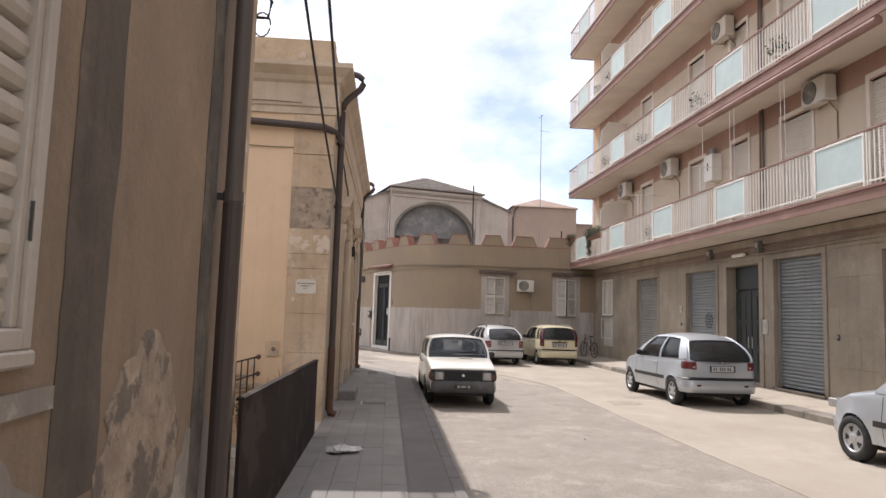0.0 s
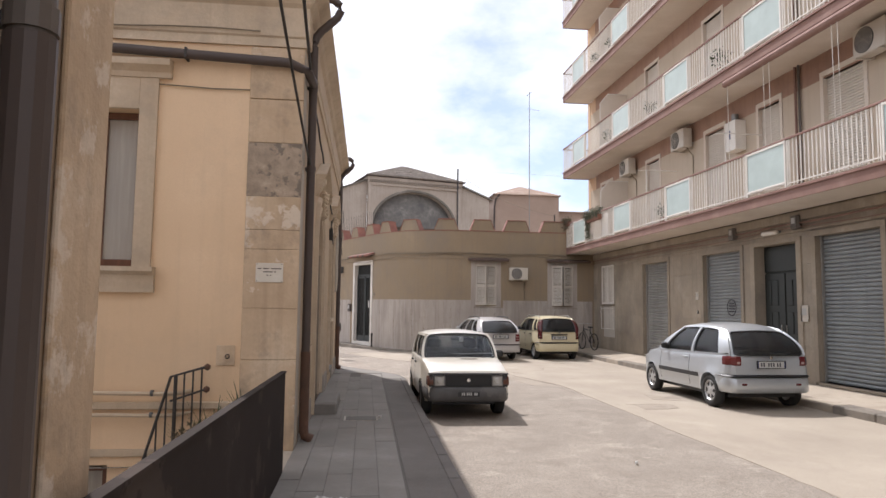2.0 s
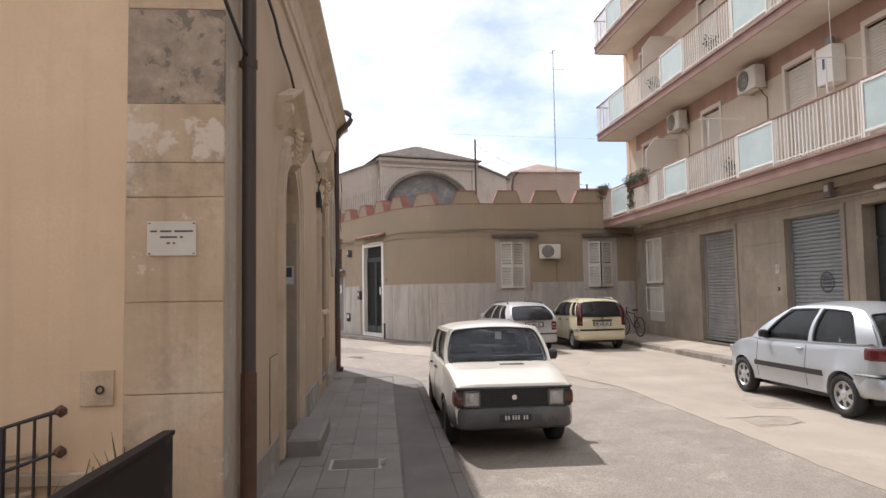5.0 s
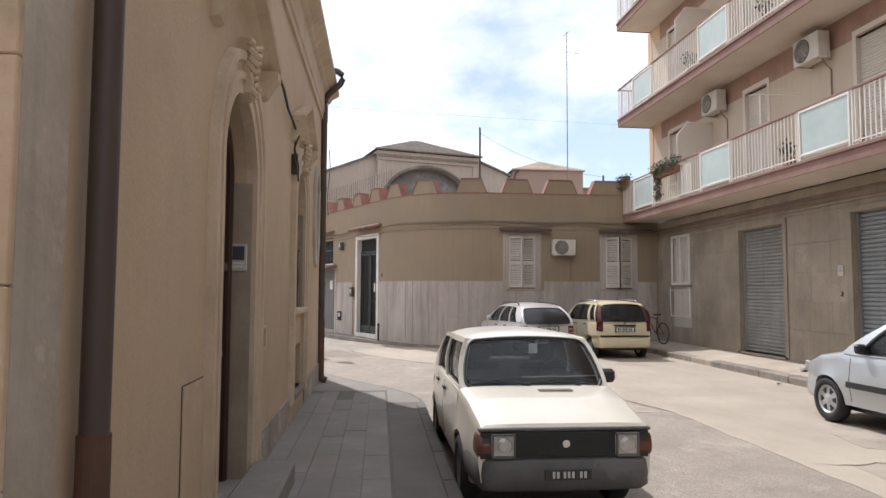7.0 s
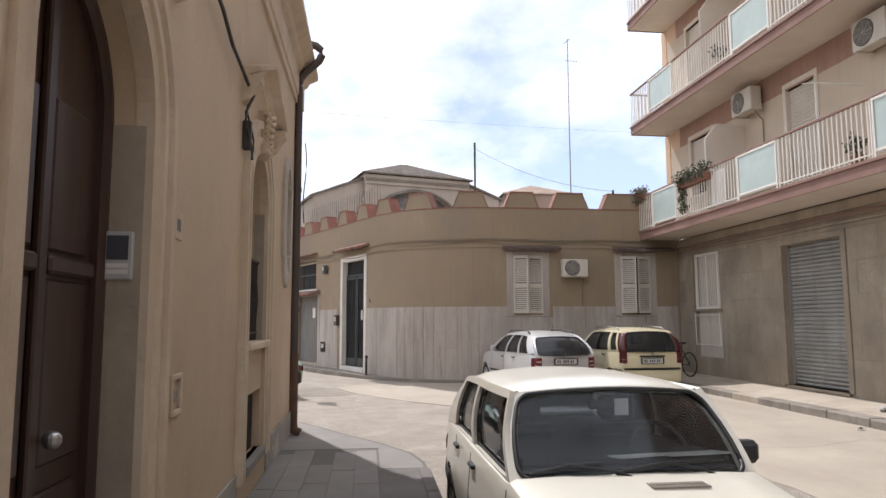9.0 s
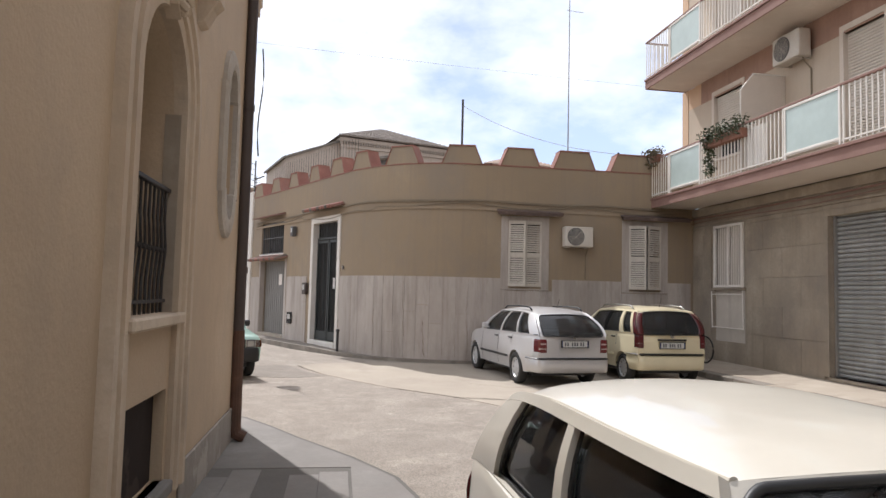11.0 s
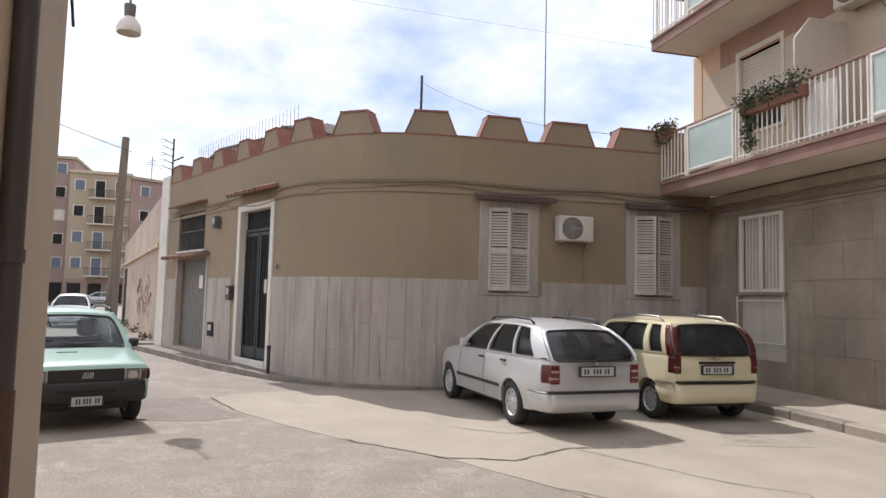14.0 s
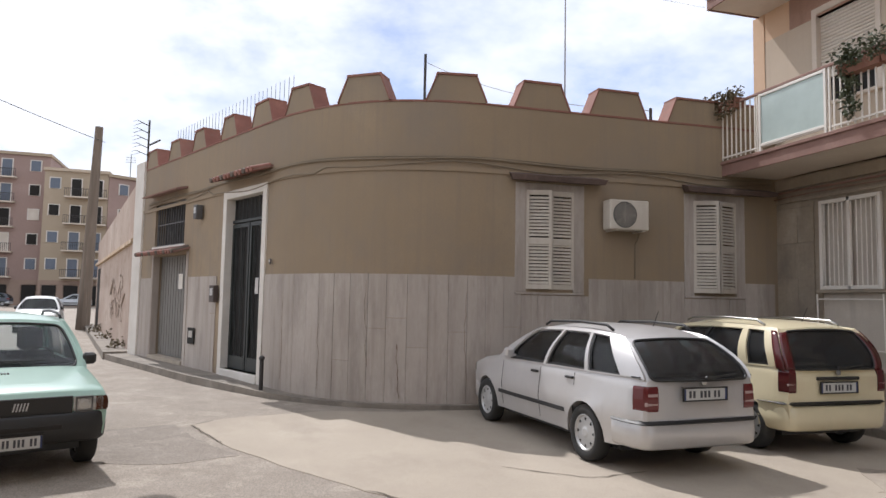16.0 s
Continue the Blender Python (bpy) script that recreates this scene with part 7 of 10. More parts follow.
def ac_unit(m, label="wall-mounted air conditioner outdoor unit with a round fan"):
    """Local x out of the wall, origin at the middle of its back."""
    t = thing("air_conditioner", label, "air conditioner", m, "air conditioners")
    bm = bmesh.new()
    box(bm, 0.08, -0.40, -0.275, 0.36, 0.40, 0.275, 0.02)
    part("casing", bm, "ac_white", t)
    bm = bmesh.new()
    bmesh.ops.create_cone(bm, cap_ends=True, segments=28, radius1=0.24, radius2=0.24, depth=0.01, matrix=Matrix.Translation((0.363, -0.10, 0)) @ Matrix.Rotation(math.pi / 2, 4, "Y"))
    part("fan_opening", bm, "fan_dark", t)
    bm = bmesh.new()
    for i in range(7):
        r_ = 0.03 + 0.03 * i
        tube(bm, [(0.372, -0.10 + r_ * math.cos(a), r_ * math.sin(a)) for a in [2 * math.pi * j / 24 for j in range(25)]], 0.003, 4)
    for i in range(4):
        a = math.pi * i / 4
        tube(bm, [(0.372, -0.10 + 0.215 * math.cos(a), 0.215 * math.sin(a)), (0.372, -0.10 - 0.215 * math.cos(a), -0.215 * math.sin(a))], 0.003, 4)
    part("fan_guard", bm, "ac_white", t)
    bm = bmesh.new()
    for i in range(5):
        a = 2 * math.pi * i / 5
        prism(bm, [(-0.10 + 0.04 * math.cos(a), 0.04 * math.sin(a)), (-0.10 + 0.19 * math.cos(a - 0.25), 0.19 * math.sin(a - 0.25)), (-0.10 + 0.19 * math.cos(a + 0.35), 0.19 * math.sin(a + 0.35))], "x", 0.3685, 0.371)
    part("fan_blade", bm, "bumper_grey", t)
    for y in (-0.28, 0.28):
        bm = bmesh.new()
        prism(bm, [(0.0, -0.30), (0.40, -0.30), (0.40, -0.282), (0.03, -0.282), (0.03, -0.10), (0.0, -0.10)], "y", y - 0.015, y + 0.015)
        part("bracket", bm, "ac_white", t)
    bm = bmesh.new()
    tube(bm, [(0.2, 0.30, -0.28), (0.12, 0.31, -0.40), (0.02, 0.31, -0.5), (0.02, 0.31, -1.15)], 0.014, 6)
    part("pipe", bm, "cable_grey", t)
    return t


for y, z in ((25.0, 6.66), (21.0, 6.66), (14.35 - 0.9, 6.72), (17.5, 9.85)):
    ac_unit(RF @ pose(0, ry(y), z))

bo = thing("wall_boiler", "white wall-hung gas boiler with a round flue", "boiler", RF @ pose(0, ry(18.25), 6.1))
bm = bmesh.new()
box(bm, 0.0, -0.24, -0.40, 0.30, 0.24, 0.36, 0.012)
part("casing", bm, "white_paint", bo)
bm = bmesh.new()
bmesh.ops.create_cone(bm, cap_ends=True, segments=20, radius1=0.085, radius2=0.085, depth=0.2, matrix=Matrix.Translation((0.15, 0, 0.45)))
part("flue", bm, "hub_dull", bo, "grey metal flue")
bm = bmesh.new()
box(bm, 0.30, -0.05, -0.1, 0.306, 0.03, 0.12, 0.003)
part("control_window", bm, "plate_blue", bo)


def drying_frame(y, z):
    t = thing("drying_rack", "white tubular clothes-drying frame standing above the railing", "drying rack", RF @ pose(BAL_OUT - 0.05, ry(y), z), "drying racks")
    bm = bmesh.new()
    tube(bm, [(0.0, 0, -0.9), (0, 0, 0.75)], 0.018, 6)
    part("post", bm, "white_paint", t)
    bm = bmesh.new()
    tube(bm, [(0, 0, 0.75), (-0.95, 0.0, 0.75)], 0.014, 6)
    tube(bm, [(0.25, 0.0, 0.72), (0.0, 0, 0.75)], 0.012, 6)
    part("arm", bm, "white_paint", t)


drying_frame(21.45, 5.08)
drying_frame(17.1, 5.08)
dp = thing("drain_pipes", "pair of thin grey drain pipes down the facade", "pipe", RF @ pose(0, ry(16.0), 4.1))
for dy in (0.0, 0.13):
    bm = bmesh.new()
    tube(bm, [(0.05, dy, 0), (0.05, dy, 9.4)], 0.028, 8)
    part("pipe", bm, "pipe_grey" if dy else "fascia", dp)
aw = thing("rolled_awning", "rolled brown sun awning under the balcony with hanging cords", "awning", RF @ pose(BAL_OUT - 0.02, ry(17.0), SLABS[1] - 0.12))
bm = bmesh.new()
tube(bm, [(0, 0, 0), (0, 6.5, 0)], 0.085, 10)
part("roll", bm, "fascia", aw)
for y in (0.1, 1.5, 1.7, 3.6, 3.75):
    bm = bmesh.new()
    tube(bm, [(0, y, -0.05), (0.0, y + 0.02, -2.2)], 0.007, 5)
    part("cord", bm, "white_paint", aw)


# ---- plants ----
def leaf_clump(bm, centre, r, count, seed, size=0.06, droop=0.0, flat=1.0):
    rg = random.Random(seed)
    for _ in range(count):
        d = Vector((rg.gauss(0, 1), rg.gauss(0, 1), rg.gauss(0, 1) * flat))
        d = d.normalized() * r * rg.random() ** 0.5
        p = Vector(centre) + d - Vector((0, 0, droop * rg.random()))
        u = Vector((rg.uniform(-1, 1), rg.uniform(-1, 1), rg.uniform(-0.6, 0.9))).normalized()
        w = u.cross(Vector((rg.uniform(-1, 1), rg.uniform(-1, 1), rg.uniform(-1, 1)))).normalized()
        s = size * rg.uniform(0.5, 1.3)
        v = [bm.verts.new(p), bm.verts.new(p + u * s * 0.5 + w * s * 0.28), bm.verts.new(p + u * s), bm.verts.new(p + u * s * 0.5 - w * s * 0.28)]
        bm.faces.new(v)


def planter(m, label, length, seed, material="leaf", hang=0.0, tall=0.18):
    t = thing("planter_box", label, "planter", m, "balcony plants")
    bm = bmesh.new()
    hexa(bm, [(-0.08, -length / 2 + 0.02, 0), (0.08, -length / 2 + 0.02, 0), (0.08, length / 2 - 0.02, 0), (-0.08, length / 2 - 0.02, 0), (-0.10, -length / 2, 0.17), (0.10, -length / 2, 0.17), (0.10, length / 2, 0.17), (-0.10, length / 2, 0.17)])
    part("box", bm, "pot", t)
    bm = bmesh.new()
    n = max(2, int(length / 0.16))
    for i in range(n):
        y = -length / 2 + length * (i + 0.5) / n
        leaf_clump(bm, (0.03, y, 0.18 + tall * 0.4), tall * 1.15, 120, seed + i, 0.065)
        leaf_clump(bm, (0.11, y, 0.12), 0.09, 35, seed + 90 + i, 0.06)
        if hang:
            leaf_clump(bm, (0.12, y, 0.02), 0.12, 30, seed + 50 + i, 0.07, hang)
    tagged(part("foliage", bm, material, t), kind="stuff")


zr = SLABS[0] + 1.2
planter(RF @ pose(BAL_OUT - 0.02, 0.55, zr - 0.08), "terracotta planter of dry trailing plants on the balcony corner", 0.85, 3, "leaf_dry", 0.1, 0.15)
planter(RF @ pose(BAL_OUT + 0.02, ry(26.15), zr - 0.25), "terracotta planter of green succulents hung on the railing", 0.7, 11, "leaf", 0.0, 0.2)
planter(RF @ pose(BAL_OUT + 0.02, ry(25.45), zr - 0.25), "terracotta planter of green succulents hung on the railing", 0.7, 31, "leaf", 0.0, 0.2)
t = thing("trailing_plant", "dark trailing plant hanging down the balcony railing", "plant", RF @ pose(BAL_OUT + 0.03, ry(26.35), SLABS[0] + 0.35))
bm = bmesh.new()
for i in range(9):
    leaf_clump(bm, (0.02, 0.05 * math.sin(i * 2), 0.85 - i * 0.1), 0.11, 55, 90 + i, 0.075)
tagged(part("foliage", bm, "leaf", t), kind="stuff")
for y, z, s in ((21.3, SLABS[1] + 0.25, 0.2), (24.7, SLABS[1] + 0.3, 0.22), (25.9, SLABS[2] + 0.5, 0.2), (17.4, SLABS[1] + 0.3, 0.25), (24.4, SLABS[2] + 0.2, 0.2), (13.6, SLABS[1] + 0.3, 0.25), (20.7, SLABS[0] + 0.25, 0.18)):
    t = thing("potted_plant", "small green potted plant behind the balcony bars", "plant", RF @ pose(BAL_OUT - 0.2, ry(y), z - (z - SLABS[min(range(4), key=lambda k: abs(SLABS[k] + 0.2 - z))]) + 0.2), "balcony plants")
    bm = bmesh.new()
    bmesh.ops.create_cone(bm, cap_ends=True, segments=16, radius1=0.09, radius2=0.13, depth=0.22, matrix=Matrix.Translation((0, 0, 0.11)))
    part("pot", bm, "pot", t)
    bm = bmesh.new()
    leaf_clump(bm, (0.05, 0, 0.22 + s), s, 130, int(y * 10), 0.09)
    tagged(part("foliage", bm, "leaf", t), kind="stuff")
ln = thing("white_cloth", "white cloth hanging inside the balcony railing", "cloth", RF @ pose(BAL_OUT - 0.08, ry(25.2), SLABS[0] + 0.35))
bm = bmesh.new()
for i in range(10):
    y0, y1 = i * 0.06, (i + 1) * 0.06
    x0, x1 = 0.02 * math.sin(i * 1.9), 0.02 * math.sin((i + 1) * 1.9)
    hexa(bm, [(x0, y0, 0), (x0 + 0.01, y0, 0), (x1 + 0.01, y1, 0), (x1, y1, 0), (x0, y0, 0.75), (x0 + 0.01, y0, 0.75), (x1 + 0.01, y1, 0.75), (x1, y1, 0.75)])
bmesh.ops.remove_doubles(bm, verts=bm.verts, dist=1e-4)
part("cloth", bm, "white_paint", ln)

# ---- fittings of the left-hand houses ----
def downpipe(m, label, z0, z1, r, material, collars, foot=None, swan=None, dx=0.09, foot_mat="pipe_rust"):
    """A round downpipe on a wall that faces local x."""
    t = thing("downpipe", label, "pipe", m, "downpipes")
    zf = foot if foot else z0
    bm = bmesh.new()
    pts = [(dx, 0, zf), (dx, 0, z1)] + ([(dx + p[0], p[1], z1 + p[2]) for p in swan] if swan else [])
    tube(bm, pts, r, 14)
    part("pipe", bm, material, t, smooth=True).data.set_sharp_from_angle(angle=radians(50))
    if foot:
        bm = bmesh.new()
        tube(bm, [(dx, 0, z0 + 0.1), (dx, 0, foot)], r * 1.12, 14)
        tube(bm, [(dx, 0, z0 + 0.14), (dx + 0.02, 0, z0 + 0.06), (dx + 0.10, 0.0, z0 + 0.02)], r * 1.12, 12)
        part("foot", bm, foot_mat, t, "heavier iron foot")
    for z in collars:
        bm = bmesh.new()
        tube(bm, [(dx, 0, z - 0.03), (dx, 0, z + 0.03)], r * 1.16, 14)
        part("collar", bm, material, t)
        bm = bmesh.new()
        box(bm, 0.0, -0.012, z - 0.02, dx - r, 0.012, z + 0.02)
        part("clip", bm, "iron", t)
    return t


SWAN = [(0.0, 0.0, 0.06), (0.02, 0.01, 0.13), (0.08, 0.02, 0.22), (0.20, 0.02, 0.33), (0.27, 0.02, 0.40), (0.305, 0.02, 0.48), (0.29, 0.01, 0.56), (0.23, 0.0, 0.61), (0.15, 0.0, 0.63), (0.02, 0.0, 0.63)]
downpipe(HF @ pose(0, -0.79, 0), "grey-brown round downpipe on the stained wall", WALK, 5.9, 0.052, "pipe_grey", (2.31, 0.5, 4.4), foot=2.27, foot_mat="pipe_brown", dx=0.095)
downpipe(LF @ pose(-0.02, 0.43, 0), "dark brown downpipe at the house corner with a swan-neck top", WALK, 4.82, 0.05, "pipe_brown", (3.3, 4.3), foot=1.12, swan=SWAN)
downpipe(LF @ pose(0, 9.84, 0), "dark brown downpipe at the house corner with a swan-neck top", WALK, 4.88, 0.055, "pipe_brown", (1.75, 3.4), foot=1.15, swan=SWAN, dx=0.045)

# window of the near house: slatted white shutter in a white frame
sw = thing("shutter_window", "closed white slatted shutter in a weathered white frame", "window", HF @ pose(0, -3.83, 1.52), kind="structure")
w, h = 1.02, 1.98
bm = bmesh.new()
for y0, y1, z0, z1 in ((0, 0.05, 0, h), (w - 0.05, w, 0, h), (0.05, w - 0.05, 0, 0.06), (0.05, w - 0.05, h - 0.06, h)):
    box(bm, -0.10, y0, z0, 0.03, y1, z1, 0.006)
box(bm, -0.10, w - 0.085, 0.06, 0.012, w - 0.052, h - 0.06, 0.004)
part("frame", bm, "shutter_white", sw)
bm = bmesh.new()
box(bm, -0.02, -0.02, -0.05, 0.035, w + 0.02, -0.001, 0.008)
part("frame_sill", bm, "shutter_white", sw)
slat_w = w - 0.14
bm = bmesh.new()
prism(bm, [(-0.05, 0.0), (-0.012, 0.012), (-0.004, 0.04), (-0.012, 0.075), (-0.05, 0.09)], "y", 0, slat_w)
slat_me = bpy.data.meshes.new("slat")
bmesh.ops.recalc_face_normals(bm, faces=bm.faces)
bm.to_mesh(slat_me)
bm.free()
slat_me.materials.append(M["shutter_white"])
for i in range(20):
    piece("slat", slat_me, sw, (0, 0.055, 0.065 + i * 0.0925), (1, 1, 1))
bm = bmesh.new()
box(bm, 0.012, w - 0.05, 0.30, 0.028, w - 0.03, 0.42, 0.003)
part("hinge", bm, "bumper_grey", sw)

# arched street door of the corner house
ad = thing("arched_door", "tall dark varnished panelled door under a stone arch", "door", LF, kind="structure")
d0, d1, dz0, dz1, dr = DOOR
bm = bmesh.new()
pts = [(d0, dz0)] + [(d0 + (d1 - d0) * i / 14, arch_z(DOOR, d0 + (d1 - d0) * i / 14)) for i in range(15)] + [(d1, dz0)]
prism(bm, pts, "x", -0.25, -0.20)
part("door_leaf", bm, "wood_dark", ad)
bm = bmesh.new()
sweep(bm, [((-0.20, p[0][1], p[0][2]), p[1], p[2]) for p in arch_path(DOOR, 0.0)], [(-0.07, -0.02), (-0.07, 0.03), (-0.03, 0.05), (0.0, 0.05), (0.0, -0.02)])
part("door_frame", bm, "wood_dark", ad)
mid = (d0 + d1) / 2
bm = bmesh.new()
box(bm, -0.20, mid - 0.035, dz0, -0.167, mid + 0.035, dz1 - 0.06, 0.008)
part("meeting_stile", bm, "wood_dark", ad)
for sg in (-1, 1):
    for z0, z1 in ((0.25, 0.95), (1.05, 1.75), (1.86, 2.46)):
        bm = bmesh.new()
        ya, yb = mid + sg * 0.07, mid + sg * 0.42
        box(bm, -0.20, ya, z0, -0.18, yb, z1, 0.016)
        part("door_panel", bm, "wood_dark", ad)
    bm = bmesh.new()
    box(bm, -0.20, mid + sg * 0.05, 1.77, -0.16, mid + sg * 0.46, 1.84, 0.012)
    part("door_rail", bm, "wood_dark", ad)
bm = bmesh.new()
bmesh.ops.create_uvsphere(bm, u_segments=14, v_segments=10, radius=0.035, matrix=Matrix.Translation((-0.14, mid + 0.09, 1.15)))
part("door_knob", bm, "steel", ad, "round steel knob")
bm = bmesh.new()
box(bm, -0.38, d0 - 0.005, -0.1, 0.0, d1 + 0.005, dz0 + 0.004)
part("threshold", bm, "grey_render", ad)
st = thing("doorstep", "worn grey stone step before the arched door", "step", LF @ pose(0.03, 2.52, WALK))
bm = bmesh.new()
box(bm, 0.0, -0.1, -0.03, 0.34, 1.15, 0.17, 0.025)
part("step_block", bm, "paver", st)

ph = thing("entry_phone", "steel video entry phone inside the door arch", "intercom", LF @ pose(-0.105, d1, 1.885))
bm = bmesh.new()
box(bm, -0.06, -0.028, -0.11, 0.07, 0.0, 0.11, 0.006)
part("case", bm, "hub", ph)
bm = bmesh.new()
box(bm, -0.042, -0.031, -0.02, 0.052, -0.0285, 0.09)
part("screen", bm, "ink", ph)
for k in range(2):
    bm = bmesh.new()
    box(bm, -0.042, -0.032, -0.055 - k * 0.028, 0.052, -0.0285, -0.037 - k * 0.028)
    part("button", bm, "white_paint", ph)

nb = thing("house_number_tile", "small square ceramic tile with a dark plain bar", "tile", LF @ pose(0, 4.14, 2.10))
bm = bmesh.new()
box(bm, 0.0, -0.07, -0.075, 0.012, 0.07, 0.075, 0.003)
part("tile", bm, "moulding", nb)
bm = bmesh.new()
box(bm, 0.0121, -0.035, -0.03, 0.0135, 0.03, 0.035)
part("bar_mark", bm, "kerb_dark", nb)
mb = thing("letter_slot", "small stone-framed letter slot in the tan wall", "letter slot", LF @ pose(0, 4.2, 1.2))
bm = bmesh.new()
for y0, y1, z0, z1 in ((-0.1, -0.07, -0.11, 0.11), (0.07, 0.1, -0.11, 0.11), (-0.07, 0.07, 0.08, 0.11), (-0.07, 0.07, -0.11, -0.08)):
    box(bm, 0.0, y0, z0, 0.02, y1, z1, 0.004)
part("frame", bm, "moulding", mb)
bm = bmesh.new()
box(bm, 0.0, -0.03, -0.04, 0.012, 0.03, 0.03)
part("flap", bm, "grey_render", mb)
mh = thing("meter_hatch", "flush painted meter hatch in the tan wall", "hatch", LF @ pose(0, 1.95, 0.66))
bm = bmesh.new()
box(bm, 0.0, -0.23, -0.42, 0.010, 0.23, 0.44, 0.004)
part("hatch_door", bm, "plaster_tan", mh)
bm = bmesh.new()
for y0, y1, z0, z1 in ((-0.239, -0.233, -0.42, 0.449), (-0.233, 0.23, 0.443, 0.449)):
    box(bm, 0.0, y0, z0, 0.006, y1, z1)
part("gap", bm, "crack", mh)

# arched window with its iron guard, and the cellar vent under it
aw2 = thing("arched_window", "dark arched window behind a small wrought-iron guard", "window", LF, kind="structure")
a0, a1, az0, az1, ar = WIN2
bm = bmesh.new()
pts = [(a0, az0)] + [(a0 + (a1 - a0) * i / 14, arch_z(WIN2, a0 + (a1 - a0) * i / 14)) for i in range(15)] + [(a1, az0)]
prism(bm, pts, "x", -0.34, -0.325)
part("pane", bm, "curtain", aw2, "pale curtained glass")
bm = bmesh.new()
sweep(bm, [((-0.325, p[0][1], p[0][2]), p[1], p[2]) for p in arch_path(WIN2, 0.0)], [(-0.075, -0.02), (-0.075, 0.03), (-0.03, 0.05), (0.0, 0.05), (0.0, -0.02)])
box(bm, -0.325, (a0 + a1) / 2 - 0.04, az0, -0.285, (a0 + a1) / 2 + 0.04, az1 - 0.06, 0.006)
box(bm, -0.325, a0, az0, -0.285, a1, az0 + 0.09, 0.006)
part("window_frame", bm, "wood_dark", aw2)
bm = bmesh.new()
box(bm, -0.38, a0 - 0.06, az0 - 0.07, 0.075, a1 + 0.06, az0 - 0.001, 0.012)
part("window_sill", bm, "moulding", aw2)
ig = thing("iron_guard", "black wrought-iron window guard on the stone sill", "railing", LF @ pose(-0.06, a0, az0))
bm = bmesh.new()
box(bm, -0.02, 0.0, 0.74, 0.02, a1 - a0, 0.765, 0.004)
part("top_rail", bm, "iron", ig)
bm = bmesh.new()
box(bm, -0.015, 0.0, 0.06, 0.015, a1 - a0, 0.08)
part("bottom_rail", bm, "iron", ig)
for i in range(11):
    y = 0.05 + i * (a1 - a0 - 0.1) / 10
    bm = bmesh.new()
    tube(bm, [(0, y, 0.0), (0, y, 0.2), (0.012, y, 0.38), (0, y, 0.56), (0, y, 0.75)], 0.009, 6)
    bmesh.ops.create_icosphere(bm, subdivisions=1, radius=0.018, matrix=Matrix.Translation((0, y, 0.38)))
    part("baluster", bm, "iron", ig)
cv = thing("cellar_vent", "dark metal cellar vent under the arched window", "vent", LF @ pose(0, CELLAR[0], CELLAR[2]), kind="structure")
bm = bmesh.new()
box(bm, -0.10, 0.0, 0, -0.07, CELLAR[1] - CELLAR[0], CELLAR[3] - CELLAR[2])
part("sheet", bm, "gate_sheet", cv)
bm = bmesh.new()
box(bm, -0.06, -0.04, -0.08, 0.06, CELLAR[1] - CELLAR[0] + 0.04, 0.0, 0.01)
part("vent_sill", bm, "paver", cv)

# court-side window, sign, hatch, pipes
cw = thing("court_window", "red-brown wooden casement with pale curtains in a stone surround", "window", LF, kind="structure")
wx0, wx1, wz0, wz1 = -2.70, -1.80, 2.06, 3.83
bm = bmesh.new()
for x0, x1, z0, z1 in ((wx0 - 0.20, wx0, wz0, wz1 + 0.36), (wx1, wx1 + 0.20, wz0, wz1 + 0.36), (wx0, wx1, wz1, wz1 + 0.36)):
    box(bm, x0, -0.035, z0, x1, 0.0, z1, 0.005)
part("surround", bm, "moulding", cw)
bm = bmesh.new()
prism(bm, [(0.0, wz1 + 0.36), (-0.05, wz1 + 0.36), (-0.06, wz1 + 0.42), (-0.14, wz1 + 0.48), (-0.15, wz1 + 0.55), (0.0, wz1 + 0.57)], "x", wx0 - 0.34, wx1 + 0.34)
part("head_moulding", bm, "moulding", cw)
bm = bmesh.new()
prism(bm, [(0.0, wz0), (-0.13, wz0), (-0.13, wz0 - 0.05), (-0.07, wz0 - 0.09), (-0.05, wz0 - 0.28), (0.0, wz0 - 0.28)], "x", wx0 - 0.25, wx1 + 0.25)
part("window_sill", bm, "moulding", cw)
bm = bmesh.new()
mx = (wx0 + wx1) / 2
for x0, x1, z0, z1 in ((wx0, wx0 + 0.07, wz0, wz1), (wx1 - 0.07, wx1, wz0, wz1), (wx0 + 0.07, wx1 - 0.07, wz0, wz0 + 0.09), (wx0 + 0.07, wx1 - 0.07, wz1 - 0.08, wz1), (mx - 0.06, mx + 0.06, wz0 + 0.09, wz1 - 0.08)):
    box(bm, x0, 0.17, z0, x1, 0.23, z1, 0.008)
part("casement", bm, "wood_red", cw)
for x0, x1 in ((wx0 + 0.07, mx - 0.06), (mx + 0.06, wx1 - 0.07)):
    bm = bmesh.new()
    box(bm, x0, 0.20, wz0 + 0.09, x1, 0.215, wz1 - 0.08)
    part("pane", bm, "curtain", cw, "pale curtained pane")
bw = thing("basement_window", "pale basement window low in the court wall", "window", LF, kind="structure")
bm = bmesh.new()
box(bm, -3.4, 0.15, -1.4, -1.95, 0.18, -0.07)
part("pane", bm, "curtain", bw)
bm = bmesh.new()
for x0, x1 in ((-3.4, -3.32), (-2.72, -2.62), (-2.03, -1.95)):
    box(bm, x0, 0.10, -1.4, x1, 0.149, -0.07, 0.006)
box(bm, -3.32, 0.10, -0.15, -2.03, 0.149, -0.07, 0.006)
part("frame", bm, "wood_red", bw)

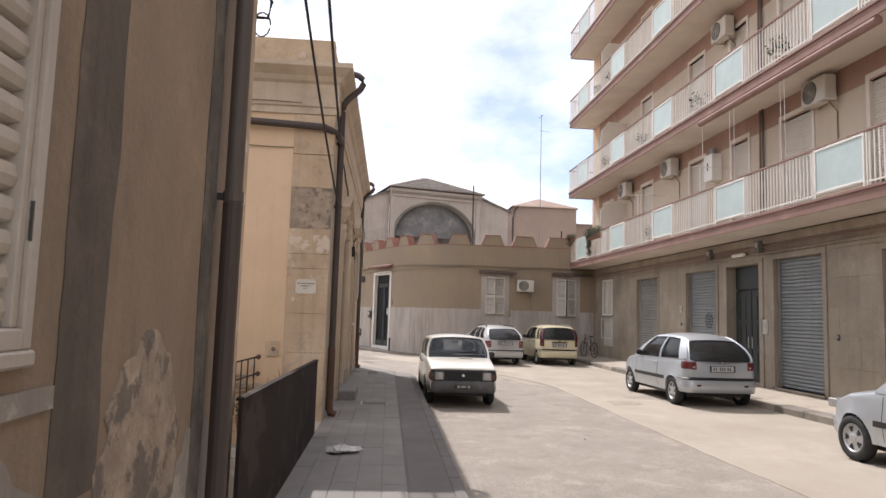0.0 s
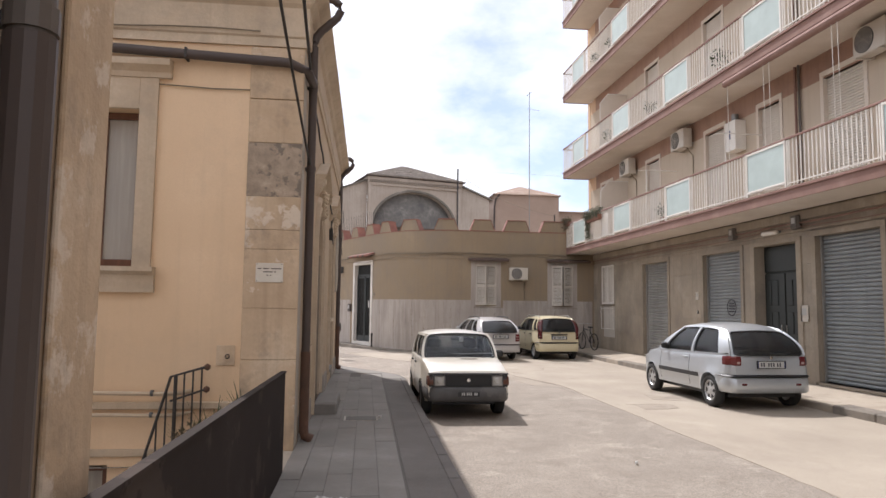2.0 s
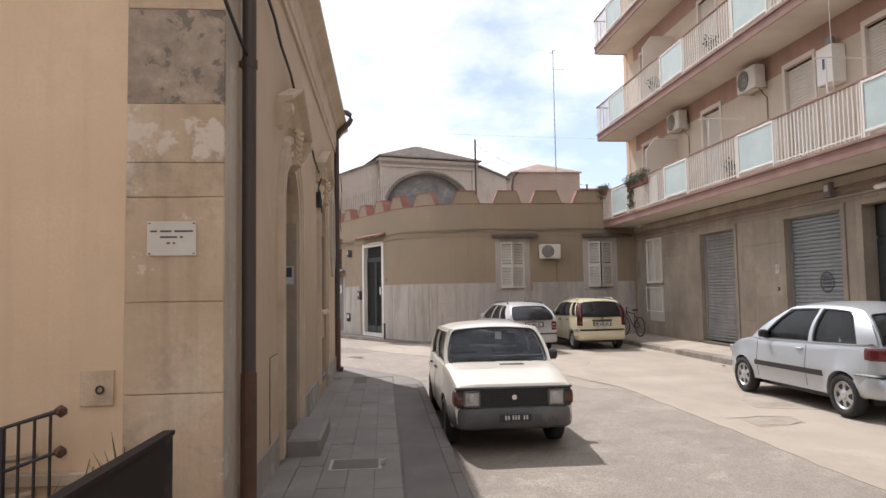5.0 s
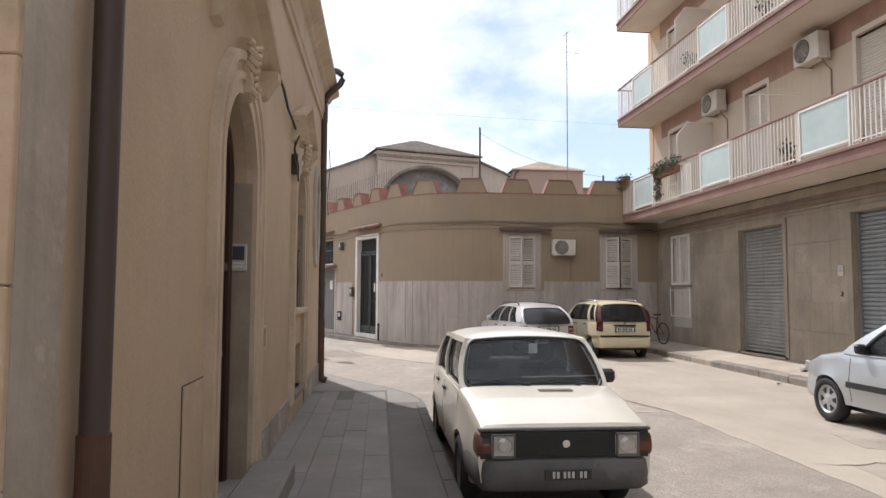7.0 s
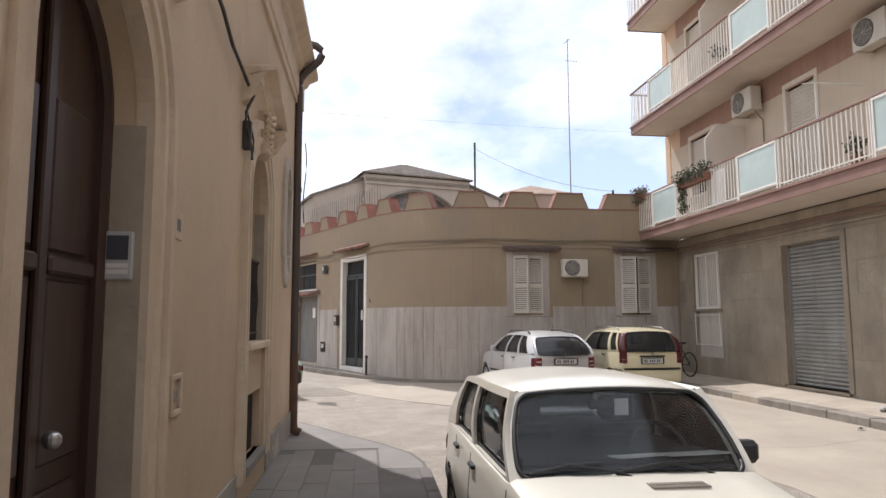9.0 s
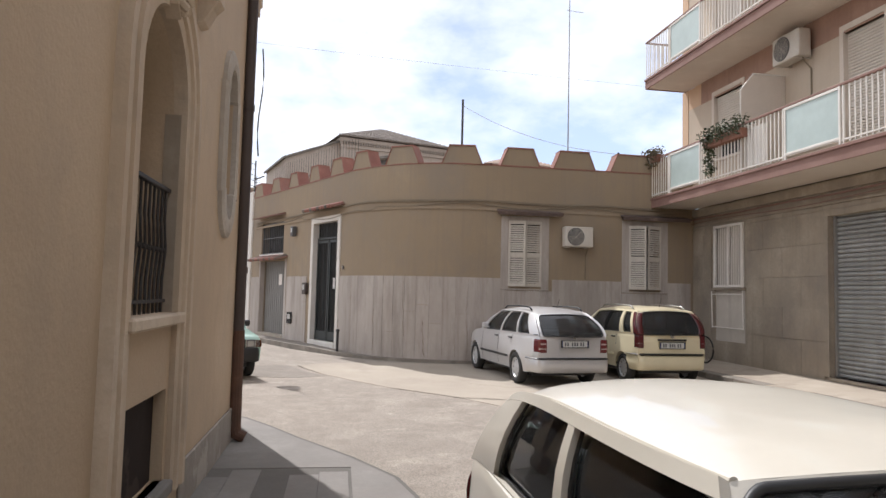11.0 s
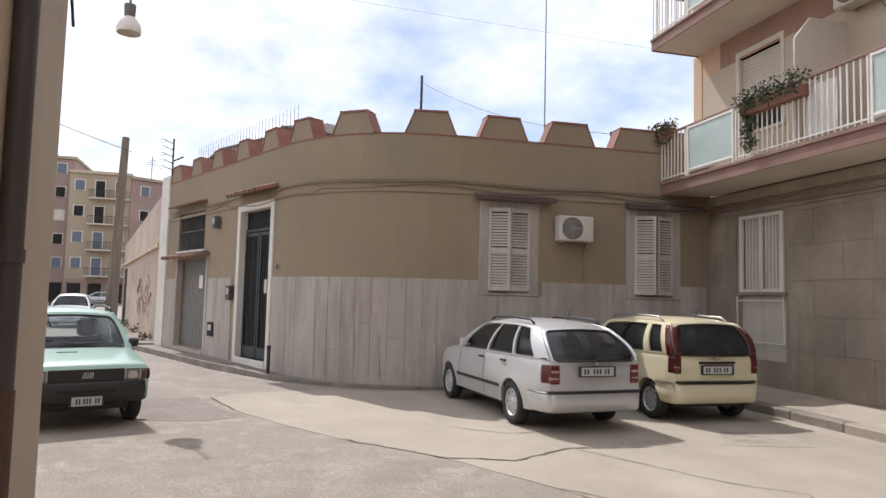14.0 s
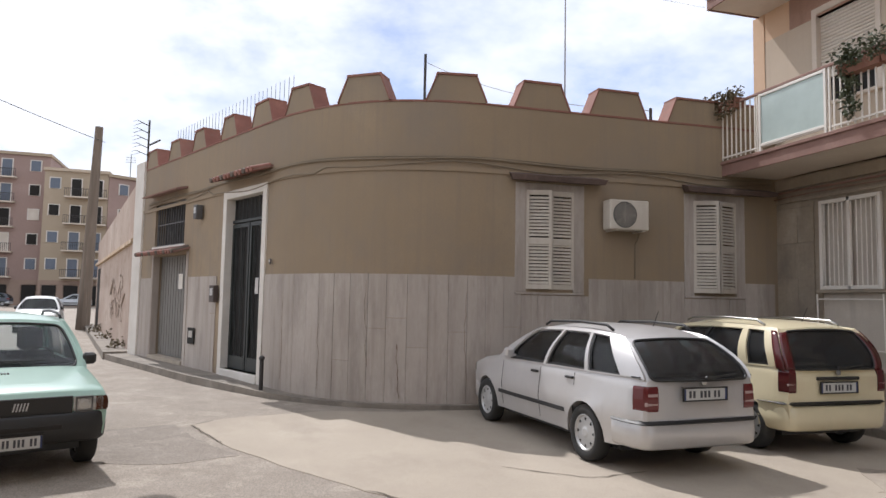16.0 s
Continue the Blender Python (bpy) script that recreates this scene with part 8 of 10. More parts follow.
sg = thing("street_sign", "white enamel street sign with dark bars on an old pilaster", "sign", LF @ pose(-0.315, -0.031, 2.02, 90, 0, 0))
bm = bmesh.new()
box(bm, -0.15, -0.108, 0, 0.15, 0.108, 0.008, 0.002)
part("plate", bm, "sign_white", sg)
for y, spans_ in ((0.045, ((-0.13, -0.088), (-0.072, 0.0), (0.016, 0.13))), (0.008, ((-0.07, 0.035), (0.05, 0.07))), (-0.03, ((-0.03, -0.008), (0.008, 0.022)))):
    for x0, x1 in spans_:
        bm = bmesh.new()
        box(bm, x0, y - 0.006, 0.0081, x1, y + 0.006, 0.0092)
        part("bar_mark", bm, "pipe_grey", sg)
for x, y in ((-0.135, 0.095), (0.135, 0.095), (-0.135, -0.095), (0.135, -0.095)):
    bm = bmesh.new()
    bmesh.ops.create_cone(bm, cap_ends=True, segments=8, radius1=0.006, radius2=0.004, depth=0.008, matrix=Matrix.Translation((x, y, 0.011)))
    part("screw", bm, "pipe_rust", sg)
hb = thing("wall_hatch", "small square stone hatch with an iron ring on the court wall", "hatch", LF @ pose(-0.76, 0, 1.1))
bm = bmesh.new()
box(bm, -0.10, -0.016, -0.11, 0.10, 0.0, 0.11, 0.004)
part("slab", bm, "stone_pilaster", hb)
bm = bmesh.new()
tube(bm, [(0.02 + 0.022 * math.cos(a), -0.022, -0.01 + 0.022 * math.sin(a)) for a in [2 * math.pi * i / 14 for i in range(15)]], 0.006, 5)
part("ring", bm, "iron", hb)
sp = thing("slanting_drainpipe", "dark brown drainpipe slanting across the court wall", "pipe", LF)
bm = bmesh.new()
tube(bm, [(-7.9, -0.09, 4.72), (-0.15, -0.09, 4.42), (0.04, 0.02, 4.36), (0.09, 0.27, 4.3)], 0.055, 12)
part("pipe", bm, "pipe_brown", sp, smooth=True)
for x in (-1.3, -2.6, -4.0):
    bm = bmesh.new()
    z = 4.42 + (-0.15 - x) * 0.039
    box(bm, x - 0.012, -0.15, z - 0.06, x + 0.012, 0.0, z + 0.06)
    part("clip", bm, "iron", sp)
for i, (z, dx, r) in enumerate(((0.70, 0.0, 0.022), (0.47, 0.0, 0.02))):
    t = thing("water_pipe", "pale painted water pipe along the court wall", "pipe", LF, "court pipes")
    bm = bmesh.new()
    tube(bm, [(-7.5, -0.08, z), (-2.0, -0.08, z), (-1.35, -0.08, z - 0.01), (-1.2, -0.06, z + 0.0), (-1.1, -0.02, z + 0.02)], r, 8)
    part("pipe", bm, "moulding", t)
    bm = bmesh.new()
    for x in (-3.1, -2.2, -1.5):
        tube(bm, [(x - 0.015, -0.08, z), (x + 0.015, -0.08, z)], r * 1.5, 8)
    part("joint", bm, "bumper_grey", t)

# gate sheet along the court, stair rail, plants, litter
gt = thing("gate_panel", "dark brown sheet-metal fence panel along the sunken court", "fence")
bm = bmesh.new()
g0, g1 = Vector((-0.825, 4.42, 0)), Vector((-0.755, 9.12, 0))
def gate_pt(s, x, z):
    p = g0.lerp(g1, s)
    return (p.x + x, p.y, z)
hexa(bm, [gate_pt(0, -0.012, -0.05), gate_pt(0, 0.012, -0.05), gate_pt(1, 0.012, -0.10), gate_pt(1, -0.012, -0.10), gate_pt(0, -0.012, 1.08), gate_pt(0, 0.012, 1.08), gate_pt(1, 0.012, 1.01), gate_pt(1, -0.012, 1.01)])
part("sheet", bm, "gate_sheet", gt)
bm = bmesh.new()
hexa(bm, [gate_pt(0, -0.03, 1.081), gate_pt(0, 0.022, 1.081), gate_pt(1, 0.022, 1.011), gate_pt(1, -0.03, 1.011), gate_pt(0, -0.03, 1.10), gate_pt(0, 0.022, 1.10), gate_pt(1, 0.022, 1.03), gate_pt(1, -0.03, 1.03)])
part("top_edge", bm, "gate_sheet", gt)
for s in (0.1, 0.3, 0.5, 0.7, 0.9):
    bm = bmesh.new()
    p = gate_pt(s, -0.05, 0)
    box(bm, p[0] - 0.02, p[1] - 0.015, -0.1, p[0] + 0.02, p[1] + 0.015, 1.05 - 0.07 * s)
    part("post", bm, "iron", gt)
bm = bmesh.new()
box(bm, -0.93, 4.9, -0.2, -0.70, 10.16, WALK - 0.012)
tagged(part("gate_kerb", bm, "pavement"), "pale concrete edge under the fence panel", "kerb", kind="structure")

sr = thing("stair_rail", "dark iron stair rail going down beside the court wall", "railing", LF)
bm = bmesh.new()
tube(bm, [(-0.95, -0.12, 0.98), (-1.30, -0.12, 0.88), (-1.72, -0.12, -0.60)], 0.016, 6)
tube(bm, [(-0.95, -0.12, 0.74), (-1.30, -0.12, 0.62)], 0.012, 6)
part("handrail", bm, "iron", sr)
for i in range(9):
    x = -0.98 - 0.09 * i
    zt = 0.98 - (-0.95 - x) * 0.286 if x > -1.3 else 0.88 + (x + 1.30) * 3.52
    bm = bmesh.new()
    tube(bm, [(x, -0.12, zt), (x, -0.12, zt - 0.75)], 0.010 if i != 3 else 0.02, 6)
    part("baluster", bm, "iron", sr)
for x in (-0.93,):
    bm = bmesh.new()
    bmesh.ops.create_icosphere(bm, subdivisions=1, radius=0.04, matrix=Matrix.Translation((x, -0.1, 0.98)))
    bmesh.ops.create_icosphere(bm, subdivisions=1, radius=0.04, matrix=Matrix.Translation((x, -0.1, 0.74)))
    part("wall_mount", bm, "pipe_rust", sr)
ss = thing("court_stair", "grey concrete stair block in the sunken court", "stair", LF, kind="structure")
bm = bmesh.new()
for i in range(7):
    box(bm, -0.95 - 0.28 * i, -0.95, -1.6, -0.67 - 0.28 * i, -0.05, 0.12 - 0.19 * (i + 1))
part("steps", bm, "grey_render", ss)
for i, (x, y, z, s, mt) in enumerate(((-0.80, -0.3, 0.20, 0.26, "leaf"), (-1.05, -0.35, 0.14, 0.22, "leaf_dry"), (-0.50, -0.25, 0.42, 0.2, "leaf"))):
    t = thing("court_plant", "dusty potted plant on the court stair", "plant", LF @ pose(x, y, z - 0.15), "court plants")
    bm = bmesh.new()
    bmesh.ops.create_cone(bm, cap_ends=True, segments=14, radius1=0.08, radius2=0.11, depth=0.2, matrix=Matrix.Translation((0, 0, 0.1)))
    part("pot", bm, "pot", t)
    bm = bmesh.new()
    rg = random.Random(i)
    for k in range(26):
        a = rg.uniform(0, 6.28)
        l = s * rg.uniform(1.0, 2.0)
        tip = Vector((math.cos(a) * l * 0.7, math.sin(a) * l * 0.7, 0.2 + l * rg.uniform(0.4, 1.0)))
        b0 = Vector((0.03 * math.cos(a), 0.03 * math.sin(a), 0.2))
        sd_ = Vector((-math.sin(a), math.cos(a), 0)) * 0.014
        bm.faces.new([bm.verts.new(b0 + sd_), bm.verts.new(b0 - sd_), bm.verts.new(tip)])
    leaf_clump(bm, (0, 0, 0.3), s * 0.7, 60, i + 300, 0.06)
    tagged(part("foliage", bm, mt, t), kind="stuff")


def litter(m, label, seed, size):
    t = thing("litter", label, "litter", m, "litter")
    bm = bmesh.new()
    rg = random.Random(seed)
    for k in range(3):
        n = 5
        g = [[Vector((size * (i / n - 0.5) + size * rg.uniform(-0.08, 0.08) + 0.15 * size * k, size * 0.6 * (j / n - 0.5) + size * rg.uniform(-0.08, 0.08), (abs(rg.gauss(0.012, 0.02)) + 0.004) * min(1, size / 0.22) + 0.01 * k)) for j in range(n + 1)] for i in range(n + 1)]
        v = [[bm.verts.new(p) for p in r] for r in g]
        for i in range(n):
            for j in range(n):
                bm.faces.new((v[i][j], v[i + 1][j], v[i + 1][j + 1], v[i][j + 1]))
    part("crumpled_sheet", bm, "paper", t)


litter(pose(-0.35, 7.9, WALK + 0.004, 0, 0, 20), "crumpled newspaper sheet lying on the footway", 2, 0.3)
litter(pose(8.9, 20.9, 0.10, 0, 0, 40), "crumpled white paper on the sunny footway", 5, 0.22)
litter(pose(7.9, 20.2, ROAD + 0.02, 0, 0, 10), "scrap of white paper in the gutter", 7, 0.1)
litter(pose(3.1, 9.9, ROAD + 0.006, 0, 0, 70), "scrap of white paper on the road", 9, 0.05)
litter(pose(0.28, 12.2, WALK + 0.01, 0, 0, 70), "scrap of white paper on the footway", 12, 0.07)
for x, y, r in ((-0.05, 12.25, 0.24),):
    t = thing("manhole_cover", "square iron inspection cover in the footway", "manhole cover", LF @ pose(x + 0.78, y - 10.2, WALK - 0.001))
    bm = bmesh.new()
    box(bm, -0.24, -0.2, 0, 0.24, 0.2, 0.003)
    part("frame", bm, "grey_render", t)
    bm = bmesh.new()
    box(bm, -0.21, -0.17, 0.001, 0.21, 0.17, 0.006)
    part("lid", bm, "kerb_dark", t)
rng2 = random.Random(8)
bm = bmesh.new()
for i in range(450):
    y = rng2.uniform(6, 27)
    x = rng2.uniform(1.1, 4.3) if y < 20 else rng2.uniform(-0.5, 2.6)
    r_ = rng2.uniform(0.003, 0.008)
    bmesh.ops.create_icosphere(bm, subdivisions=1, radius=r_, matrix=Matrix.Translation((x, y, ROAD + r_ * 0.4)) @ Matrix.Diagonal((1, rng2.uniform(0.6, 1.3), 0.6, 1)))
tagged(part("road_grit", bm, "asphalt"), "scattered loose stones and grit on the old asphalt", "grit", kind="stuff")

# cables on and over the left houses
L3 = LF.to_3x3()
def lf(x, y, z):
    return LF @ Vector((x, y, z))
cable("overhead_cable", "black overhead cable slung between the two houses", sag((-0.75, 1.5, 5.6), lf(0.06, 0.38, 3.35), 0.25), 0.013)
cable("overhead_cable", "black overhead cable slung between the two houses", sag((-0.55, 1.8, 6.0), lf(0.06, 0.32, 4.35), 0.15), 0.017)
cable("wall_cable", "thin cable clipped across the court wall", [lf(-7.5 + i * 0.5, -0.02, 4.12 + 0.02 * math.sin(i * 1.3)) for i in range(16)], 0.008, "cable_grey")
cable("wall_cable", "thin cable clipped across the court wall", [lf(-7.5 + i * 0.5, -0.07, 4.78 + 0.02 * math.sin(i * 1.1)) for i in range(15)], 0.008, "cable_grey")
cable("wall_cable", "black cable bundle running under the cornice", [lf(0.05, 0.3 + i * 0.35, 4.35 - 0.055 * i + 0.03 * math.sin(i * 2.1)) for i in range(17)], 0.014)
cable("wall_cable", "black cable loop hanging from the wall bundle", [lf(0.06 + 0.02 * math.sin(i), 5.9 + 0.08 * math.sin(i * 1.1), 3.62 - i * 0.09) for i in range(9)], 0.012)
cable("wall_cable", "black cable loop hanging from the wall bundle", [lf(0.05 + 0.02 * math.cos(i), 6.02 + 0.06 * math.cos(i * 0.9), 3.6 - i * 0.085) for i in range(9)], 0.009)
cable("hanging_cable", "thin black cable hanging at the corner of the house", [lf(0.10 + 0.015 * math.sin(i * 0.8), 10.35 + 0.05 * math.sin(i * 0.7), 4.2 - i * 0.15) for i in range(9)], 0.008)
cb = thing("cable_clamp", "black cable clamp on the house wall", "clamp", LF @ pose(0.04, 5.95, 3.1))
bm = bmesh.new()
box(bm, -0.04, -0.03, -0.12, 0.03, 0.03, 0.12, 0.008)
part("body", bm, "cable", cb)
# insulator bracket seen against the sky on the near house
ib = thing("cable_bracket", "iron hook bracket with cable loops on the near house", "bracket", HF @ pose(0, -0.1, 3.72))
bm = bmesh.new()
tube(bm, [(0, 0, 0), (0.10, 0, 0.0), (0.12, 0, 0.12), (0.08, 0, 0.2), (0.03, 0, 0.14)], 0.012, 6)
tube(bm, [(0.06 + 0.06 * math.cos(a), 0.0, -0.05 + 0.09 * math.sin(a)) for a in [i * 0.5 for i in range(13)]], 0.006, 5)
part("hook", bm, "iron", ib)

# ---- fittings of the battlemented house ----
def louvre(m, label, w, h, leaves):
    """A pair of louvred shutters; leaves lists the turn of each leaf in degrees."""
    t = thing("louvred_shutters", label, "shutter", m, "window shutters", "structure")
    bm = bmesh.new()
    for y0, y1, z0, z1 in ((-0.19, 0.006, -0.05, h + 0.12), (w - 0.006, w + 0.19, -0.05, h + 0.12), (0.006, w - 0.006, h - 0.006, h + 0.12)):
        box(bm, -0.1, y0, z0, 0.014, y1, z1, 0.004)
    part("surround", bm, "travertine", t)
    bm = bmesh.new()
    box(bm, -0.1, -0.19, -0.09, 0.03, w + 0.19, -0.051, 0.006)
    part("window_sill", bm, "travertine", t)
    lw_ = w / 2
    for side, turn in zip((0, 1), leaves):
        lf_ = new("shutter_leaf")
        lf_.parent = t
        lf_.location = (0.0, 0.0 if side == 0 else w, 0)
        lf_.rotation_euler = (0, 0, radians(-turn if side == 0 else turn))
        sg = 1 if side == 0 else -1
        bm = bmesh.new()
        for y0, y1, z0, z1 in ((0.0, 0.05, 0, h), (lw_ - 0.055, lw_ - 0.005, 0, h), (0.05, lw_ - 0.055, 0, 0.08), (0.05, lw_ - 0.055, h - 0.08, h), (0.05, lw_ - 0.055, h * 0.48 - 0.05, h * 0.48 + 0.06)):
            box(bm, -0.02, sg * y0, z0, 0.02, sg * y1, z1, 0.004)
        part("stile_frame", bm, "shutter_white", lf_)
        z = 0.085
        k = 0
        while z < h - 0.10:
            if not (h * 0.48 - 0.04 < z < h * 0.48 + 0.06):
                bm = bmesh.new()
                hexa(bm, [(-0.016, sg * 0.05, z + 0.041), (-0.010, sg * 0.05, z + 0.046), (-0.010, sg * (lw_ - 0.055), z + 0.046), (-0.016, sg * (lw_ - 0.055), z + 0.041),
                          (0.010, sg * 0.05, z), (0.016, sg * 0.05, z + 0.005), (0.016, sg * (lw_ - 0.055), z + 0.005), (0.010, sg * (lw_ - 0.055), z)])
                part("louvre", bm, "shutter_white", lf_)
            z += 0.055
            k += 1
    return t


louvre(CF @ pose(0.004, 0.46, 1.79), "white louvred shutters almost closed in a stone surround", 0.84, 1.61, (18, 0))
louvre(CF @ pose(0.004, 3.60, 1.79), "white louvred shutters standing ajar in a stone surround", 0.86, 1.61, (26, 16))
for y, w in ((0.15, 1.58), (3.36, 1.75)):
    t = thing("window_canopy", "flat dark brown canopy over a shuttered window", "canopy", CF @ pose(0, y, 3.58), "window canopies")
    bm = bmesh.new()
    hexa(bm, [(0.0, 0.06, -0.03), (0.26, -0.02, -0.06), (0.26, w + 0.02, -0.06), (0.0, w - 0.06, -0.03), (0.0, 0, 0.10), (0.28, -0.06, 0.02), (0.28, w + 0.06, 0.02), (0.0, w, 0.10)])
    part("canopy_slab", bm, "canopy_brown", t)
ac_unit(CF @ pose(0, 2.16, 3.04) @ Matrix.Diagonal((0.9, 0.9, 0.9, 1)), "off-white air conditioner outdoor unit on the ochre wall")


def on_castle(s, z, out):
    p, d, o = on_line(s)
    q = p + o * out
    return (q.x, q.y, z)


tot = full_len[-1]
for z, amp, r in ((3.83, 0.02, 0.016), (3.74, 0.05, 0.012), (3.86, 0.015, 0.010)):
    cable("wall_cable", "painted-over cables clipped along the ochre wall", [on_castle(0.2 + (tot - 1.2) * i / 60, z + amp * math.sin(i * 0.55 + z * 9) - (0.12 if 30 < i < 46 and amp > 0.03 else 0), 0.03) for i in range(61)], r, "cable_grey")

# entrance door
cd = thing("iron_entrance_door", "narrow dark green iron and glass door standing in a white stone frame", "door", WF @ pose(0, W_DOOR[0], W_DOOR[2]), kind="structure")
w, h = W_DOOR[1] - W_DOOR[0], W_DOOR[3] - W_DOOR[2]
bm = bmesh.new()
for y0, y1, z0, z1 in ((-0.15, 0.008, -0.3, h + 0.15), (w - 0.008, w + 0.15, -0.3, h + 0.15), (0.008, w - 0.008, h - 0.006, h + 0.15)):
    box(bm, -0.25, y0, z0, 0.035, y1, z1, 0.006)
part("door_frame", bm, "white_frame", cd)
bm = bmesh.new()
box(bm, -0.39, 0.0, -0.3, 0.06, w, 0.0, 0.008)
part("threshold", bm, "white_frame", cd)
bm = bmesh.new()
box(bm, -0.19, 0.0, 0, -0.16, w, h)
part("dark_glass", bm, "dark_hole", cd)
for k in range(2):
    y0 = 0.02 + k * w / 2
    bm = bmesh.new()
    for a, b, z0, z1 in ((y0, y0 + 0.06, 0, h - 0.5), (y0 + w / 2 - 0.1, y0 + w / 2 - 0.04, 0, h - 0.5), (y0 + 0.06, y0 + w / 2 - 0.1, 0.0, 0.25), (y0 + 0.06, y0 + w / 2 - 0.1, h - 0.58, h - 0.5)):
        box(bm, -0.16, a, z0, -0.11, b, z1, 0.005)
    lf_ = part("door_leaf", bm, "door_green", cd)
    for i in range(4):
        y = y0 + 0.13 + i * 0.14
        bm = bmesh.new()
        tube(bm, [(-0.125, y, 0.25), (-0.125, y + 0.04 * (-1) ** i, 0.9), (-0.125, y, 1.5), (-0.125, y + 0.03 * (-1) ** i, 2.1), (-0.125, y, h - 0.55)], 0.012, 6)
        part("scroll_bar", bm, "door_green", lf_)
bm = bmesh.new()
box(bm, -0.16, 0.0, h - 0.48, -0.11, w, h - 0.42, 0.005)
part("transom", bm, "door_green", cd)
for i in range(9):
    bm = bmesh.new()
    y = 0.08 + i * (w - 0.16) / 8
    tube(bm, [(-0.13, y, h - 0.42), (-0.13, y, h)], 0.010, 6)
    part("fanlight_bar", bm, "door_green", cd)
bm = bmesh.new()
box(bm, -0.10, w * 0.72, 1.45, -0.092, w * 0.80, 1.75, 0.002)
part("notice", bm, "paper", cd, "pale paper notice")

# sheet gate with a small canopy, barred window above it
gg = thing("sheet_gate", "closed grey sheet-metal gate with a small sticker", "gate", WF @ pose(0, W_GATE[0], W_GATE[2]), kind="structure")
w, h = W_GATE[1] - W_GATE[0], W_GATE[3] - W_GATE[2]
bm = bmesh.new()
for k in range(2):
    box(bm, -0.24, 0.01 + k * w / 2, 0.02, -0.19, k * w / 2 + w / 2 - 0.005, h, 0.005)
part("gate_leaf", bm, "garage_grey", gg)
for i in range(13):
    bm = bmesh.new()
    y = 0.06 + i * (w - 0.12) / 12
    box(bm, -0.19, y - 0.012, 0.04, -0.18, y + 0.012, h - 0.02)
    part("rib", bm, "garage_grey", gg)
bm = bmesh.new()
box(bm, -0.18, w * 0.58, 1.6, -0.172, w * 0.70, 1.95, 0.002)
part("sticker", bm, "white_paint", gg)
bm = bmesh.new()
box(bm, -0.4, -0.02, -0.3, 0.05, w + 0.02, 0.015, 0.006)
part("threshold", bm, "pavement", gg)
bm = bmesh.new()
box(bm, -0.15, w - 0.006, -0.2, 0.012, w + 0.14, h + 0.05, 0.004)
box(bm, -0.15, -0.10, -0.2, 0.012, 0.006, h + 0.05, 0.004)
part("pale_jamb", bm, "travertine", gg)


def tile_canopy(y0, y1, z, label):
    t = thing("tile_canopy", label, "canopy", WF @ pose(0, y0, z), "tiled canopies")
    w_ = y1 - y0
    bm = bmesh.new()
    hexa(bm, [(0.0, 0, 0.05), (0.36, 0, -0.06), (0.36, w_, -0.06), (0.0, w_, 0.05), (0.0, 0, 0.09), (0.37, 0, -0.03), (0.37, w_, -0.03), (0.0, w_, 0.09)])
    part("canopy_slab", bm, "fascia", t)
    n = int(w_ / 0.16)
    for i in range(n):
        bm = bmesh.new()
        y = (i + 0.5) * w_ / n
        tube(bm, [(0.02, y, 0.085), (0.40, y, -0.035)], 0.05, 8)
        part("roof_tile", bm, "terracotta" if i % 3 else "roof_tile", t)


tile_canopy(W_GATE[0] - 0.25, W_GATE[1] + 0.2, 2.56, "small tiled canopy over the grey gate")
tile_canopy(W_DOOR[0] - 0.05, W_DOOR[1] + 0.3, 3.86, "small tiled canopy over the entrance door")
t = thing("canopy_slab", "thin sloping canopy over the barred window", "canopy", WF @ pose(0, W_GRILLE[0] - 0.25, 3.98))
bm = bmesh.new()
hexa(bm, [(0.0, 0, 0.0), (0.26, 0, -0.05), (0.26, 2.3, -0.05), (0.0, 2.3, 0.0), (0.0, 0, 0.05), (0.28, 0, -0.02), (0.28, 2.3, -0.02), (0.0, 2.3, 0.05)])
part("slab", bm, "fascia", t)
bgw = thing("barred_window", "dark window behind a grid of grey iron bars", "window", WF @ pose(0, W_GRILLE[0], W_GRILLE[2]), kind="structure")
w, h = W_GRILLE[1] - W_GRILLE[0], W_GRILLE[3] - W_GRILLE[2]
bm = bmesh.new()
box(bm, -0.30, 0, 0, -0.27, w, h)
part("pane", bm, "dark_hole", bgw)
bm = bmesh.new()
for y0, y1, z0, z1 in ((0, 0.04, 0, h), (w - 0.04, w, 0, h), (0.04, w - 0.04, 0, 0.04), (0.04, w - 0.04, h - 0.04, h), (0.04, w - 0.04, h * 0.5, h * 0.5 + 0.03)):
    box(bm, -0.08, y0, z0, -0.05, y1, z1)
part("frame", bm, "bumper_grey", bgw)
for i in range(12):
    bm = bmesh.new()
    y = 0.1 + i * (w - 0.2) / 11
    tube(bm, [(-0.065, y, 0.04), (-0.065, y, h - 0.04)], 0.016, 6)
    part("bar", bm, "bumper_grey", bgw)
bm = bmesh.new()
box(bm, -0.2, -0.05, -0.12, 0.05, w + 0.05, -0.001, 0.006)
part("window_sill", bm, "white_frame", bgw)
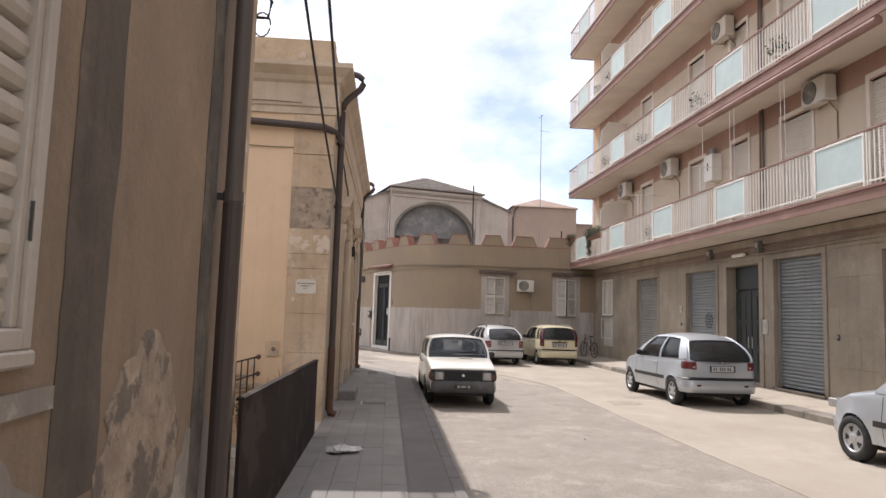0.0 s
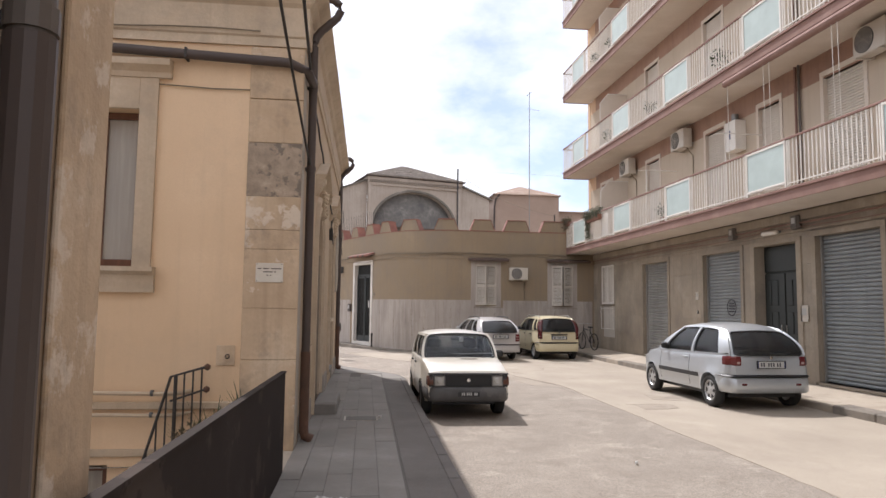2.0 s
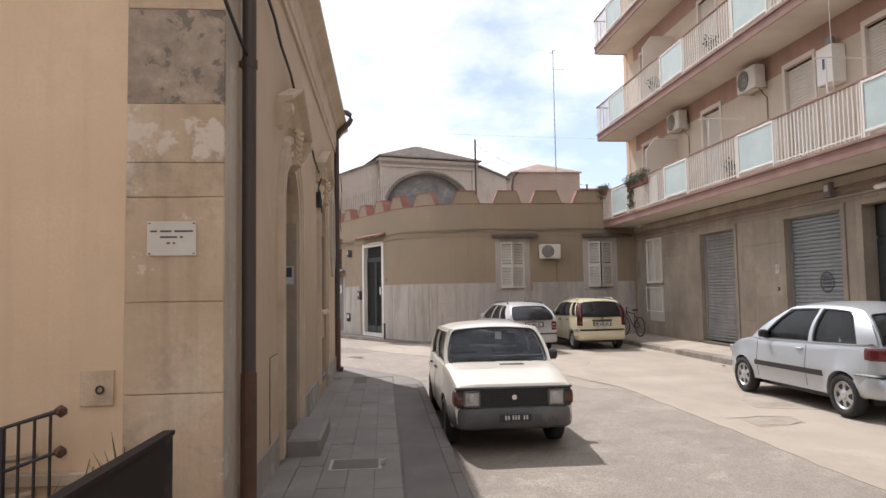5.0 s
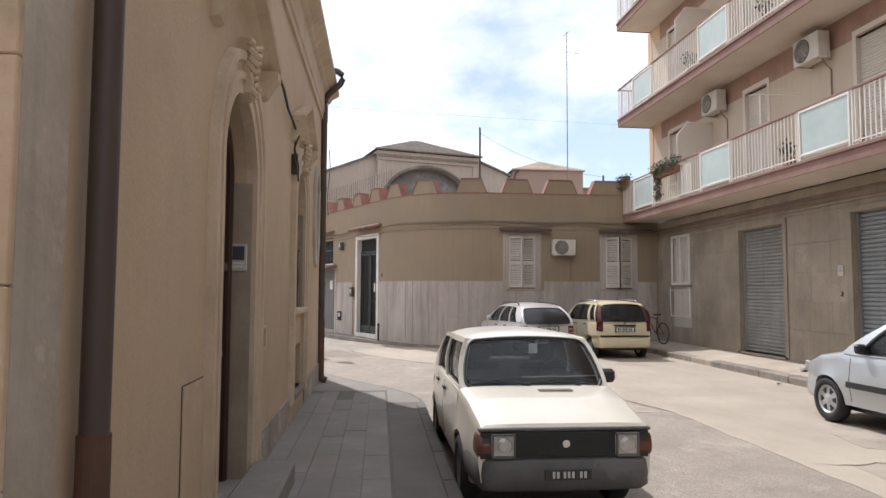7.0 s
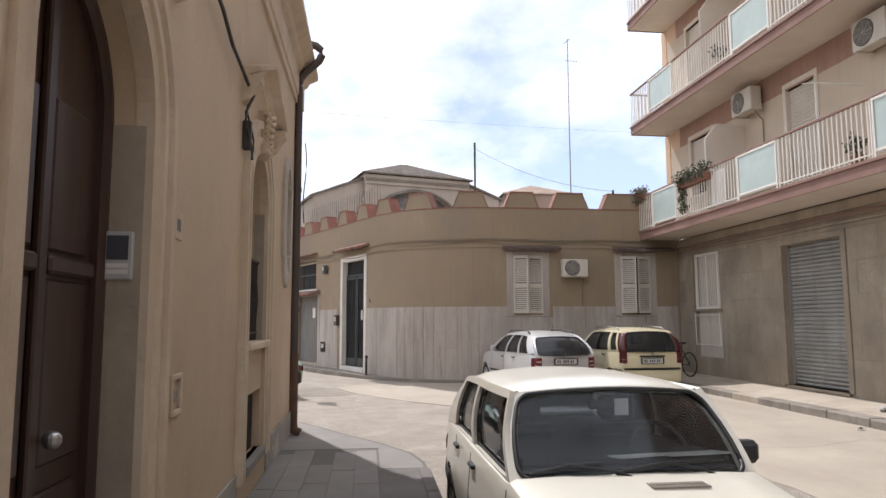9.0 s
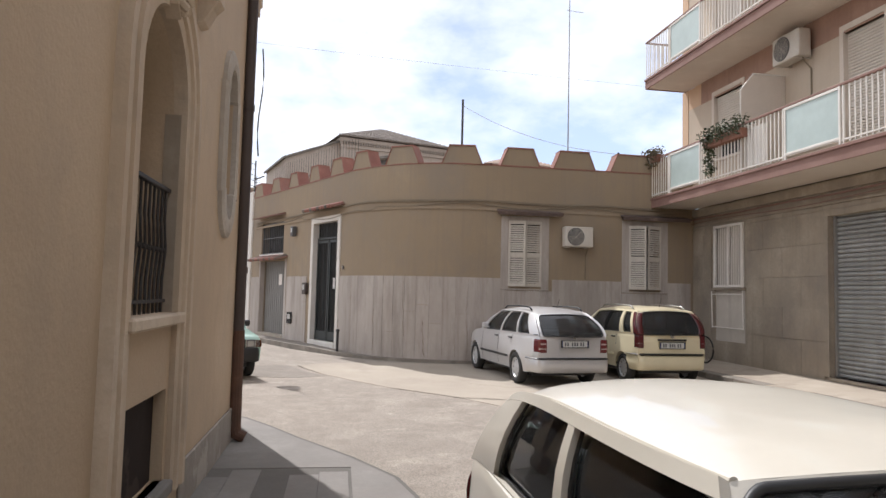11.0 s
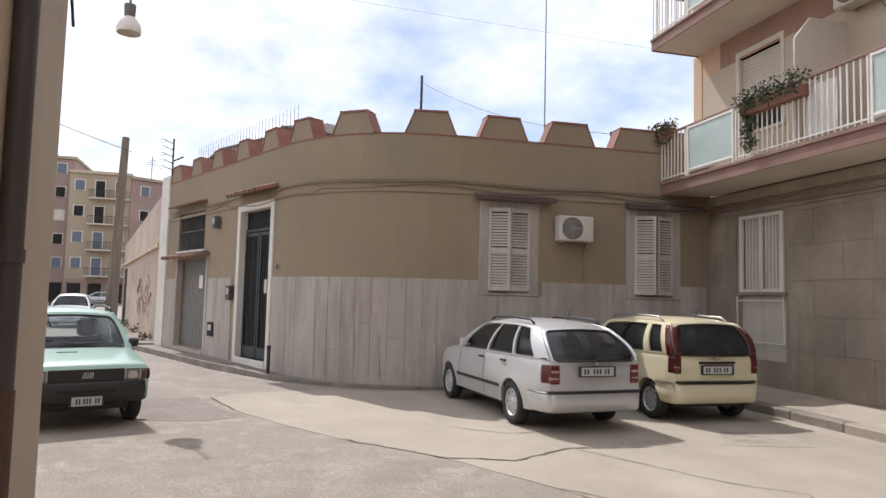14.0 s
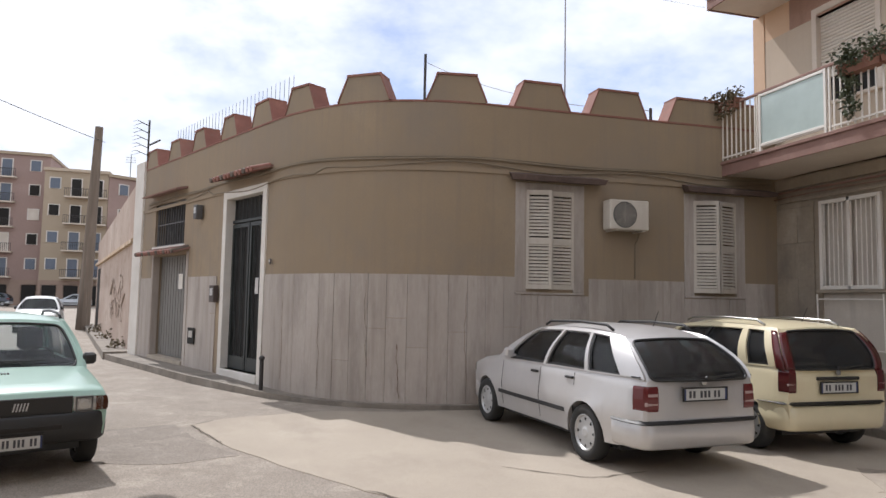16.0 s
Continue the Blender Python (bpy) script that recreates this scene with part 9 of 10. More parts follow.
# the meter niche has no depth: a near-black box shows its shaded inside
for s, z, w_, h_, d_, mt, nm, lb in ((WL - 2.34, 1.62, 0.22, 0.34, 0.10, "pipe_brown", "letter_box", "dark brown metal letter box beside the iron door"), (WL - 3.52, 0.72, 0.34, 0.34, 0.03, "dark_hole", "meter_niche", "dark meter niche in the stone base"), (WL - 3.3, 3.35, 0.16, 0.3, 0.14, "bumper_grey", "wall_lamp", "grey wall lamp on the ochre facade"), (WL - 0.02, 2.2, 0.06, 0.1, 0.03, "kerb_dark", "bell_push", "small dark bell push beside the door")):
    wall_box(nm, lb, nm.replace("_", " "), WF @ pose(0.03, 0, 0), s, z, w_, h_, d_, mt)
bl = thing("bollard", "short dark iron bollard on the pavement edge", "bollard", pose(0.62, 30.9, 0.0))
bm = bmesh.new()
tube(bm, [(0, 0, -0.05), (0, 0, 0.5)], 0.035, 10)
part("post", bm, "iron", bl)
bm = bmesh.new()
bmesh.ops.create_uvsphere(bm, u_segments=12, v_segments=8, radius=0.05, matrix=Matrix.Translation((0, 0, 0.54)))
part("cap", bm, "iron", bl)

# low dark kerb strip, wider along the side street; elsewhere a solid shadow line
bm = bmesh.new()
ss = [full_len[-1] * k / 70 for k in range(71)]
for a, b in zip(ss, ss[1:]):
    p, d, o = on_line(a)
    q, d2, o2 = on_line(b)
    wa, wb_ = (0.15 + 0.45 * max(0, min(1, (v - s_arc1 + 2) / 4)) for v in (a, b))
    za = -0.02 + 0.07 * max(0, min(1, (a - s_arc1 + 1.5) / 3))
    zb = -0.02 + 0.07 * max(0, min(1, (b - s_arc1 + 1.5) / 3))
    c = [p + o * 0.0, p + o * wa, q + o2 * wb_, q + o2 * 0.0]
    hexa(bm, [(*v.xy, ROAD - 0.1) for v in c] + [(c[0].x, c[0].y, za), (c[1].x, c[1].y, za), (c[2].x, c[2].y, zb), (c[3].x, c[3].y, zb)])
hexa(bm, [(-2.6, 38.2, -0.2), (-3.2, 38.0, -0.2), (-7.6, 56, -0.2), (-6.9, 56, -0.2), (-2.6, 38.2, 0.1), (-3.2, 38.0, 0.1), (-7.6, 56, 0.1), (-6.9, 56, 0.1)])
tagged(part("pavement_far", bm, "kerb_worn"), "narrow worn kerb and solid shadow strip at the foot of the house", "kerb", kind="structure")

# railing, aerial masts and wires on the roof
rr = thing("roof_railing", "thin iron spike railing on the flat roof behind the battlements", "railing", kind="")
bm = bmesh.new()
pr0, pr1 = WF @ Vector((-0.9, 0.2, 0)), WF @ Vector((-0.9, 6.6, 0))
tube(bm, [(pr0.x, pr0.y, 5.35), (pr1.x, pr1.y, 5.35)], 0.012, 6)
tube(bm, [(pr0.x, pr0.y, 4.9), (pr1.x, pr1.y, 4.9)], 0.012, 6)
part("rail", bm, "iron", rr)
for i in range(34):
    p = pr0.lerp(pr1, i / 33)
    bm = bmesh.new()
    tube(bm, [(p.x, p.y, 4.38), (p.x, p.y, 6.05)], 0.010, 5, 0.005)
    part("spike", bm, "iron", rr)
fn = thing("fan_spike_guard", "iron fan of anti-climb spikes at the end of the parapet", "spikes", WF @ pose(-0.15, 0.15, 4.75))
bm = bmesh.new()
box(bm, -0.02, -0.02, 0, 0.02, 0.02, 1.45)
box(bm, -0.02, -0.02, 0.75, 0.02, 0.9, 0.78)
for k in range(5):
    z = 0.5 + k * 0.2
    tube(bm, [(0, 0, z), (0.1, -0.3, z + 0.12), (0.25, -0.5, z + 0.06)], 0.012, 5, 0.004)
    tube(bm, [(0, 0, z), (0.3, 0.0, z + 0.10), (0.42, 0, z + 0.04)], 0.012, 5, 0.004)
part("spikes", bm, "iron", fn)
t = thing("roof_plant", "small scrubby plant at the end of the parapet", "plant", WF @ pose(-0.3, 0.55, 4.76))
bm = bmesh.new()
leaf_clump(bm, (0, 0, 0.25), 0.28, 150, 77, 0.12)
tagged(part("foliage", bm, "leaf_dry", t), kind="stuff")
am = thing("aerial_mast", "tall thin television aerial mast on the roof", "aerial", pose(8.67, 36.06, 4.4))
bm = bmesh.new()
tube(bm, [(0, 0, 0), (0, 0, 8.5)], 0.028, 6, 0.015)
part("mast", bm, "hub_dull", am)
bm = bmesh.new()
tube(bm, [(-0.15, 0, 8.3), (0.1, 0, 8.5)], 0.012, 5)
tube(bm, [(-0.1, 0, 7.6), (0.55, 0, 7.55)], 0.009, 5)
part("aerial_rod", bm, "hub_dull", am)
pm = thing("roof_post", "short dark post standing on the roof", "post", pose(5.47, 39.6, 4.4))
bm = bmesh.new()
tube(bm, [(0, 0, 0), (0, 0, 5.05)], 0.045, 8)
part("post", bm, "iron", pm)
pm2 = thing("roof_post", "short dark post standing on the roof", "post", pose(8.75, 31.9, 4.4))
bm = bmesh.new()
tube(bm, [(0, 0, 0), (0, 0, 1.5)], 0.035, 8)
part("post", bm, "iron", pm2)
cable("clothes_wire", "thin wire strung between roof posts", sag((5.47, 39.6, 9.2), (8.75, 31.9, 5.85), 0.35), 0.008, "cable_grey")
cable("overhead_wire", "thin overhead wire across the street carrying the lamp", sag((-12, 29.05, 7.90), (8.5, 29.65, 7.22), 0.12, 30), 0.0022, "cable_grey")

# hanging street lamp
hl = thing("hanging_street_lamp", "bell-shaped glass street lamp hung from an overhead wire", "street lamp", pose(-2.02, 29.35, 6.15))
bm = bmesh.new()
n_ = 20
rings = []
for z, r_ in ((0.0, 0.20), (0.06, 0.21), (0.16, 0.19), (0.26, 0.13), (0.30, 0.08)):
    rings.append([bm.verts.new((r_ * math.cos(2 * math.pi * k / n_), r_ * math.sin(2 * math.pi * k / n_), z)) for k in range(n_)])
for a, b in zip(rings, rings[1:]):
    for k in range(n_):
        bm.faces.new((a[k], a[(k + 1) % n_], b[(k + 1) % n_], b[k]))
part("glass_bell", bm, "white_paint", hl, "pale glass bell shade", smooth=True)
bm = bmesh.new()
bmesh.ops.create_cone(bm, cap_ends=True, segments=14, radius1=0.09, radius2=0.10, depth=0.24, matrix=Matrix.Translation((0, 0, 0.40)))
tube(bm, [(0, 0, 0.5), (0, 0, 1.35)], 0.02, 6)
part("lamp_head", bm, "kerb_dark", hl)

# ---- boundary wall, pole, bollards and far blocks ----
bwall = thing("boundary_wall", "peeling pale pink boundary wall with faded scrawls", "wall", Matrix.Translation(P1), kind="structure")
we = Vector((-5.1, 19.0, 0))
nn = Vector((we.y, -we.x, 0)).normalized()
def bw_pt(s, out, z):
    p = we * s - nn * out
    return (p.x, p.y, z)
bm = bmesh.new()
hexa(bm, [bw_pt(0.012, -0.3, -0.2), bw_pt(0.012, 0, -0.2), bw_pt(0.70, 0, -0.2), bw_pt(0.70, -0.3, -0.2), bw_pt(0.012, -0.3, 4.55), bw_pt(0.012, 0, 4.55), bw_pt(0.70, 0, 3.75), bw_pt(0.70, -0.3, 3.75)])
part("wall_body", bm, "pale_wall", bwall)
bm = bmesh.new()
hexa(bm, [bw_pt(0.012, 0.002, 2.95), bw_pt(0.012, 0.09, 2.95), bw_pt(0.70, 0.09, 2.75), bw_pt(0.70, 0.002, 2.75), bw_pt(0.012, 0.002, 3.08), bw_pt(0.012, 0.09, 3.05), bw_pt(0.70, 0.09, 2.85), bw_pt(0.70, 0.002, 2.88)])
part("ledge", bm, "stone_pilaster", bwall)
# flat slab, no opening: the doorway's shaded inside is put into its colour
bm = bmesh.new()
hexa(bm, [bw_pt(0.60, 0.004, -0.1), bw_pt(0.60, 0.02, -0.1), bw_pt(0.66, 0.02, -0.1), bw_pt(0.66, 0.004, -0.1), bw_pt(0.60, 0.004, 2.6), bw_pt(0.60, 0.02, 2.6), bw_pt(0.66, 0.02, 2.6), bw_pt(0.66, 0.004, 2.6)])
part("dark_doorway", bm, "dark_hole", bwall)
rg = random.Random(4)
bm = bmesh.new()
for k in range(14):
    s0, z0 = rg.uniform(0.10, 0.34), rg.uniform(0.9, 2.0)
    pts = []
    for i in range(9):
        pts.append(bw_pt(s0 + 0.022 * math.sin(i * 0.9 + k), 0.012, z0 + 0.25 * math.cos(i * 0.7 + k * 2)))
    tube(bm, pts, 0.012, 4)
tagged(part("scrawl", bm, "graffiti", bwall, "faded dark spray scrawls"), kind="stuff")
for s in (0.06, 0.28, 0.5):
    t = thing("weed_tuft", "dry weed tuft at the foot of the boundary wall", "weeds", Matrix.Translation(Vector(bw_pt(s, 0.15, 0.1)) + P1), "weeds")
    bm = bmesh.new()
    leaf_clump(bm, (0, 0, 0.1), 0.28, 90, int(s * 100), 0.12, 0, 0.5)
    tagged(part("blades", bm, "leaf_dry", t), kind="stuff")
up = thing("utility_pole", "tall weathered timber utility pole", "pole", pose(-7.0, 53.2, 0.0))
bm = bmesh.new()
tube(bm, [(0, 0, -0.2), (0.22, 0, 9.3)], 0.30, 10, 0.17)
part("shaft", bm, "pole_wood", up)
cable("overhead_wire", "thin overhead wire running to the pole", sag((-16, 22, 9.5), (-6.5, 53.2, 8.6), 0.5, 20), 0.014, "cable")
for i, (x, y) in enumerate(((-9.9, 60), (-8.4, 60), (-11.6, 60))):
    t = thing("bollard", "dark bollard on the far square", "bollard", pose(x, y, ROAD), "far bollards")
    bm = bmesh.new()
    tube(bm, [(0, 0, 0), (0, 0, 1.0)], 0.09, 8)
    part("post", bm, "iron", t)


def far_block(m, w, storeys, material, label, bays, top_z, depth=14, side_mat=None, blue=True):
    """A far block of flats facing local -y, with windows, balconies and a shop floor."""
    t = thing("apartment_block", label, "building", m, "far apartment blocks")
    bm = bmesh.new()
    box(bm, 0, 0, -0.2, w, depth, top_z)
    part("wall", bm, material, t)
    bm = bmesh.new()
    box(bm, -0.15, -0.25, top_z, w + 0.15, depth + 0.2, top_z + 0.35)
    part("roof_edge", bm, "far_cream" if material != "far_cream" else "beige", t)
    bm = bmesh.new()
    box(bm, -0.02, -0.06, -0.2, w + 0.02, -0.001, 3.0)
    part("base_band", bm, "house_brown", t)
    rg = random.Random(int(w * 10))
    sh = (top_z - 3.2) / storeys
    for s in range(storeys + 1):
        for b in range(bays):
            cx = w * (b + 0.5) / bays
            z = 0.0 if s == 0 else 3.2 + sh * (s - 1) + 0.25
            ww, hh = (1.5, 2.4) if s == 0 else (1.05, 2.15)
            if b % 3 == 0 and s > 0:
                z, hh = z + 0.85, 1.3
            wn_ = part("window", (lambda bb: (box(bb, cx - ww / 2 - 0.12, -0.06, z, cx + ww / 2 + 0.12, -0.001, z + hh + 0.1), bb)[1])(bmesh.new()), "white_frame" if s else "house_brown", t)
            bm = bmesh.new()
            box(bm, cx - ww / 2, -0.085, z + 0.03, cx + ww / 2, -0.0601, z + hh)
            part("pane", bm, "dark_hole" if s == 0 or rg.random() < 0.35 else ("far_blue" if blue and rg.random() < 0.75 else "roller"), wn_)
            if s > 0 and b % 3:
                bm = bmesh.new()
                box(bm, cx - 1.15, -1.0, z - 0.2, cx + 1.15, -0.062, z - 0.04)
                bal = part("balcony", bm, "soffit", t)
                bm = bmesh.new()
                for i in range(12):
                    x = cx - 1.12 + i * 2.24 / 11
                    box(bm, x - 0.02, -0.98, z - 0.04, x + 0.02, -0.94, z + 0.9)
                box(bm, cx - 1.14, -1.0, z + 0.86, cx + 1.14, -0.93, z + 0.92)
                part("balcony_rail", bm, "iron", bal)
    return t


far_block(pose(-46.0, 111.0, 0, 0, 0, 3), 21.6, 5, "far_pink", "haze-paled pink five-storey block of flats with small balconies", 7, 18.3)
far_block(pose(-24.4, 110.0, 0, 0, 0, 3), 7.0, 4, "far_cream", "haze-paled cream block of flats with blue shutters", 3, 16.3, 3.0)
far_block(pose(-17.35, 110.4, 0, 0, 0, 35), 22.0, 4, "far_pink", "haze-paled pink block of flats turned along the square", 6, 16.0, 4)
far_block(pose(-78.0, 112.0, 0, 0, 0, 3), 31.0, 5, "far_cream", "haze-paled cream block of flats beyond the square", 9, 16.5)
for i, (x, y, z) in enumerate(((-15.2, 111.5, 16.3), (-12.0, 114, 16.3), (-10.5, 115, 16.3))):
    t = thing("roof_aerial", "thin television aerial on a far roof", "aerial", pose(x, y, z), "roof aerials")
    bm = bmesh.new()
    tube(bm, [(0, 0, 0), (0, 0, 3.0 - 0.5 * i)], 0.05, 5)
    for k in range(3):
        tube(bm, [(-0.6, 0, 2.2 - 0.5 * i + 0.3 * k - 0.3), (0.6, 0, 2.2 - 0.5 * i + 0.3 * k - 0.3)], 0.03, 4)
    part("rods", bm, "iron", t)

# church with an arched apse and tiled hip roof, and two small tiled houses behind
ch = thing("church", "grey plastered church with an arched recess and tiled hip roof", "church", pose(1.353, 78.5, 0, 0, 0, 15.5))
CH_W, CH_EAVE = 10.86, 16.45
APSE = (0.35, 10.45, 6.0, 14.95, 4.1)


def arch_panel(bm, o, a0, a1, z0, z1, y0, y1, n=28):
    """One wall face with an arched opening, along local x: outline and arch joined by strips."""
    def ring(y):
        inner = [(o[0], z0)] + [(o[0] + (o[1] - o[0]) * (0.5 - 0.5 * math.cos(math.pi * i / n)), 0) for i in range(n + 1)] + [(o[1], z0)]
        inner = [(x, z if k in (0, len(inner) - 1) else arch_z(o, x)) for k, (x, z) in enumerate(inner)]
        outer = [(a0, z0), (a0, z1)] + [(a0 + (a1 - a0) * i / n, z1) for i in range(1, n)] + [(a1, z1), (a1, z0)]
        return [bm.verts.new((x, y, z)) for x, z in inner], [bm.verts.new((x, y, z)) for x, z in outer]
    fi, fo = ring(y0)
    bi, bo_ = ring(y1)
    for k in range(len(fi) - 1):
        for q in ((fi[k], fi[k + 1], fo[k + 1], fo[k]), (bi[k], bo_[k], bo_[k + 1], bi[k + 1]), (fi[k], bi[k], bi[k + 1], fi[k + 1]), (fo[k], fo[k + 1], bo_[k + 1], bo_[k])):
            bm.faces.new(q)
    bm.faces.new((fi[0], fo[0], bo_[0], bi[0]))
    bm.faces.new((fi[-1], bi[-1], bo_[-1], fo[-1]))


bm = bmesh.new()
arch_panel(bm, APSE, 0.0, CH_W, 0.0, 15.45, 0.0, 0.9)
part("apse_wall", bm, "church_wall", ch)
bm = bmesh.new()
sweep(bm, [((p[0][1], 0.0, p[0][2]), (p[1][1], 0, p[1][2]), (0, -1, 0)) for p in arch_path(APSE, 0.0, 28)], [(0.0, -0.1), (0.0, 0.10), (0.22, 0.10), (0.26, 0.02), (0.26, -0.1)])
part("arch_band", bm, "church_dark", ch)
bm = bmesh.new()
ctr = Vector((5.4, 0.9, APSE[3] - APSE[4]))
rings = []
for i in range(25):
    ph_ = math.pi * i / 24
    rings.append([bm.verts.new(ctr + Vector((-5.0 * math.cos(ph_), -0.75 * math.sin(ph_) * (1 - (j / 8) ** 2), 4.0 * math.sin(ph_) * (j / 8)))) for j in range(9)])
for a, b in zip(rings, rings[1:]):
    for j in range(8):
        q = (a[j], b[j], b[j + 1], a[j + 1])
        if len({tuple(round(c, 3) for c in v.co) for v in q}) == 4:
            bm.faces.new(q)
bmesh.ops.remove_doubles(bm, verts=bm.verts, dist=0.001)
part("half_dome", bm, "church_moss", ch, "mossy blue-grey half dome", smooth=True)
bm = bmesh.new()
box(bm, 0.1, 0.91, 0, CH_W - 0.1, 1.4, 15)
part("recess_back", bm, "church_dark", ch)
for x0, x1 in ((-0.25, 0.28), (CH_W - 0.28, CH_W + 0.25)):
    bm = bmesh.new()
    box(bm, x0, -0.14, 0, x1, 0.5, 15.44, 0.02)
    part("corner_pier", bm, "church_wall", ch)
bm = bmesh.new()
box(bm, -0.3, -0.2, 15.45, CH_W + 0.3, 1.2, 15.75)
box(bm, -0.4, -0.38, 16.05, CH_W + 0.4, 1.2, CH_EAVE - 0.08)
part("eave", bm, "church_wall", ch)
bm = bmesh.new()
for i in range(46):
    x = -0.25 + i * (CH_W + 0.5) / 45
    box(bm, x - 0.06, -0.36, 15.75, x + 0.06, 0.2, 16.05)
tagged(part("dentil_course", bm, "church_wall", ch), kind="stuff")
RX0, RX1, RY0, RY1, RZ1 = -0.7, CH_W + 0.7, -0.7, 13.0, 19.2
AX0, AX1, AY = 5.9, 6.6, 6.3
bm = bmesh.new()
v = [bm.verts.new(p) for p in ((RX0, RY0, CH_EAVE), (RX1, RY0, CH_EAVE), (RX1, RY1, CH_EAVE), (RX0, RY1, CH_EAVE), (AX0, AY, RZ1), (AX1, AY, RZ1))]
for f in ((0, 1, 5, 4), (1, 2, 5), (2, 3, 4, 5), (3, 0, 4), (3, 2, 1, 0)):
    bm.faces.new([v[i] for i in f])
roof = part("roof", bm, "roof_tile", ch)
tile_bm = bmesh.new()
for i in range(41):
    x = RX0 + 0.1 + i * 0.3
    k = min(1.0, (x - RX0) / (AX0 - RX0), (RX1 - x) / (RX1 - AX1))
    tube(tile_bm, [(x, RY0 - 0.05, CH_EAVE + 0.04), (x, RY0 + (AY - RY0) * k, CH_EAVE + 0.04 + (RZ1 - CH_EAVE) * k)], 0.085, 5)
tagged(part("tile_cover", tile_bm, "roof_tile", roof), kind="stuff")
for x0, x1, z0, z1 in ((-5.4, -0.26, 13.9, 16.0), (15.2, CH_W + 0.26, 14.85, 16.25)):
    bm = bmesh.new()
    hexa(bm, [(x0, 0.5, 0), (x1, 0.5, 0), (x1, 10, 0), (x0, 10, 0), (x0, 0.5, z0), (x1, 0.5, z1), (x1, 10, z1), (x0, 10, z0)])
    part("side_wing", bm, "church_wall", ch)
    bm = bmesh.new()
    e = -0.3 if x0 < x1 else 0.3
    hexa(bm, [(x0 + e, 0.2, z0 - 0.1), (x1, 0.2, z1), (x1, 10, z1), (x0 + e, 10, z0 - 0.1), (x0 + e, 0.2, z0 + 0.1), (x1, 0.2, z1 + 0.2), (x1, 10, z1 + 0.2), (x0 + e, 10, z0 + 0.1)])
    part("wing_roof", bm, "church_dark", ch)


def tiled_house(m, w, depth, eave, ax, ay, rise, label):
    """A plain block under a shallow hip roof of clay tiles."""
    t = thing("tiled_house", label, "house", m)
    bm = bmesh.new()
    box(bm, 0, 0, 0, w, depth, eave)
    part("wall", bm, "house_brown", t)
    x0, x1, y0 = -0.25, w + 0.25, -0.3
    bm = bmesh.new()
    v = [bm.verts.new(p) for p in ((x0, y0, eave + 0.01), (x1, y0, eave + 0.01), (x1, depth + 0.3, eave + 0.01), (x0, depth + 0.3, eave + 0.01), (ax, ay, eave + rise))]
    for f in ((0, 1, 4), (1, 2, 4), (2, 3, 4), (3, 0, 4), (3, 2, 1, 0)):
        bm.faces.new([v[i] for i in f])
    roof = part("roof", bm, "roof_pale", t, "faded pinkish clay tile roof")
    tile_bm = bmesh.new()
    for i in range(int((x1 - x0) / 0.3)):
        x = x0 + 0.1 + i * 0.3
        k = min(1.0, (x - x0) / (ax - x0), (x1 - x) / (x1 - ax))
        tube(tile_bm, [(x, y0 - 0.04, eave + 0.05), (x, y0 + (ay - y0) * k, eave + 0.05 + rise * k)], 0.08, 5)
    tagged(part("tile_cover", tile_bm, "roof_pale", roof), kind="stuff")
    return t


sh_ = tiled_house(pose(16.75, 84, 0), 8.2, 9.0, 15.75, 4.4, 5.0, 1.95, "brownish house with a shallow tiled hip roof")
bm = bmesh.new()
tube(bm, [(0.6, -0.25, 15.75), (0.15, -0.15, 15.2), (-0.05, -0.15, 14.2), (-0.05, -0.15, 5)], 0.12, 6)
part("drainpipe", bm, "pipe_brown", sh_)
tiled_house(pose(25.0, 86, 0), 6.0, 8.0, 14.05, 3.0, 4.0, 0.35, "low brownish house end with a tiled edge")

# bicycle leaning in the corner behind the yellow car
bk = thing("bicycle", "dark old bicycle leaning against the stone wall", "bicycle", pose(9.0, 28.25, 0.09, 0, 0, 8))
for y in (-0.5, 0.5):
    bm = bmesh.new()
    tube(bm, [(0.0, y + 0.31 * math.cos(a), 0.33 + 0.31 * math.sin(a)) for a in [2 * math.pi * i / 26 for i in range(27)]], 0.018, 6)
    for i in range(8):
        a = math.pi * i / 8
        tube(bm, [(0, y + 0.3 * math.cos(a), 0.33 + 0.3 * math.sin(a)), (0, y - 0.3 * math.cos(a), 0.33 - 0.3 * math.sin(a))], 0.002, 3)
    part("wheel", bm, "rubber", bk)
bm = bmesh.new()
for p, q in (((0, -0.5, 0.33), (0, -0.12, 0.30)), ((0, -0.12, 0.30), (0, -0.2, 0.85)), ((0, -0.5, 0.33), (0, -0.18, 0.72)), ((0, -0.12, 0.3), (0, 0.36, 0.78)), ((0, -0.18, 0.75), (0, 0.36, 0.82)), ((0, 0.5, 0.33), (0, 0.34, 0.98))):
    tube(bm, [p, q], 0.016, 6)
part("frame", bm, "iron", bk)
bm = bmesh.new()
tube(bm, [(-0.27, 0.25, 1.0), (-0.1, 0.36, 1.02), (0.1, 0.36, 1.02), (0.27, 0.25, 1.0)], 0.012, 6)
part("handlebar", bm, "steel", bk)
bm = bmesh.new()
box(bm, -0.07, -0.32, 0.86, 0.07, -0.08, 0.91, 0.025)
part("saddle", bm, "trim_black", bk)

# ---- pieces: pavers, cladding slabs, stone facing ----
for x, y, w, l, z in PAVERS:
    piece("paver", paver_me, lp, (x, y, z - 0.05), (w, l, 0.05))

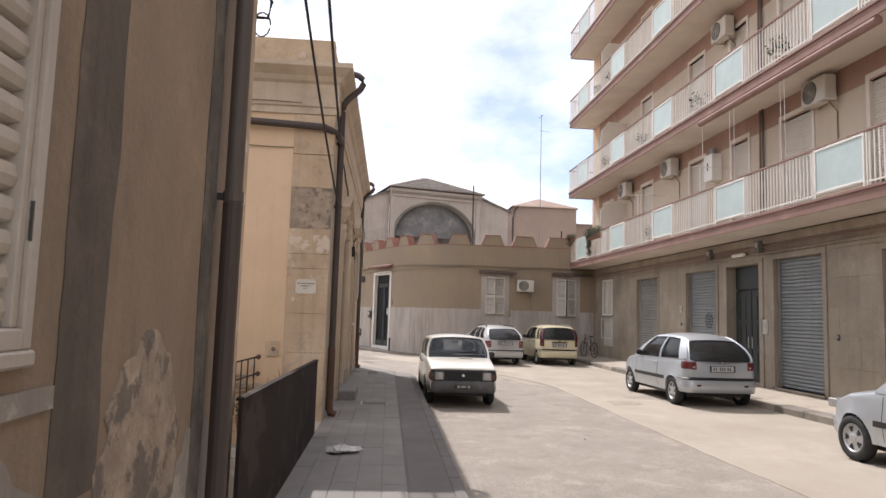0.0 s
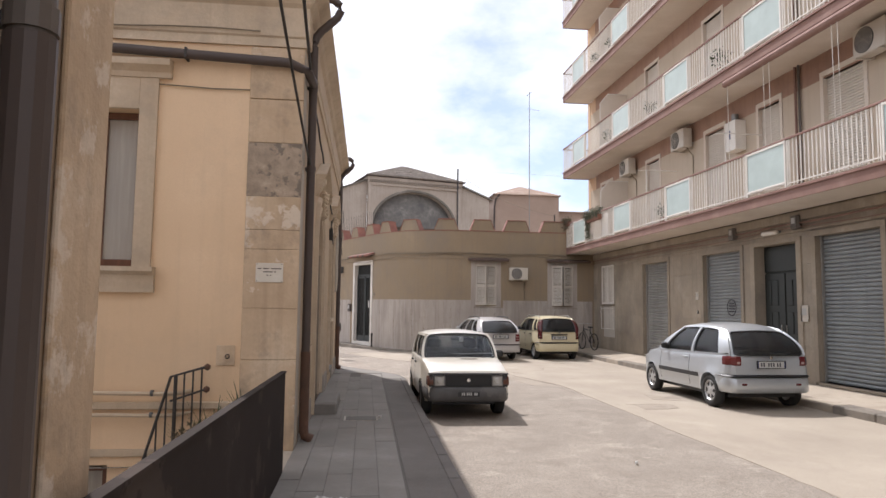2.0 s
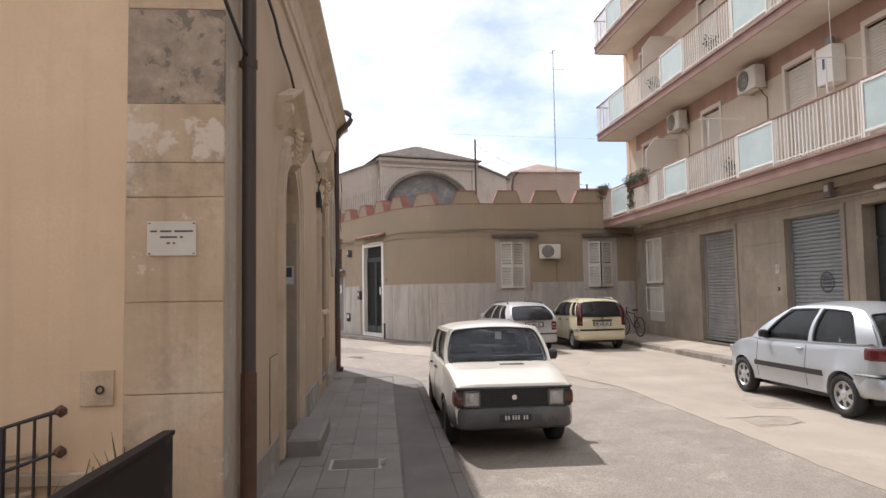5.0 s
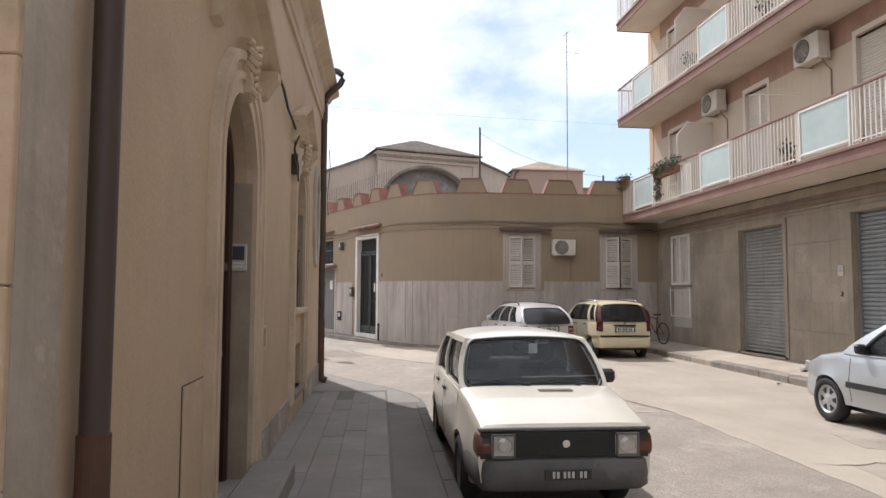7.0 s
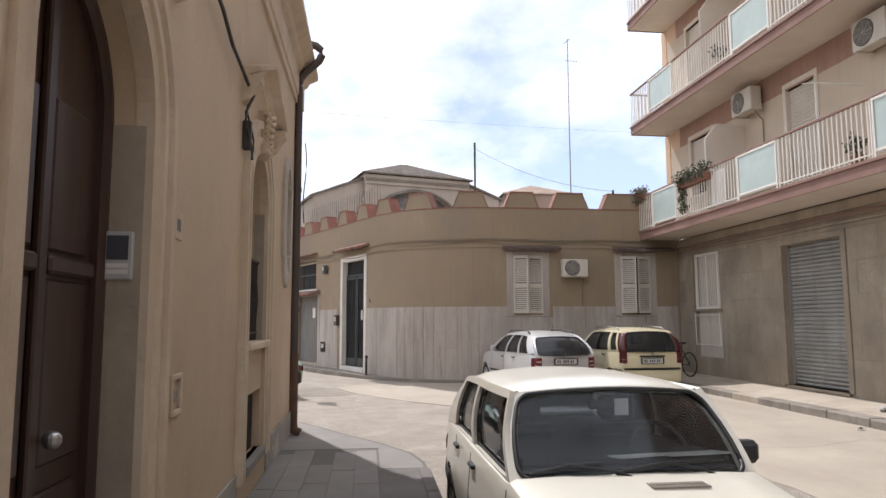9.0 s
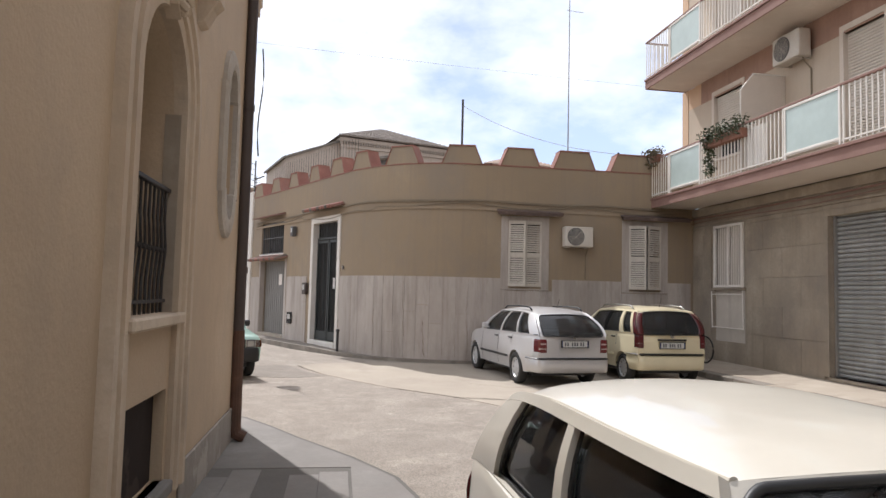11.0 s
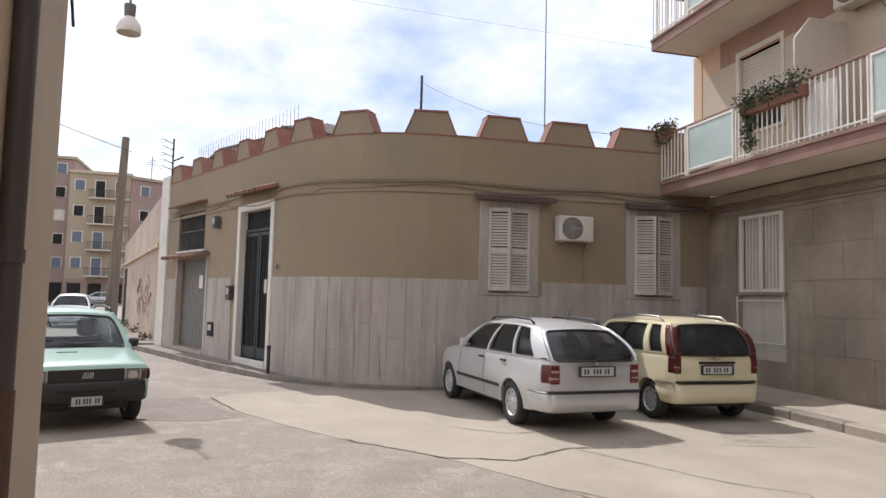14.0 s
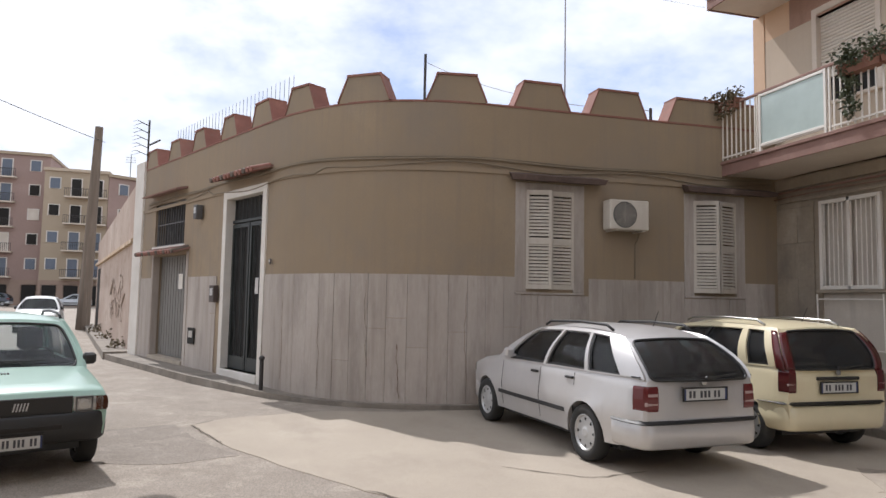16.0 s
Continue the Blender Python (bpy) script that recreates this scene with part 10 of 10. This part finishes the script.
slab_me = unit_box("slab", "travertine", 0.004)
rngs = random.Random(12)
front = thing("stone_cladding", "vertical travertine slabs cladding the foot of the house", "cladding", kind="structure")
s = 0.12
while s < tot - 0.7:
    w = rngs.choice((0.28, 0.30, 0.31, 0.33))
    mid, d, o = on_line(s + w / 2)
    sl = s + w / 2 - s_arc1
    blocked = sl > 0 and (0.15 < sl < 2.25 or 3.95 < sl < 6.4)
    h = 2.0 - 0.02
    xw = mid.x
    under = None
    if s < s_arc0 and (4.50 < xw < 5.66 or 7.64 < xw < 8.82):
        under = 1.69
    if not blocked:
        hh = under or h
        cut = rngs.random() < 0.4
        zc_ = rngs.uniform(0.6, 1.3) if cut else hh
        for z0, z1 in ((-0.1, zc_ - 0.003), (zc_ + 0.003, hh)) if cut else ((-0.1, hh),):
            ob = piece("slab", slab_me, front, (mid.x + o.x * 0.006, mid.y + o.y * 0.006, z0), (0.022 + rngs.random() * 0.003, w - 0.0035, z1 - z0), math.atan2(o.y, o.x))
    s += w

def cladding_crack(s0, z0, z1, width, seed):
    """A thin rusty crack wandering up the cladding."""
    bm = bmesh.new()
    prev = None
    for k in range(17):
        u = k / 16
        p, d, o = on_line(s0 + wobble(seed + 2.3 * u, 0.06) + wobble(seed + 9 * u, 0.02))
        z_ = z0 + (z1 - z0) * u
        w_ = width * (0.3 + abs(wobble(seed + 30 * u, 1.5))) * (0.1 if k in (0, 16) else 1)
        a_, b_ = p - d * w_ + o * 0.036, p + d * w_ + o * 0.036
        cur = (bm.verts.new((a_.x, a_.y, z_)), bm.verts.new((b_.x, b_.y, z_)))
        if prev:
            bm.faces.new((prev[0], prev[1], cur[1], cur[0]))
        prev = cur
    part("crack", bm, "rust_stain", front, "thin rusty crack")


for k, (f, z0_, z1_, w_) in enumerate(((0.12, 0.1, 1.3, 0.006), (0.27, 0.0, 1.0, 0.008), (0.34, 0.3, 1.7, 0.005), (0.40, 0.05, 0.9, 0.009), (0.43, 0.5, 1.9, 0.006), (0.48, 0.1, 1.2, 0.007), (0.53, 0.2, 1.6, 0.006), (0.57, 0.0, 0.8, 0.009))):
    cladding_crack(tot * f, z0_, z1_, w_, 11 * k + 3)

stone_me = unit_box("stone", "limestone", 0.006)
facing = thing("stone_facing", "large limestone slabs facing the ground floor", "cladding", RF, kind="structure")
z = 0.12
row = 0
while z < 3.4:
    zh = 0.62 if row else 0.72
    z1 = min(z + zh, 3.41)
    y = -0.2 - (row % 2) * 0.55
    while y < 23.5:
        y1 = min(y + 1.18, 23.5)
        segs = [(max(y, 0.02), y1)]
        for o in g_open:
            lo, hi = o[0] - 0.14, o[1] + 0.14
            if o[2] < z1 - 0.05 and o[3] + 0.12 > z + 0.05:
                nxt = []
                for a, b in segs:
                    if b <= lo or a >= hi:
                        nxt.append((a, b))
                    else:
                        if lo - a > 0.04:
                            nxt.append((a, lo))
                        if b - hi > 0.04:
                            nxt.append((hi, b))
                segs = nxt
        for a, b in segs:
            if b - a > 0.04:
                piece("stone", stone_me, facing, (-0.025 + 0.012 * 0.5, (a + b) / 2, z), (0.03 + 0.003 * rngs.random(), b - a - 0.006, z1 - z - 0.006))
        y += 1.18
    z = z1
    row += 1
